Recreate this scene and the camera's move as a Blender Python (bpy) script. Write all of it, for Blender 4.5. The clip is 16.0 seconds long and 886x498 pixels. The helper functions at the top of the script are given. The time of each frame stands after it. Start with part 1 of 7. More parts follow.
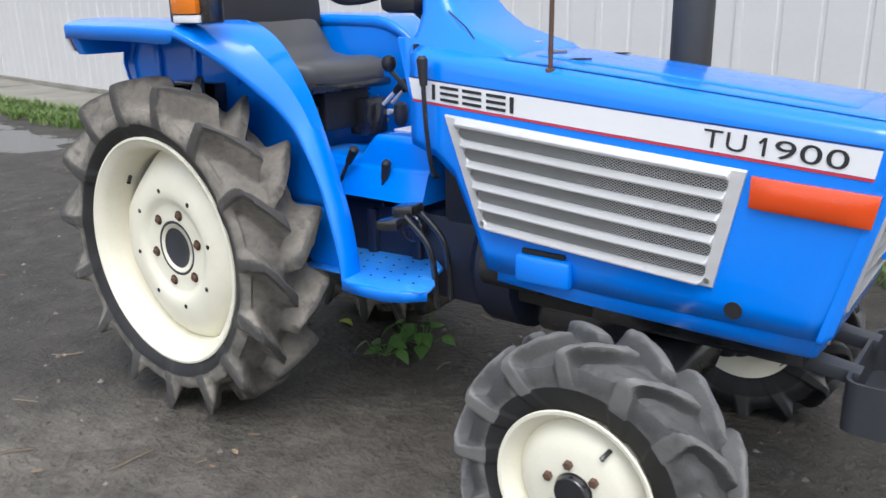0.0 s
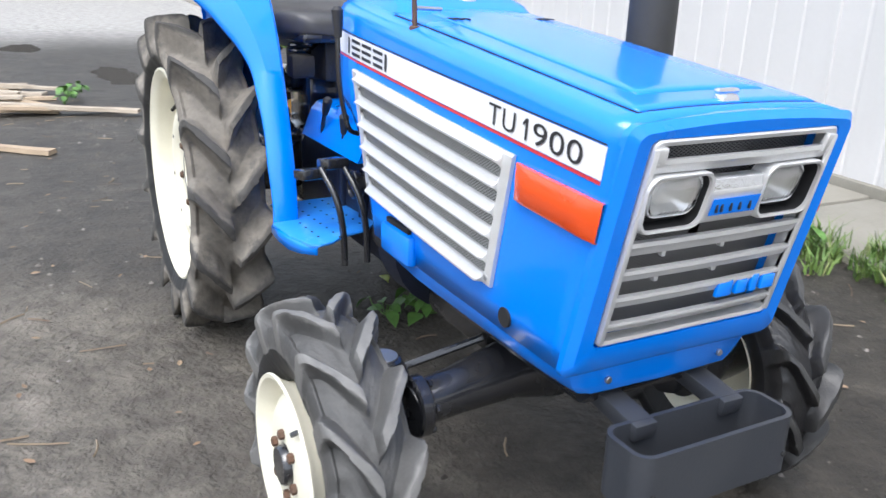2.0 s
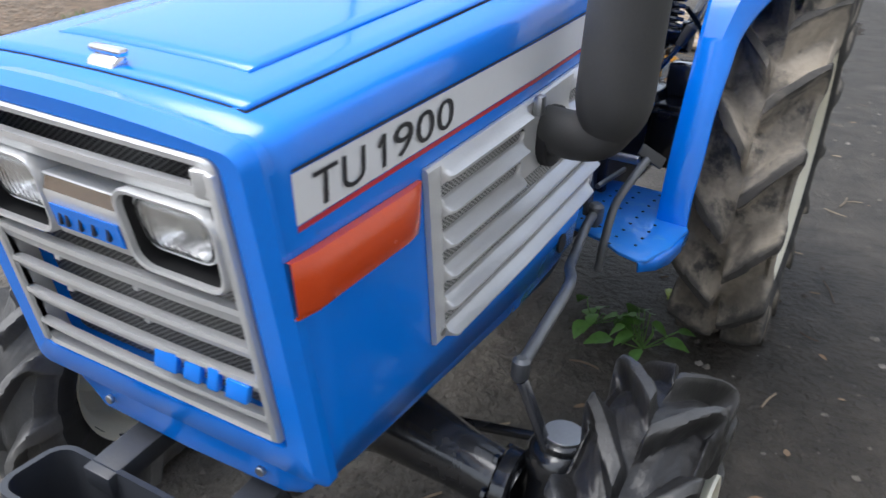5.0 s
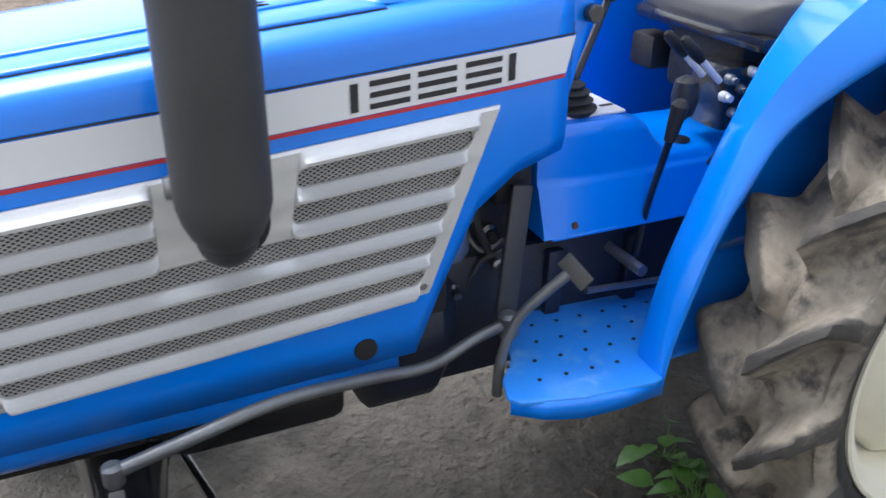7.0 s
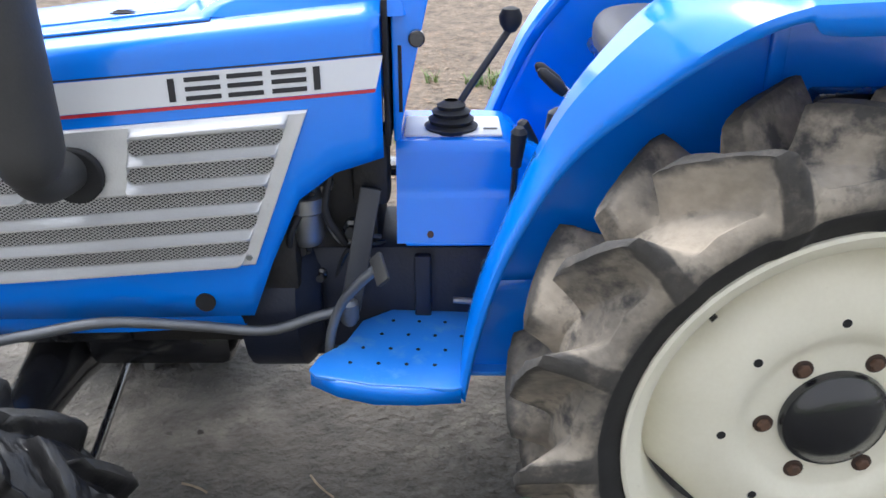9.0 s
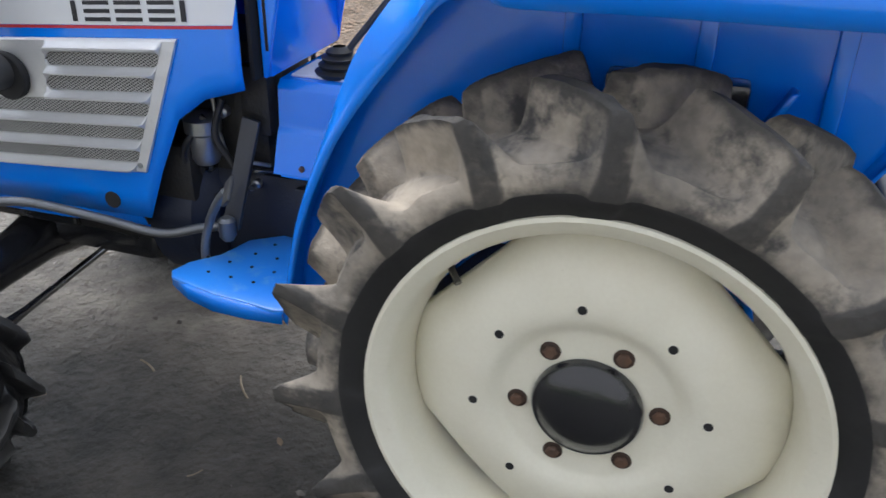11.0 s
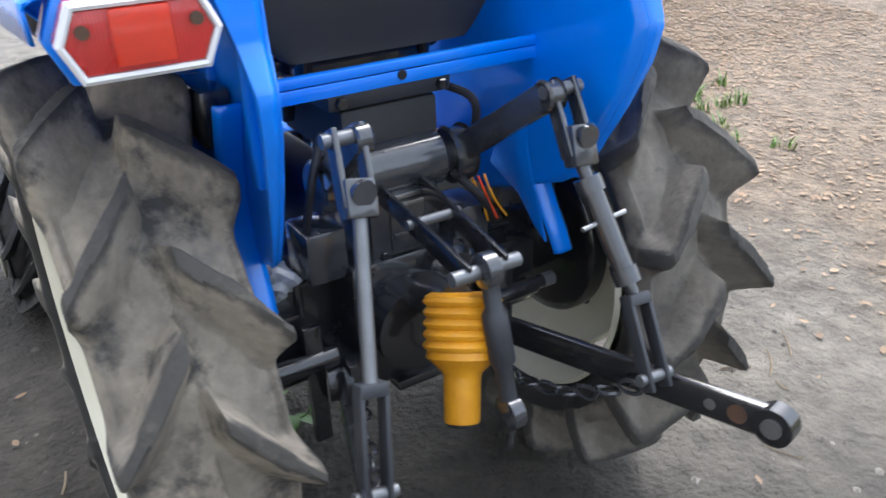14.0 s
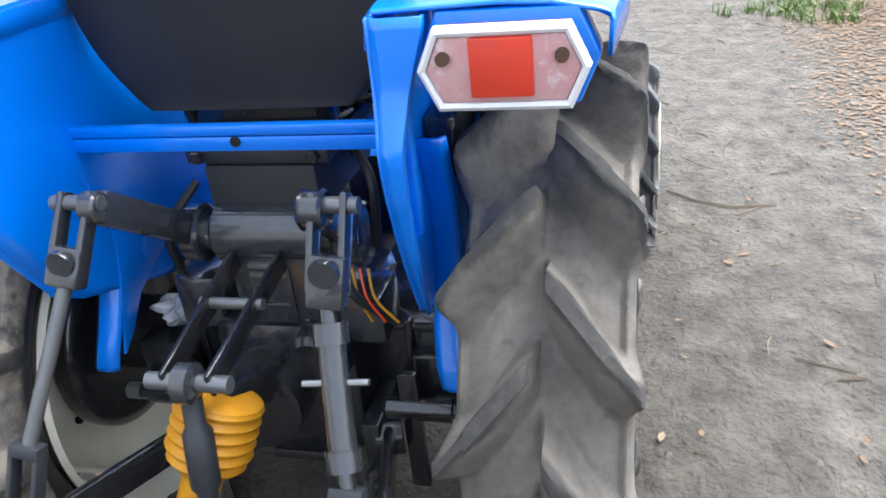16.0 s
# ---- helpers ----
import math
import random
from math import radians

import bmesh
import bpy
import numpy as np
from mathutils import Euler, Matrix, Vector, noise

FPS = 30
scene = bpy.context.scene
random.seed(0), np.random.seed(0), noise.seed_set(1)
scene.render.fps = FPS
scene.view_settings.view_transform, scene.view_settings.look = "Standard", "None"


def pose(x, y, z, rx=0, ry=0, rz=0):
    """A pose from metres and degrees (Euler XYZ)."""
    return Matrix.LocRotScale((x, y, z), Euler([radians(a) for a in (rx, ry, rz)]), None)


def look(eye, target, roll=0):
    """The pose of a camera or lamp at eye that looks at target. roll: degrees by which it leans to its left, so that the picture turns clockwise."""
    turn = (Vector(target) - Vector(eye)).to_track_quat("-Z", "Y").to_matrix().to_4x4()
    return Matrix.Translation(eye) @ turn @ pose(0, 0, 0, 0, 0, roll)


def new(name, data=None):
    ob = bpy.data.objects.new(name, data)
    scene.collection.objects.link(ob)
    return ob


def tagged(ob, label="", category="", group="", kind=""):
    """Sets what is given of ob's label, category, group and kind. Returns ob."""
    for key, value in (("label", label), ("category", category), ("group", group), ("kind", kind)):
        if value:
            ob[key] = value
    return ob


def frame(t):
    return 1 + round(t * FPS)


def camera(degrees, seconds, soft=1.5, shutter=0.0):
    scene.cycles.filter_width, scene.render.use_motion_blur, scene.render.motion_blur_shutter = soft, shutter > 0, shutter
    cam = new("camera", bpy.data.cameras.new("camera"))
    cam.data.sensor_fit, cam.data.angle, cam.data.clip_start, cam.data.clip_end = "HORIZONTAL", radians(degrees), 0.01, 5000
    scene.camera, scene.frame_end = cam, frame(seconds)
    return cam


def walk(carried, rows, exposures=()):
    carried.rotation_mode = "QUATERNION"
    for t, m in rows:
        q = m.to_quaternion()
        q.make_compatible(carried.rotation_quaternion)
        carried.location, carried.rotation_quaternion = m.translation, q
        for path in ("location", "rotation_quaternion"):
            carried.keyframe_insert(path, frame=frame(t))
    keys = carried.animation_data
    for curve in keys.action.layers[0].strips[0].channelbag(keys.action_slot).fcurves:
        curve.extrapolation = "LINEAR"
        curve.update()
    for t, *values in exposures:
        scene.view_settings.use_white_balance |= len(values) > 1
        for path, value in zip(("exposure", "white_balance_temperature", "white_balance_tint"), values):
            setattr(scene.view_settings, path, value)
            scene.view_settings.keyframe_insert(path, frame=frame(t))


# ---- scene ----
cam = camera(57.10, 16.0, 1.5, 0.3)
PATH = [
    (0, look((1.921, -1.733, 1.116), (1.3428, -0.9714, 0.8230), -0.98)),
    (0.5, look((2.112, -1.557, 1.084), (1.4620, -0.8565, 0.7894), 0.01)),
    (1, look((2.269, -1.365, 1.080), (1.5667, -0.7248, 0.7702), 0.14)),
    (1.5, look((2.418, -1.183, 1.071), (1.6616, -0.6081, 0.7577), 0.58)),
    (2, look((2.528, -0.916, 1.073), (1.6970, -0.4628, 0.7517), 1.97)),
    (2.5, look((2.567, -0.681, 1.060), (1.6844, -0.3319, 0.7466), 2.52)),
    (3, look((2.553, -0.427, 1.093), (1.6435, -0.2017, 0.7445), 3.40)),
    (3.5, look((2.510, -0.101, 1.082), (1.5863, -0.0467, 0.7041), 2.64)),
    (4, look((2.454, 0.160, 1.058), (1.5372, 0.0661, 0.6690), 2.62)),
    (4.2, look((2.423, 0.269, 1.062), (1.5161, 0.1057, 0.6731), 2.57)),
    (6.3, look((1.583, 1.031, 1.148), (1.0910, 0.2982, 0.6781), 1.62)),
    (6.5, look((1.488, 1.087, 1.154), (1.0467, 0.3162, 0.6948), 0.35)),
    (7, look((1.272, 1.115, 1.179), (0.9001, 0.3082, 0.7204), 1.06)),
    (7.5, look((1.016, 1.206, 1.200), (0.7897, 0.3407, 0.7529), -1.52)),
    (8, look((0.828, 1.304, 1.186), (0.7121, 0.4063, 0.7612), -2.36)),
    (10.5, look((0.139, 1.442, 1.220), (0.3068, 0.5724, 0.7556), 2.03)),
    (11, look((-0.079, 1.383, 1.214), (0.1876, 0.5461, 0.7372), 1.14)),
    (11.5, look((-0.287, 1.306, 1.217), (0.0611, 0.5079, 0.7260), 1.11)),
    (12, look((-0.541, 1.149, 1.207), (-0.0722, 0.4243, 0.7017), -1.95)),
    (12.5, look((-0.750, 1.043, 1.168), (-0.1768, 0.3723, 0.6972), -3.24)),
    (13, look((-0.901, 0.918, 1.143), (-0.2464, 0.3053, 0.7001), -4.47)),
    (13.5, look((-1.020, 0.733, 1.183), (-0.3137, 0.2001, 0.7160), -3.90)),
    (14, look((-1.182, 0.563, 1.188), (-0.4195, 0.1000, 0.7369), -2.13)),
    (14.5, look((-1.296, 0.272, 1.232), (-0.4742, -0.0468, 0.7599), -2.49)),
    (15, look((-1.318, -0.008, 1.238), (-0.4478, -0.1803, 0.7761), -2.73)),
    (15.5, look((-1.217, -0.367, 1.232), (-0.3319, -0.2572, 0.7791), -6.24)),
    (16, look((-1.067, -0.514, 1.235), (-0.2185, -0.2786, 0.7619), -6.51)),
]
# the film's camera opens up where it looks at the shaded sides
EXPOSURES = [(t, e - 0.35, 6150, 10) for t, e in ((0.0, 0.66), (0.6, 0.95), (1.2, 1.15), (2.5, 1.08), (4.2, 0.82), (6.3, 1.10), (7.0, 1.30), (8.2, 1.45), (10.4, 1.35), (11.0, 1.20), (11.5, 0.94), (12.0, 0.80), (13.0, 0.84), (14.0, 1.62), (14.6, 1.56), (15.2, 1.68), (16.0, 1.64))]
walk(cam, PATH, EXPOSURES)

# ---- light: overcast sky ----
world = bpy.data.worlds.new("world")
scene.world = world
world.use_nodes = True
wn = world.node_tree
sky = wn.nodes.new("ShaderNodeTexSky")
sky.sky_type, sky.sun_disc = "NISHITA", False
sky.sun_elevation, sky.sun_rotation = radians(60), radians(140)
sky.air_density, sky.dust_density, sky.ozone_density = 1.0, 4.0, 1.0
soften = wn.nodes.new("ShaderNodeHueSaturation")
soften.inputs["Saturation"].default_value = 0.55
wn.links.new(sky.outputs[0], soften.inputs["Color"])
cloud = wn.nodes.new("ShaderNodeMix")
cloud.data_type, cloud.blend_type = "RGBA", "ADD"
cloud.inputs["Factor"].default_value = 1.0
cloud.inputs["B"].default_value = (2.2, 2.40, 2.62, 1)
wn.links.new(soften.outputs[0], cloud.inputs["A"])
wn.links.new(cloud.outputs["Result"], wn.nodes["Background"].inputs[0])
wn.nodes["Background"].inputs[1].default_value = 0.15
sun = new("sun", bpy.data.lights.new("sun", "SUN"))
sun.data.energy, sun.data.angle, sun.data.color = 1.5, radians(40), (1.0, 0.98, 0.95)
sun.matrix_world = look((0.0, 0.0, 8.0), (-0.5, 0.6, 6.5))


# ---- materials ----
def material(name, rough=0.5, metal=0.0, base=(0.5, 0.5, 0.5), dark=None, scale=8.0, amount=0.5, grain=120.0, bump=0.1, depth=0.002, coat=0.0, wear=None, wear_at=0.62, rough_var=0.1):
    """A surface with colour varied at two scales, fine relief and, if wear is given, worn or dirty patches."""
    m = bpy.data.materials.new(name)
    m.use_nodes = True
    t = m.node_tree
    b = t.nodes["Principled BSDF"]
    b.inputs["Metallic"].default_value = metal
    b.inputs["Coat Weight"].default_value = coat
    b.inputs["Coat Roughness"].default_value = 0.08
    co = t.nodes.new("ShaderNodeTexCoord")
    big = t.nodes.new("ShaderNodeTexNoise")
    big.inputs["Scale"].default_value, big.inputs["Detail"].default_value = scale, 6.0
    fine = t.nodes.new("ShaderNodeTexNoise")
    fine.inputs["Scale"].default_value, fine.inputs["Detail"].default_value = grain, 4.0
    for n in (big, fine):
        t.links.new(co.outputs["Object"], n.inputs["Vector"])
    mix = t.nodes.new("ShaderNodeMix")
    mix.data_type = "RGBA"
    mix.inputs["A"].default_value = (*base, 1)
    mix.inputs["B"].default_value = (*(dark or [c * 0.6 for c in base]), 1)
    add = t.nodes.new("ShaderNodeMath")
    add.operation = "MULTIPLY_ADD"
    t.links.new(fine.outputs["Fac"], add.inputs[0])
    add.inputs[1].default_value = 0.35
    t.links.new(big.outputs["Fac"], add.inputs[2])
    ramp = t.nodes.new("ShaderNodeMapRange")
    ramp.inputs["From Min"].default_value, ramp.inputs["From Max"].default_value = 0.45, 0.95
    ramp.inputs["To Max"].default_value = amount
    t.links.new(add.outputs[0], ramp.inputs["Value"])
    t.links.new(ramp.outputs[0], mix.inputs["Factor"])
    out = mix.outputs["Result"]
    if wear:
        patch = t.nodes.new("ShaderNodeTexNoise")
        patch.inputs["Scale"].default_value, patch.inputs["Detail"].default_value, patch.inputs["Roughness"].default_value = scale * 1.7, 9.0, 0.65
        t.links.new(co.outputs["Object"], patch.inputs["Vector"])
        edge = t.nodes.new("ShaderNodeMapRange")
        edge.inputs["From Min"].default_value, edge.inputs["From Max"].default_value = wear_at, wear_at + 0.12
        t.links.new(patch.outputs["Fac"], edge.inputs["Value"])
        over = t.nodes.new("ShaderNodeMix")
        over.data_type = "RGBA"
        t.links.new(edge.outputs[0], over.inputs["Factor"])
        t.links.new(out, over.inputs["A"])
        over.inputs["B"].default_value = (*wear, 1)
        out = over.outputs["Result"]
    t.links.new(out, b.inputs["Base Color"])
    rr = t.nodes.new("ShaderNodeMapRange")
    rr.inputs["To Min"].default_value, rr.inputs["To Max"].default_value = max(rough - rough_var, 0.02), min(rough + rough_var, 1.0)
    t.links.new(big.outputs["Fac"], rr.inputs["Value"])
    t.links.new(rr.outputs[0], b.inputs["Roughness"])
    bp = t.nodes.new("ShaderNodeBump")
    bp.inputs["Strength"].default_value, bp.inputs["Distance"].default_value = bump, depth
    t.links.new(fine.outputs["Fac"], bp.inputs["Height"])
    t.links.new(bp.outputs[0], b.inputs["Normal"])
    return m


BLUE = material("blue_paint", 0.24, 0, (0.005, 0.215, 0.88), (0.004, 0.185, 0.80), 5, 0.5, 60, 0.03, 0.001, coat=0.45, rough_var=0.08)
CREAM = material("cream_paint", 0.45, 0, (0.78, 0.75, 0.62), (0.62, 0.58, 0.44), 9, 0.5, 150, 0.06, 0.001, wear=(0.42, 0.38, 0.28), wear_at=0.68)
DUSTY = material("dusty_tread", 0.88, 0, (0.375, 0.325, 0.258), (0.092, 0.085, 0.076), 7, 1.0, 60, 0.8, 0.004, wear=(0.065, 0.062, 0.058), wear_at=0.52)
SIDEWALL = material("black_sidewall", 0.6, 0, (0.012, 0.012, 0.013), (0.026, 0.0255, 0.0245), 12, 0.7, 150, 0.3, 0.001)
BLACK_TREAD = material("black_tread", 0.40, 0, (0.010, 0.010, 0.011), (0.024, 0.023, 0.023), 10, 0.7, 200, 0.4, 0.002)
FRONT_RUBBER = material("front_tyre_rubber", 0.6, 0, (0.046, 0.046, 0.046), (0.10, 0.097, 0.093), 10, 0.7, 200, 0.4, 0.002)


def rubbed(m, one, two):
    """Blend clean rubber, varied between two tones, into a tyre's tread where 'bare' says that it is rubbed."""
    t = m.node_tree
    b = t.nodes["Principled BSDF"]
    at = t.nodes.new("ShaderNodeAttribute")
    at.attribute_name = "bare"
    co = t.nodes.new("ShaderNodeTexCoord")
    nz = t.nodes.new("ShaderNodeTexNoise")
    nz.inputs["Scale"].default_value, nz.inputs["Detail"].default_value, nz.inputs["Roughness"].default_value = 17.0, 8.0, 0.65
    t.links.new(co.outputs["Object"], nz.inputs["Vector"])
    add = t.nodes.new("ShaderNodeMath")
    add.operation = "MULTIPLY_ADD"
    t.links.new(nz.outputs["Fac"], add.inputs[0])
    add.inputs[1].default_value = 2.1
    t.links.new(at.outputs["Fac"], add.inputs[2])
    edge = t.nodes.new("ShaderNodeMapRange")
    edge.interpolation_type = "SMOOTHSTEP"
    edge.inputs["From Min"].default_value, edge.inputs["From Max"].default_value = 1.25, 2.05
    edge.inputs["To Max"].default_value = 0.92
    t.links.new(add.outputs[0], edge.inputs["Value"])
    tone = t.nodes.new("ShaderNodeMix")
    tone.data_type = "RGBA"
    tone.inputs["A"].default_value, tone.inputs["B"].default_value = (*one, 1), (*two, 1)
    t.links.new(nz.outputs["Fac"], tone.inputs["Factor"])
    over = t.nodes.new("ShaderNodeMix")
    over.data_type = "RGBA"
    t.links.new(edge.outputs[0], over.inputs["Factor"])
    t.links.new(b.inputs["Base Color"].links[0].from_socket, over.inputs["A"])
    t.links.new(tone.outputs["Result"], over.inputs["B"])
    t.links.new(over.outputs["Result"], b.inputs["Base Color"])


rubbed(DUSTY, (0.016, 0.016, 0.016), (0.075, 0.071, 0.066))
DUSTY_DARK = material("dusty_dark_tread", 0.86, 0, (0.245, 0.220, 0.184), (0.085, 0.079, 0.071), 9, 1.0, 60, 0.8, 0.004, wear=(0.095, 0.090, 0.083), wear_at=0.57)
rubbed(DUSTY_DARK, (0.016, 0.016, 0.016), (0.085, 0.081, 0.075))
rubbed(FRONT_RUBBER, (0.085, 0.084, 0.081), (0.20, 0.195, 0.186))
rubbed(BLACK_TREAD, (0.020, 0.020, 0.020), (0.075, 0.074, 0.072))
# lighter than BLUE: sky sheen put into the colour, with worn patches
PLATE_BLUE = material("sky_lightened_blue", 0.36, 0, (0.035, 0.27, 0.86), (0.015, 0.22, 0.80), 9, 0.7, 90, 0.15, 0.001, coat=0.5, wear=(0.11, 0.35, 0.80), wear_at=0.55)
BLACK = material("black_paint", 0.25, 0, (0.011, 0.012, 0.015), (0.026, 0.026, 0.029), 12, 0.6, 90, 0.35, 0.002, coat=0.7)
IRON = material("painted_dark_iron", 0.22, 0, (0.026, 0.029, 0.035), (0.052, 0.054, 0.060), 14, 0.7, 90, 0.45, 0.002, coat=1.0)
GREASE = material("greasy_dirt_on_iron", 0.6, 0, (0.010, 0.010, 0.011), (0.026, 0.023, 0.019), 16, 0.8, 120, 0.6, 0.003)
STEEL = material("bare_steel", 0.35, 0.9, (0.42, 0.43, 0.44), (0.28, 0.27, 0.26), 14, 0.6, 200, 0.2, 0.001)
SILVER = material("silver_paint", 0.34, 0.40, (0.69, 0.69, 0.685), (0.56, 0.56, 0.555), 14, 0.6, 260, 0.35, 0.0015, wear=(0.56, 0.55, 0.54), wear_at=0.64)
# near-black: paints the shade in holes and gaps, and colours some dark parts
DARK = material("near_black_fill", 0.8, 0, (0.012, 0.012, 0.013))
WHITE = material("white_film", 0.4, 0, (0.74, 0.75, 0.76), (0.66, 0.67, 0.69), 6, 0.4)
RED = material("red_film", 0.4, 0, (0.55, 0.03, 0.05))
INK = material("black_print", 0.5, 0, (0.022, 0.022, 0.026))
SOIL = material("damp_soil", 0.74, 0, (0.155, 0.139, 0.116), (0.095, 0.085, 0.071), 1.6, 0.9, 45, 0.8, 0.02, wear=(0.198, 0.178, 0.150), wear_at=0.55)
def soil_material():
    """Trodden soil: pale and dry on the open path, dark and damp between the path and the wall."""
    m = SOIL
    t = m.node_tree
    b = t.nodes["Principled BSDF"]
    co = t.nodes.new("ShaderNodeTexCoord")
    sep = t.nodes.new("ShaderNodeSeparateXYZ")
    t.links.new(co.outputs["Object"], sep.inputs[0])
    nz = t.nodes.new("ShaderNodeTexNoise")
    nz.inputs["Scale"].default_value, nz.inputs["Detail"].default_value, nz.inputs["Roughness"].default_value = 1.1, 8.0, 0.6
    t.links.new(co.outputs["Object"], nz.inputs["Vector"])
    add = t.nodes.new("ShaderNodeMath")
    add.operation = "MULTIPLY_ADD"
    t.links.new(nz.outputs["Fac"], add.inputs[0])
    add.inputs[1].default_value = 1.3
    t.links.new(sep.outputs["Y"], add.inputs[2])
    wet = t.nodes.new("ShaderNodeMapRange")
    wet.interpolation_type = "SMOOTHSTEP"
    wet.inputs["From Min"].default_value, wet.inputs["From Max"].default_value = -0.28, 1.25
    # the dark tone reaches further out behind the tractor
    back = t.nodes.new("ShaderNodeMapRange")
    back.interpolation_type = "SMOOTHSTEP"
    back.inputs["From Min"].default_value, back.inputs["From Max"].default_value = 0.2, -0.9
    back.inputs["To Max"].default_value = 1.3
    t.links.new(sep.outputs["X"], back.inputs["Value"])
    reach = t.nodes.new("ShaderNodeMath")
    t.links.new(add.outputs[0], reach.inputs[0])
    t.links.new(back.outputs[0], reach.inputs[1])
    t.links.new(reach.outputs[0], wet.inputs["Value"])
    mix = t.nodes.new("ShaderNodeMix")
    mix.data_type = "RGBA"
    mix.blend_type = "MULTIPLY"
    t.links.new(wet.outputs[0], mix.inputs["Factor"])
    gloss = t.nodes.new("ShaderNodeMapRange")
    gloss.inputs["To Min"].default_value, gloss.inputs["To Max"].default_value = 0.82, 0.62
    t.links.new(wet.outputs[0], gloss.inputs["Value"])
    t.links.new(gloss.outputs[0], b.inputs["Roughness"])
    t.links.new(b.inputs["Base Color"].links[0].from_socket, mix.inputs["A"])
    mix.inputs["B"].default_value = (0.33, 0.320, 0.307, 1)
    t.links.new(mix.outputs["Result"], b.inputs["Base Color"])
    # leaf mould: brown under the litter on the yard's far side
    mould = t.nodes.new("ShaderNodeMapRange")
    mould.interpolation_type = "SMOOTHSTEP"
    mould.inputs["From Min"].default_value, mould.inputs["From Max"].default_value = -0.65, -1.35
    mould.inputs["To Max"].default_value = 0.92
    t.links.new(add.outputs[0], mould.inputs["Value"])
    speck = t.nodes.new("ShaderNodeTexNoise")
    speck.inputs["Scale"].default_value, speck.inputs["Detail"].default_value, speck.inputs["Roughness"].default_value = 26.0, 8.0, 0.75
    t.links.new(co.outputs["Object"], speck.inputs["Vector"])
    tone = t.nodes.new("ShaderNodeValToRGB")
    tone.color_ramp.elements[0].color = (0.110, 0.080, 0.055, 1)
    tone.color_ramp.elements[1].color = (0.235, 0.180, 0.128, 1)
    t.links.new(speck.outputs["Fac"], tone.inputs["Fac"])
    tone.color_ramp.elements[0].position, tone.color_ramp.elements[1].position = 0.3, 0.72
    mix2 = t.nodes.new("ShaderNodeMix")
    mix2.data_type = "RGBA"
    t.links.new(mould.outputs[0], mix2.inputs["Factor"])
    soil_in = mix2.inputs["A"]
    t.links.new(tone.outputs["Color"], mix2.inputs["B"])
    t.links.new(mix2.outputs["Result"], b.inputs["Base Color"])
    # dry pale ground on the drive ahead of the tractor
    drive = t.nodes.new("ShaderNodeMath")
    drive.operation = "MULTIPLY_ADD"
    t.links.new(nz.outputs["Fac"], drive.inputs[0])
    drive.inputs[1].default_value = 2.6
    slant = t.nodes.new("ShaderNodeMath")
    slant.operation = "MULTIPLY_ADD"
    slant.inputs[1].default_value = -0.6
    t.links.new(sep.outputs["Y"], slant.inputs[0])
    t.links.new(sep.outputs["X"], slant.inputs[2])
    t.links.new(slant.outputs[0], drive.inputs[2])
    dry = t.nodes.new("ShaderNodeMapRange")
    dry.interpolation_type = "SMOOTHSTEP"
    dry.inputs["From Min"].default_value, dry.inputs["From Max"].default_value = 2.6, 4.0
    dry.inputs["To Max"].default_value = 0.75
    t.links.new(drive.outputs[0], dry.inputs["Value"])
    mix3 = t.nodes.new("ShaderNodeMix")
    mix3.data_type = "RGBA"
    t.links.new(dry.outputs[0], mix3.inputs["Factor"])
    t.links.new(mix.outputs["Result"], mix3.inputs["A"])
    t.links.new(mix3.outputs["Result"], soil_in)
    mix3.inputs["B"].default_value = (0.180, 0.165, 0.141, 1)
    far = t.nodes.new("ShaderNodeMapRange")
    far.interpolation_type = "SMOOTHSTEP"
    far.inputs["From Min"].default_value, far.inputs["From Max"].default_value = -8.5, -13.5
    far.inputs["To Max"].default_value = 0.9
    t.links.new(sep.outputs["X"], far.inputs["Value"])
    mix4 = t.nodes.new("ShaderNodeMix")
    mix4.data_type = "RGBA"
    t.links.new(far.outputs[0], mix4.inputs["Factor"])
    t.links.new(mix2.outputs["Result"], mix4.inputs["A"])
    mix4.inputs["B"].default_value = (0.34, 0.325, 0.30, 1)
    b.inputs["Specular IOR Level"].default_value = 0.38
    lumps = t.nodes.new("ShaderNodeTexNoise")
    lumps.inputs["Scale"].default_value, lumps.inputs["Detail"].default_value, lumps.inputs["Roughness"].default_value = 9.0, 10.0, 0.7
    t.links.new(co.outputs["Object"], lumps.inputs["Vector"])
    mottle = t.nodes.new("ShaderNodeMapRange")
    mottle.inputs["From Min"].default_value, mottle.inputs["From Max"].default_value = 0.35, 0.65
    mottle.inputs["To Min"].default_value, mottle.inputs["To Max"].default_value = 0.62, 1.40
    t.links.new(lumps.outputs["Fac"], mottle.inputs["Value"])
    tint = t.nodes.new("ShaderNodeHueSaturation")
    t.links.new(mottle.outputs[0], tint.inputs["Value"])
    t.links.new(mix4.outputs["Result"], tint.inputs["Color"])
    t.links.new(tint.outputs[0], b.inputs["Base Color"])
    bp = t.nodes.new("ShaderNodeBump")
    bp.inputs["Strength"].default_value, bp.inputs["Distance"].default_value = 1.0, 0.038
    t.links.new(lumps.outputs["Fac"], bp.inputs["Height"])
    old = b.inputs["Normal"].links[0].from_node
    t.links.new(bp.outputs[0], old.inputs["Normal"])
    # trodden smoother on the path behind the tractor
    smooth = t.nodes.new("ShaderNodeMapRange")
    smooth.inputs["From Max"].default_value = 1.3
    smooth.inputs["To Min"].default_value, smooth.inputs["To Max"].default_value = 1.0, 0.55
    t.links.new(back.outputs[0], smooth.inputs["Value"])
    t.links.new(smooth.outputs[0], bp.inputs["Strength"])
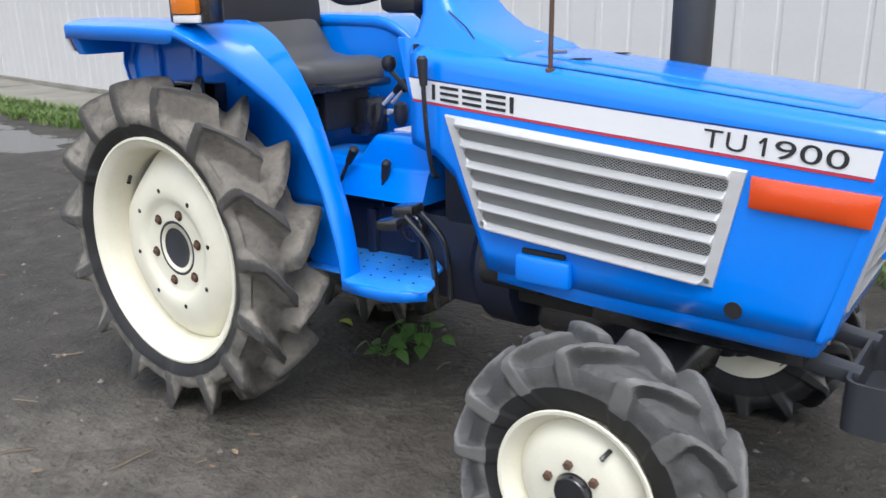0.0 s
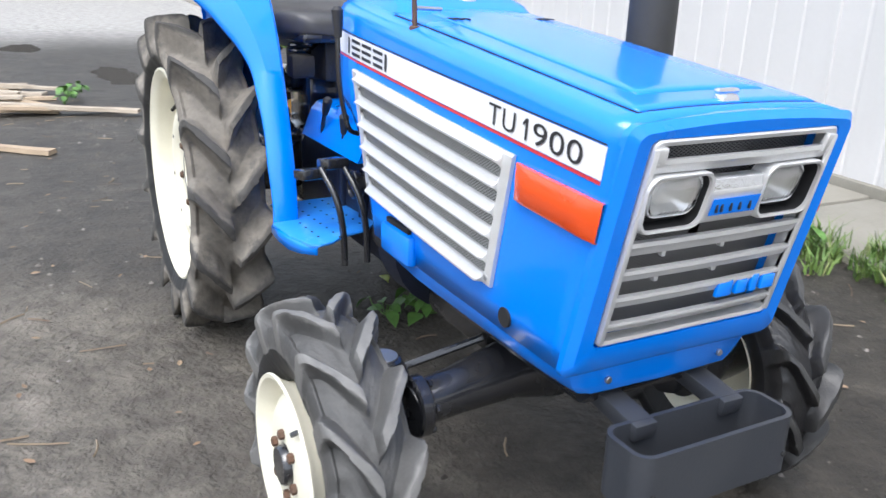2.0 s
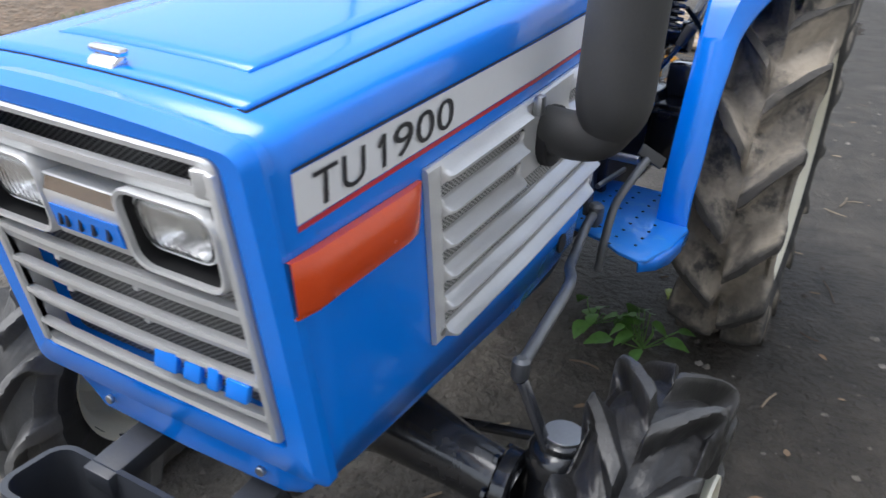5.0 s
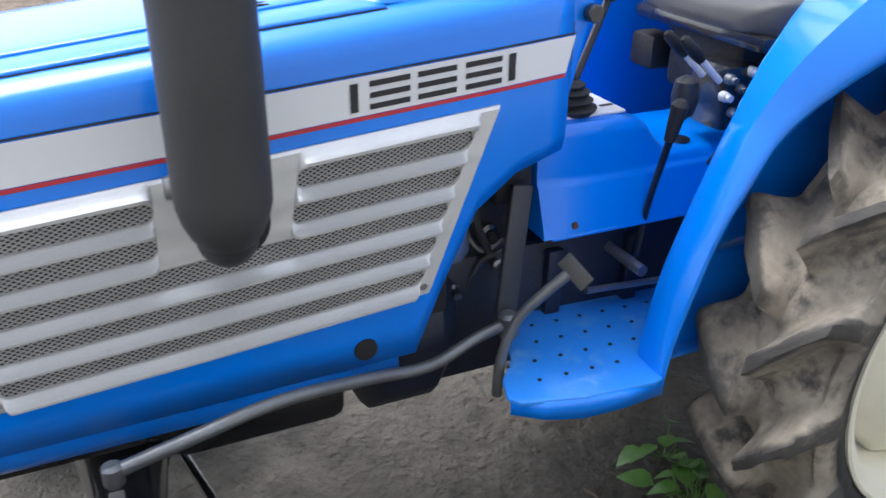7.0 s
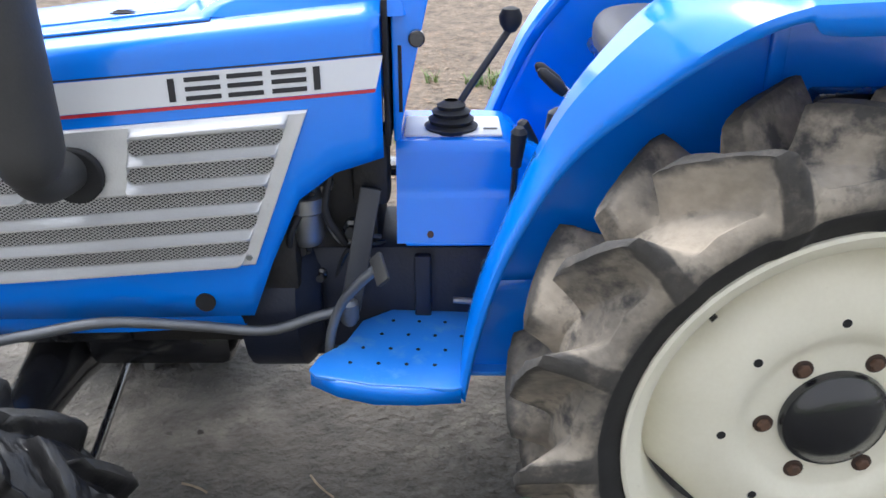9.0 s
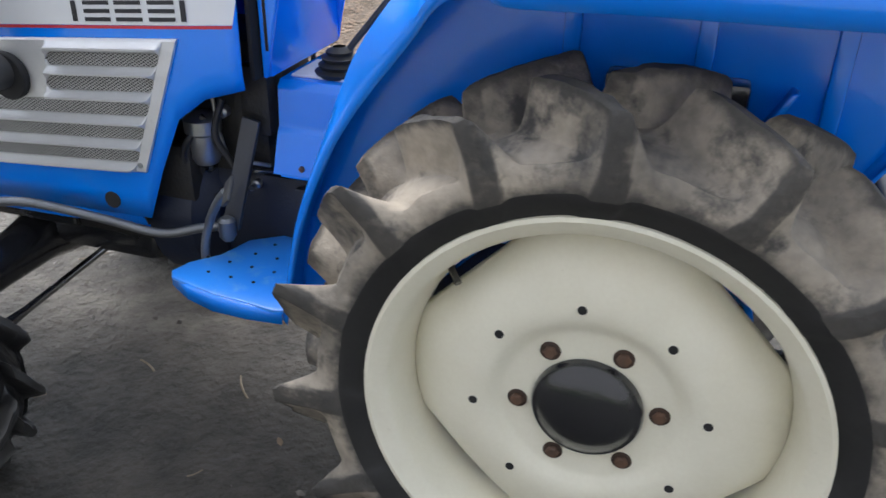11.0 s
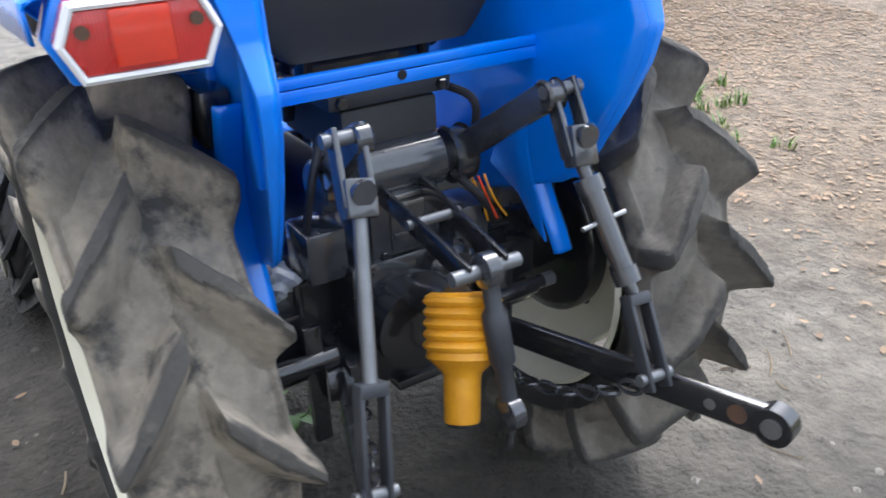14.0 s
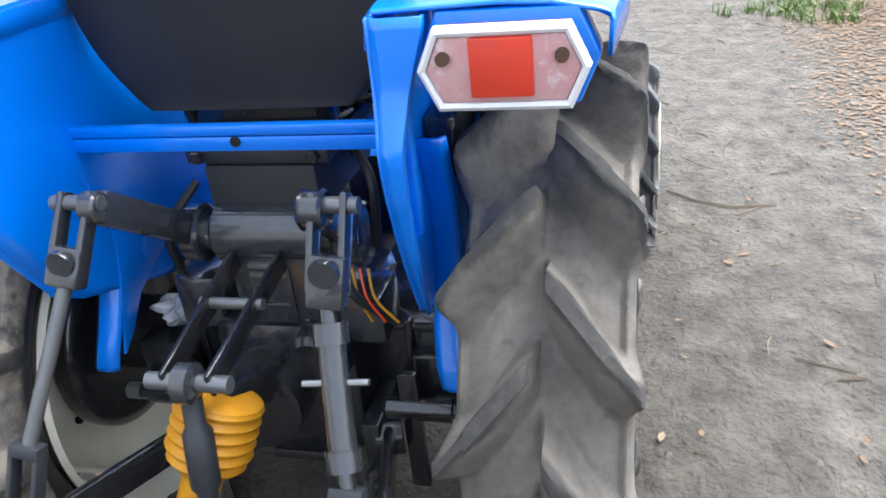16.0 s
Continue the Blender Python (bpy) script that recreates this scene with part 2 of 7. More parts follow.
    t.links.new(smooth.outputs[0], old.inputs["Strength"])
    return m


SOIL = soil_material()
CONCRETE = material("old_concrete", 0.85, 0, (0.25, 0.235, 0.20), (0.16, 0.15, 0.12), 2, 0.8, 60, 0.5, 0.004, wear=(0.16, 0.15, 0.12), wear_at=0.6)
SIDING = material("white_siding", 0.45, 0, (0.60, 0.59, 0.585), (0.52, 0.51, 0.50), 1.5, 0.6, 40, 0.1, 0.002, wear=(0.45, 0.435, 0.41), wear_at=0.68)
# colour of the added, unseen wall: dark only for its reflection
UNSEEN_DARK = material("unseen_wall_dark", 0.8, 0, (0.060, 0.055, 0.048), (0.040, 0.036, 0.032), 2, 0.8, 40, 0.4, 0.004)
ORANGE = material("orange_lens", 0.25, 0, (0.72, 0.075, 0.008), (0.6, 0.05, 0.005), 8, 0.5, 300, 0.3, 0.001, coat=0.5)


def screen_material(name, wire, hole, size):
    """Expanded metal: a lattice of slanting wires, the holes' shade painted dark between."""
    m = material(name, 0.5, 0.5, wire)
    t = m.node_tree
    b = t.nodes["Principled BSDF"]
    co = t.nodes.new("ShaderNodeTexCoord")
    sep = t.nodes.new("ShaderNodeSeparateXYZ")
    t.links.new(co.outputs["Object"], sep.inputs[0])
    across = t.nodes.new("ShaderNodeMath")
    across.operation = "ADD"
    t.links.new(sep.outputs["X"], across.inputs[0])
    t.links.new(sep.outputs["Y"], across.inputs[1])
    lines = []
    for sign in (1.0, -1.0):
        tilt = t.nodes.new("ShaderNodeMath")
        tilt.operation = "MULTIPLY_ADD"
        t.links.new(sep.outputs["Z"], tilt.inputs[0])
        tilt.inputs[1].default_value = 1.7 * sign
        t.links.new(across.outputs[0], tilt.inputs[2])
        saw = t.nodes.new("ShaderNodeMath")
        saw.operation = "PINGPONG"
        t.links.new(tilt.outputs[0], saw.inputs[0])
        saw.inputs[1].default_value = size
        cut = t.nodes.new("ShaderNodeMath")
        cut.operation = "GREATER_THAN"
        t.links.new(saw.outputs[0], cut.inputs[0])
        cut.inputs[1].default_value = size * 0.36
        lines.append(cut)
    both = t.nodes.new("ShaderNodeMath")
    both.operation = "MULTIPLY"
    t.links.new(lines[0].outputs[0], both.inputs[0])
    t.links.new(lines[1].outputs[0], both.inputs[1])
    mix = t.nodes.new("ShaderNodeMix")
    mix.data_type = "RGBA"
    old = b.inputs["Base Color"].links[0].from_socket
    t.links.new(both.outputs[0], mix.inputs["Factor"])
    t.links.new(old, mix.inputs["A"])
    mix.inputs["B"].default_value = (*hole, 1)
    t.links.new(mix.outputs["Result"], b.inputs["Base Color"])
    return m


def ribbed(name, base, rough, metal, step, coat=0.5):
    """A moulded lens with fine upright ribs."""
    m = material(name, rough, metal, base, coat=coat)
    t = m.node_tree
    co = t.nodes.new("ShaderNodeTexCoord")
    wave = t.nodes.new("ShaderNodeTexWave")
    wave.bands_direction = "Y"
    wave.inputs["Scale"].default_value = step
    t.links.new(co.outputs["Object"], wave.inputs["Vector"])
    bp = t.nodes.new("ShaderNodeBump")
    bp.inputs["Strength"].default_value, bp.inputs["Distance"].default_value = 0.5, 0.002
    t.links.new(wave.outputs["Fac"], bp.inputs["Height"])
    t.links.new(bp.outputs[0], t.nodes["Principled BSDF"].inputs["Normal"])
    return m


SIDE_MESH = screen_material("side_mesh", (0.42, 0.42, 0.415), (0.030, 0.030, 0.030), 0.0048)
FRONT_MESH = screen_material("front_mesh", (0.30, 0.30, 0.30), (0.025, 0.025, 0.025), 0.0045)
LAMP = ribbed("lamp_glass", (1.0, 1.0, 1.0), 0.03, 0.0, 40, 0.0)
for node in LAMP.node_tree.nodes:
    if node.type == "BUMP":
        node.inputs["Strength"].default_value = 0.10
LAMP.node_tree.nodes["Principled BSDF"].inputs["Transmission Weight"].default_value = 1.0
REFLECTOR = material("lamp_reflector", 0.18, 0.7, (0.95, 0.95, 0.94), (0.88, 0.88, 0.87), 20, 0.6, 70, 0.6, 0.004)
CHROME = material("chrome", 0.12, 1.0, (0.80, 0.81, 0.83), (0.65, 0.66, 0.68))
RED_LENS = ribbed("red_lens", (0.62, 0.035, 0.03), 0.25, 0.0, 90)
BRIGHT_RED = ribbed("bright_red_lens", (0.90, 0.045, 0.012), 0.22, 0.0, 420)
FADED_LENS = material("faded_pink_lens", 0.4, 0, (0.62, 0.40, 0.40), (0.56, 0.22, 0.22), 22, 0.8, 200, 0.1, wear=(0.72, 0.62, 0.62), wear_at=0.55)
AMBER = ribbed("amber_lens", (0.85, 0.22, 0.01), 0.25, 0.0, 120)
VINYL = material("black_vinyl", 0.58, 0, (0.012, 0.012, 0.014), (0.024, 0.024, 0.026), 9, 0.6, 400, 0.35, 0.001)
GREY_VINYL = material("worn_grey_vinyl", 0.42, 0, (0.060, 0.059, 0.060), (0.095, 0.093, 0.094), 9, 0.6, 300, 0.2, 0.001)
YELLOW = material("yellow_plastic", 0.4, 0, (0.72, 0.33, 0.012), (0.52, 0.20, 0.01), 30, 0.6, 150, 0.2, 0.001, wear=(0.30, 0.14, 0.02), wear_at=0.66)
GREY_BOX = material("dark_grey_paint", 0.45, 0, (0.028, 0.031, 0.038), (0.05, 0.053, 0.06), 9, 0.6, 180, 0.2, 0.001)
ZINC = material("galvanised_rod", 0.42, 0.6, (0.20, 0.21, 0.22), (0.12, 0.12, 0.13), 18, 0.6, 200, 0.3, 0.001)
STACK = material("matt_black_stack", 0.62, 0, (0.030, 0.030, 0.030), (0.055, 0.054, 0.052), 12, 0.6, 250, 0.3, 0.001)
RUST = material("rusty_bolt", 0.75, 0.2, (0.085, 0.055, 0.040), (0.16, 0.08, 0.045), 60, 0.8, 300, 0.4, 0.001)
NAVY = material("navy_casting", 0.5, 0, (0.006, 0.012, 0.032), (0.016, 0.018, 0.028), 12, 0.6, 160, 0.4, 0.002)


# ---- mesh helpers ----
def part(name, bm, mat, parent=None, label="", smooth=True, mod=None):
    me = bpy.data.meshes.new(name)
    bmesh.ops.recalc_face_normals(bm, faces=bm.faces)
    bm.to_mesh(me)
    bm.free()
    for mt in (mat if isinstance(mat, (list, tuple)) else [mat]):
        me.materials.append(mt)
    if smooth:
        me.polygons.foreach_set("use_smooth", [True] * len(me.polygons))
        me.set_sharp_from_angle(angle=radians(38))
    ob = new(name, me)
    if parent:
        ob.parent = parent
    if label:
        tagged(ob, label)
    return ob


def thing(name, label, category, group="", kind=""):
    return tagged(new(name), label, category, group, kind)


def lathe(bm, prof, c, n=48, axis="y"):
    """Turn (radius, along) pairs about an axis through c."""
    rings = []
    for r, a in prof:
        ring = []
        for i in range(n):
            u, v = r * math.cos(2 * math.pi * i / n), r * math.sin(2 * math.pi * i / n)
            p = {"y": (u, a, v), "x": (a, u, v), "z": (u, v, a)}[axis]
            ring.append(bm.verts.new((c[0] + p[0], c[1] + p[1], c[2] + p[2])))
        rings.append(ring)
    for a, b in zip(rings, rings[1:]):
        for i in range(n):
            bm.faces.new((a[i], a[(i + 1) % n], b[(i + 1) % n], b[i]))
    return rings


def cap(bm, ring):
    bm.faces.new(ring)


def turned(prof, c, n=32, axis="y"):
    """A closed turned solid."""
    bm = bmesh.new()
    rings = lathe(bm, prof, c, n, axis)
    cap(bm, rings[0])
    cap(bm, rings[-1])
    return bm


def tube(bm, pts, r, n=10, ends=True):
    """A round bar along a line of points; r may be a list."""
    pts = [Vector(p) for p in pts]
    rs = r if isinstance(r, (list, tuple)) else [r] * len(pts)
    rings, side = [], None
    for i, p in enumerate(pts):
        d = (pts[min(i + 1, len(pts) - 1)] - pts[max(i - 1, 0)]).normalized()
        if side is None:
            side = d.orthogonal().normalized()
        side = (side - d * side.dot(d)).normalized()
        up = d.cross(side)
        rings.append([bm.verts.new(p + (side * math.cos(2 * math.pi * k / n) + up * math.sin(2 * math.pi * k / n)) * rs[i]) for k in range(n)])
    for a, b in zip(rings, rings[1:]):
        for k in range(n):
            bm.faces.new((a[k], a[(k + 1) % n], b[(k + 1) % n], b[k]))
    if ends:
        bm.faces.new(rings[0])
        bm.faces.new(rings[-1])
    return rings


def arc(pts, steps=6):
    """A smooth line through the points (Catmull-Rom)."""
    p = [Vector(q) for q in pts]
    p = [2 * p[0] - p[1], *p, 2 * p[-1] - p[-2]]
    out = []
    for i in range(1, len(p) - 2):
        for k in range(steps):
            t = k / steps
            out.append(0.5 * ((2 * p[i]) + (p[i + 1] - p[i - 1]) * t + (2 * p[i - 1] - 5 * p[i] + 4 * p[i + 1] - p[i + 2]) * t * t + (3 * p[i] - p[i - 1] - 3 * p[i + 1] + p[i + 2]) * t ** 3))
    return out + [p[-2]]


def box(bm, lo, hi, bevel=0.004, m=None, seg=2):
    """A bevelled block, placed by m."""
    g = bmesh.ops.create_cube(bm, size=1.0)
    vs = g["verts"]
    for v in vs:
        v.co = Vector(((lo[i] + hi[i]) / 2 + v.co[i] * (hi[i] - lo[i])) for i in range(3))
    if bevel:
        es = list({e for v in vs for e in v.link_edges})
        r = bmesh.ops.bevel(bm, geom=es, offset=bevel, segments=seg, affect="EDGES", profile=0.5)
        vs = list({v for f in r["faces"] for v in f.verts} | {v for v in vs if v.is_valid})
    if m is not None:
        bmesh.ops.transform(bm, matrix=m, verts=vs)
    return vs


def block(lo, hi, bevel=0.004, m=None, seg=2):
    bm = bmesh.new()
    box(bm, lo, hi, bevel, m, seg)
    return bm


def prism(bm, pts, along, a, b, bevel=0.0, seg=2):
    """A polygon in the two other axes, drawn out along one axis from a to b."""
    def at(p, s):
        return {"y": (p[0], s, p[1]), "x": (s, p[0], p[1]), "z": (p[0], p[1], s)}[along]
    v0 = [bm.verts.new(at(p, a)) for p in pts]
    v1 = [bm.verts.new(at(p, b)) for p in pts]
    n = len(pts)
    fs = [bm.faces.new(v0), bm.faces.new(v1)]
    fs += [bm.faces.new((v0[i], v0[(i + 1) % n], v1[(i + 1) % n], v1[i])) for i in range(n)]
    bmesh.ops.recalc_face_normals(bm, faces=fs)
    if bevel:
        es = list({e for f in fs for e in f.edges})
        bmesh.ops.bevel(bm, geom=es, offset=bevel, segments=seg, affect="EDGES", profile=0.5)


def grid_sheet(rows):
    """A sheet through rows of points."""
    bm = bmesh.new()
    vs = [[bm.verts.new(p) for p in r] for r in rows]
    for a, b in zip(vs, vs[1:]):
        for i in range(len(a) - 1):
            bm.faces.new((a[i], a[i + 1], b[i + 1], b[i]))
    return bm


def thicken(ob, t, offset=-1):
    m = ob.modifiers.new("thickness", "SOLIDIFY")
    m.thickness, m.offset = t, offset
    return ob


def lerp(a, b, t):
    return a + (b - a) * t


def interp(x, xs, ys):
    return float(np.interp(x, xs, ys))


# ---- ground, slab and wall ----
def dip(x, y, cx, cy, rx, ry):
    d = ((x - cx) / rx) ** 2 + ((y - cy) / ry) ** 2
    return math.exp(-d * 1.2)


def ground_height(x, y):
    far = min(1.0, max(0.0, (abs(x) + abs(y) - 4) / 20))
    h = 0.016 * noise.noise((x * 1.1, y * 1.1, 0.3)) + 0.008 * noise.noise((x * 4.3, y * 4.3, 1.7)) + 0.004 * noise.noise((x * 11, y * 11, 2.9)) + 0.1 * far * noise.noise((x * 0.15, y * 0.15, 5.0))
    h -= 0.032 * dip(x, y, -5.8, 1.5, 1.3, 0.55) + 0.03 * dip(x, y, -6.2, 0.15, 1.2, 0.3) + 0.035 * dip(x, y, -8.6, 2.0, 1.6, 0.6) + 0.03 * dip(x, y, -9.5, -0.6, 1.4, 0.4)
    rise = min(1.0, max(0.0, (-2.2 - y) / 4.0))
    heap = min(1.0, max(0.0, (x - 1.8) / 1.5)) * min(1.0, max(0.0, (-1.5 - y) / 1.0))
    return h - 0.006 + 0.25 * rise * rise + 0.16 * heap * heap * (3 - 2 * heap)


def wall_y(x):
    return 3.0 - 0.13 * x


def slab_y(x):
    return 2.1 - 0.09 * x


xs = sorted(set([-60, -40, -28, -20, -15, -11, -9.5] + [round(-8.4 + 0.06 * i, 3) for i in range(240)] + [6.5, 7.5, 10, 15, 25, 40, 60]))
ys = sorted(set([-60, -40, -25, -15, -10, -7.5, -6] + [round(-5 + 0.06 * i, 3) for i in range(142)] + [4, 5, 6.5, 9, 14, 25, 40, 60]))
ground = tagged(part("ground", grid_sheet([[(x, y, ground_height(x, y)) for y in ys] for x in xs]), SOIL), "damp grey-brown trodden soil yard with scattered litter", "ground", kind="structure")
WATER = material("puddle_water", 0.10, 0, (0.05, 0.046, 0.04), (0.06, 0.055, 0.05), 3, 0.3, 8, 0.02, 0.002, rough_var=0.02)
for cx, cy, rx, ry in ((-5.7, 1.5, 2.0, 0.85), (-6.2, 0.15, 1.6, 0.45), (-8.6, 2.0, 2.0, 0.9), (-9.5, -0.6, 1.8, 0.5)):
    bm = bmesh.new()
    ring = [bm.verts.new((cx + rx * math.cos(2 * math.pi * k / 40), cy + ry * math.sin(2 * math.pi * k / 40), -0.019 if cx > -6 else ground_height(cx, cy) + 0.011)) for k in range(40)]
    bm.faces.new(ring)
    tagged(part("water", bm, WATER), "shallow rain puddle on the soil", "puddle", kind="structure")

bm = bmesh.new()
for k in range(24):
    x0, x1 = -30 + 2 * k, -30 + 2 * k + 1.985
    prism(bm, [(x0, slab_y(x0)), (x1, slab_y(x1)), (x1, wall_y(x1) + 0.3), (x0, wall_y(x0) + 0.3)], "z", -0.2, 0.045 + 0.008 * math.sin(k * 2.3), 0.012)
tagged(part("pavement", bm, CONCRETE), "weathered concrete apron along the foot of the wall", "pavement", kind="structure")

# the shed wall: a plain backing with separate siding sheets on it
ang = math.atan2(-0.13, 1.0)
wall_m = Matrix.Translation((0, 3.0, 0)) @ Matrix.Rotation(ang, 4, "Z")
bm = bmesh.new()
box(bm, (-18.9, 0.03, 0.02), (17.0, 0.18, 4.2), 0.0, wall_m)
wall = tagged(part("wall_north", bm, SIDING), "off-white ribbed metal siding wall of a shed", "wall", kind="structure")
bm = bmesh.new()
prof = []
W_SHEET = 0.91
for k in range(4):
    x = k * W_SHEET / 4
    prof += [(x + 0.004, 0.0), (x + 0.012, -0.006), (x + 0.205, -0.006), (x + 0.213, 0.0)]
prof = [(0.0, 0.0)] + prof + [(W_SHEET - 0.003, 0.0)]
rows = [[(x, y, z) for x, y in prof] for z in (0.10, 4.2)]
sheet = bpy.data.meshes.new("siding_sheet")
tmp = grid_sheet(rows)
bmesh.ops.recalc_face_normals(tmp, faces=tmp.faces)
tmp.to_mesh(sheet)
tmp.free()
sheet.materials.append(SIDING)
strip = bpy.data.meshes.new("joint_strip")
tmp = block((-0.022, -0.016, 0.10), (0.022, -0.004, 4.2), 0.003)
tmp.to_mesh(strip)
tmp.free()
strip.materials.append(SIDING)
for k in range(12, 51):
    for nm, data in (("siding_sheet", sheet), ("joint_strip", strip)):
        o = new(nm, data)
        o.parent = wall
        o.matrix_basis = wall_m @ Matrix.Translation((-29.6 + W_SHEET * k, 0.022, 0))
# unseen wall, added so the puddle mirrors something dark instead of bright sky
bm = bmesh.new()
box(bm, (-30.0, -30.0, -0.4), (-29.8, wall_y(-30.0), 5.5), 0.02)
tagged(part("reflection_wall", bm, UNSEEN_DARK), "unseen plain dark wall added to darken what the puddle reflects", "wall", kind="structure")
bm = bmesh.new()
box(bm, (-18.9, -0.03, 0.0), (17.0, 0.03, 0.10), 0.006, wall_m)
tagged(part("baseboard", bm, CONCRETE), "grey concrete plinth under the siding", "plinth", kind="structure")

# a red farm machine parked beyond the wall's end
MACHINE_RED = material("faded_red_paint", 0.5, 0, (0.36, 0.05, 0.03), (0.24, 0.05, 0.035), 3, 0.7, 40, 0.2, 0.002)
PALE_RUBBER = material("dusty_pale_tyre", 0.9, 0, (0.30, 0.28, 0.25), (0.17, 0.16, 0.145), 4, 0.8, 30, 0.5, 0.01)
machine = thing("parked_machine", "red farm machine with dusty tyres parked beyond the shed wall", "farm machine")
machine.matrix_world = Matrix.Translation((-20.9, 6.0, 0.04)) @ Matrix.Rotation(radians(-16), 4, "Z")
part("body", block((-1.3, -0.34, 0.48), (0.10, 0.34, 1.45), 0.10, None, 3), MACHINE_RED, machine, "faded red sheet-metal body")
part("front_axle", block((-0.08, -0.50, 0.42), (0.06, 0.50, 0.54), 0.03), DARK, machine)
for s in (-1, 1):
    wheel = part("wheel", turned([(0.20, s * 0.42 - 0.15), (0.40, s * 0.42 - 0.17), (0.46, s * 0.42 - 0.12), (0.47, s * 0.42), (0.46, s * 0.42 + 0.12), (0.40, s * 0.42 + 0.17), (0.20, s * 0.42 + 0.15)], (0, 0, 0.47), 40), PALE_RUBBER, machine, "tyre pale with dried mud")
    part("hub", turned([(0.19, s * 0.42 - 0.12), (0.19, s * 0.42 + 0.12), (0.06, s * 0.42 + 0.16 * s)], (0, 0, 0.47), 24), MACHINE_RED, wheel)
for z in (0.75, 0.95, 1.15):
    part("front_slat", block((0.098, -0.24, z), (0.125, 0.24, z + 0.07), 0.01), DARK, machine)

# ---- the tractor ----
tractor = thing("tractor", "small bright blue four-wheel farm tractor with cream wheels", "tractor")
tractor.scale = (0.988, 1.0, 1.0)
AX_Z, FX, FZ = 0.460, 1.335, 0.244


def mirrored(bm, side):
    """The same shape for the other side of the tractor."""
    if side < 0:
        bmesh.ops.scale(bm, vec=(1, -1, 1), verts=bm.verts)
        bmesh.ops.reverse_faces(bm, faces=bm.faces)
    return bm


def rod(pts, r, n=10):
    bm = bmesh.new()
    tube(bm, pts, r, n)
    return bm


def bar(a, b, w, h, bevel=0.003, up=(0, 0, 1)):
    """A flat bar from a to b, w across and h along up."""
    a, b = Vector(a), Vector(b)
    d = (b - a).normalized()
    s = d.cross(Vector(up)).normalized()
    u = s.cross(d)
    m = Matrix((d, s, u)).transposed().to_4x4()
    m.translation = a
    return block((0, -w / 2, -h / 2), ((b - a).length, w / 2, h / 2), bevel, m)


def disc(c, r, t, axis, n=24, soft=0.15):
    """A short round with a soft edge, from c along +axis."""
    k = min(r, t) * soft
    o = {"x": 0, "y": 1, "z": 2}[axis]
    base = list(c)
    a0 = 0.0
    return turned([(r - k, a0), (r, a0 + k if t > 0 else a0 - k), (r, a0 + t - (k if t > 0 else -k)), (r - k, a0 + t)], base, n, axis)


def bolt(parent, c, axis, r=0.011, t=0.008, mat=None, name="bolt"):
    """A hexagon bolt head."""
    bm = turned([(r, 0), (r, t * 0.75), (r * 0.8, t)], c, 6, axis)
    return part(name, bm, mat or BLACK, parent, smooth=False)


def half_width(x):
    return interp(x, [0.60, 0.78, 1.2, 1.72], [0.189, 0.203, 0.215, 0.2195])


def crease_z(x):
    return interp(x, [0.60, 1.758], [1.006, 0.893])


SILL_X = [0.600, 0.700, 0.75, 0.81, 0.862, 0.904, 1.13, 1.758]
SILL_Z = [0.800, 0.770, 0.755, 0.711, 0.603, 0.500, 0.500, 0.500]


def lean(x, z):
    """The nose leans: its foot stands further back than its top."""
    k = min(1.0, max(0.0, (x - 1.45) / 0.308))
    return x + 0.237 * (z - 0.898) * k


def crown(x):
    """How far the bonnet's middle stands over its edge."""
    return interp(x, [0.7, 1.2, 1.75], [0.026, 0.022, 0.012])


def bonnet_section(u):
    w, zt, zb = half_width(u), crease_z(u), interp(u, SILL_X, SILL_Z)
    c = crown(u)
    pts = [(0, zt + c), (w * 0.4, zt + c * 0.94), (w * 0.75, zt + c * 0.70), (w - 0.022, zt + c * 0.27), (w - 0.009, zt - 0.001), (w - 0.002, zt - 0.011), (w, zt - 0.03)]
    pts += [(w + d, lerp(zt - 0.03, zb, t)) for t, d in ((0.25, 0.001), (0.5, 0.002), (0.75, 0.003), (0.88, 0.0025), (1.0, -0.002))]
    full = [(-y, z) for y, z in reversed(pts)] + pts[1:]
    return [(lean(u, z), y, z) for y, z in full]


us = [0.672, 0.70, 0.725, 0.75, 0.78, 0.81, 0.835, 0.862, 0.885, 0.904, 1.0, 1.13, 1.25, 1.4, 1.5, 1.6, 1.70, 1.750]
bonnet = thicken(part("bonnet", grid_sheet([bonnet_section(u) for u in us]), BLUE, tractor, "glossy bright blue sheet-metal bonnet"), 0.004)


def side_y(x, z):
    return half_width(x) + 0.004 * min(1.0, max(0.0, (crease_z(x) - 0.03 - z) / 0.36))


def rounded(w0, w1, z0, z1, r, k=5):
    """A loop of (y, z) with rounded corners: half-width w0 at z0 and w1 at z1."""
    out = []
    for cy, cz, a0 in ((w1 - r, z1 - r, 0), (-w1 + r, z1 - r, 90), (-w0 + r, z0 + r, 180), (w0 - r, z0 + r, 270)):
        out += [(cy + r * math.cos(radians(a0 + 90 * i / k)), cz + r * math.sin(radians(a0 + 90 * i / k))) for i in range(k + 1)]
    full = []
    for i, p in enumerate(out):
        q = out[(i + 1) % len(out)]
        full.append(p)
        if i % (k + 1) == k:
            full += [(lerp(p[0], q[0], j / 9), lerp(p[1], q[1], j / 9)) for j in range(1, 9)]
    return full


def nose_x(z, out=0.0):
    return 1.757 + 0.237 * (z - 0.868) + out


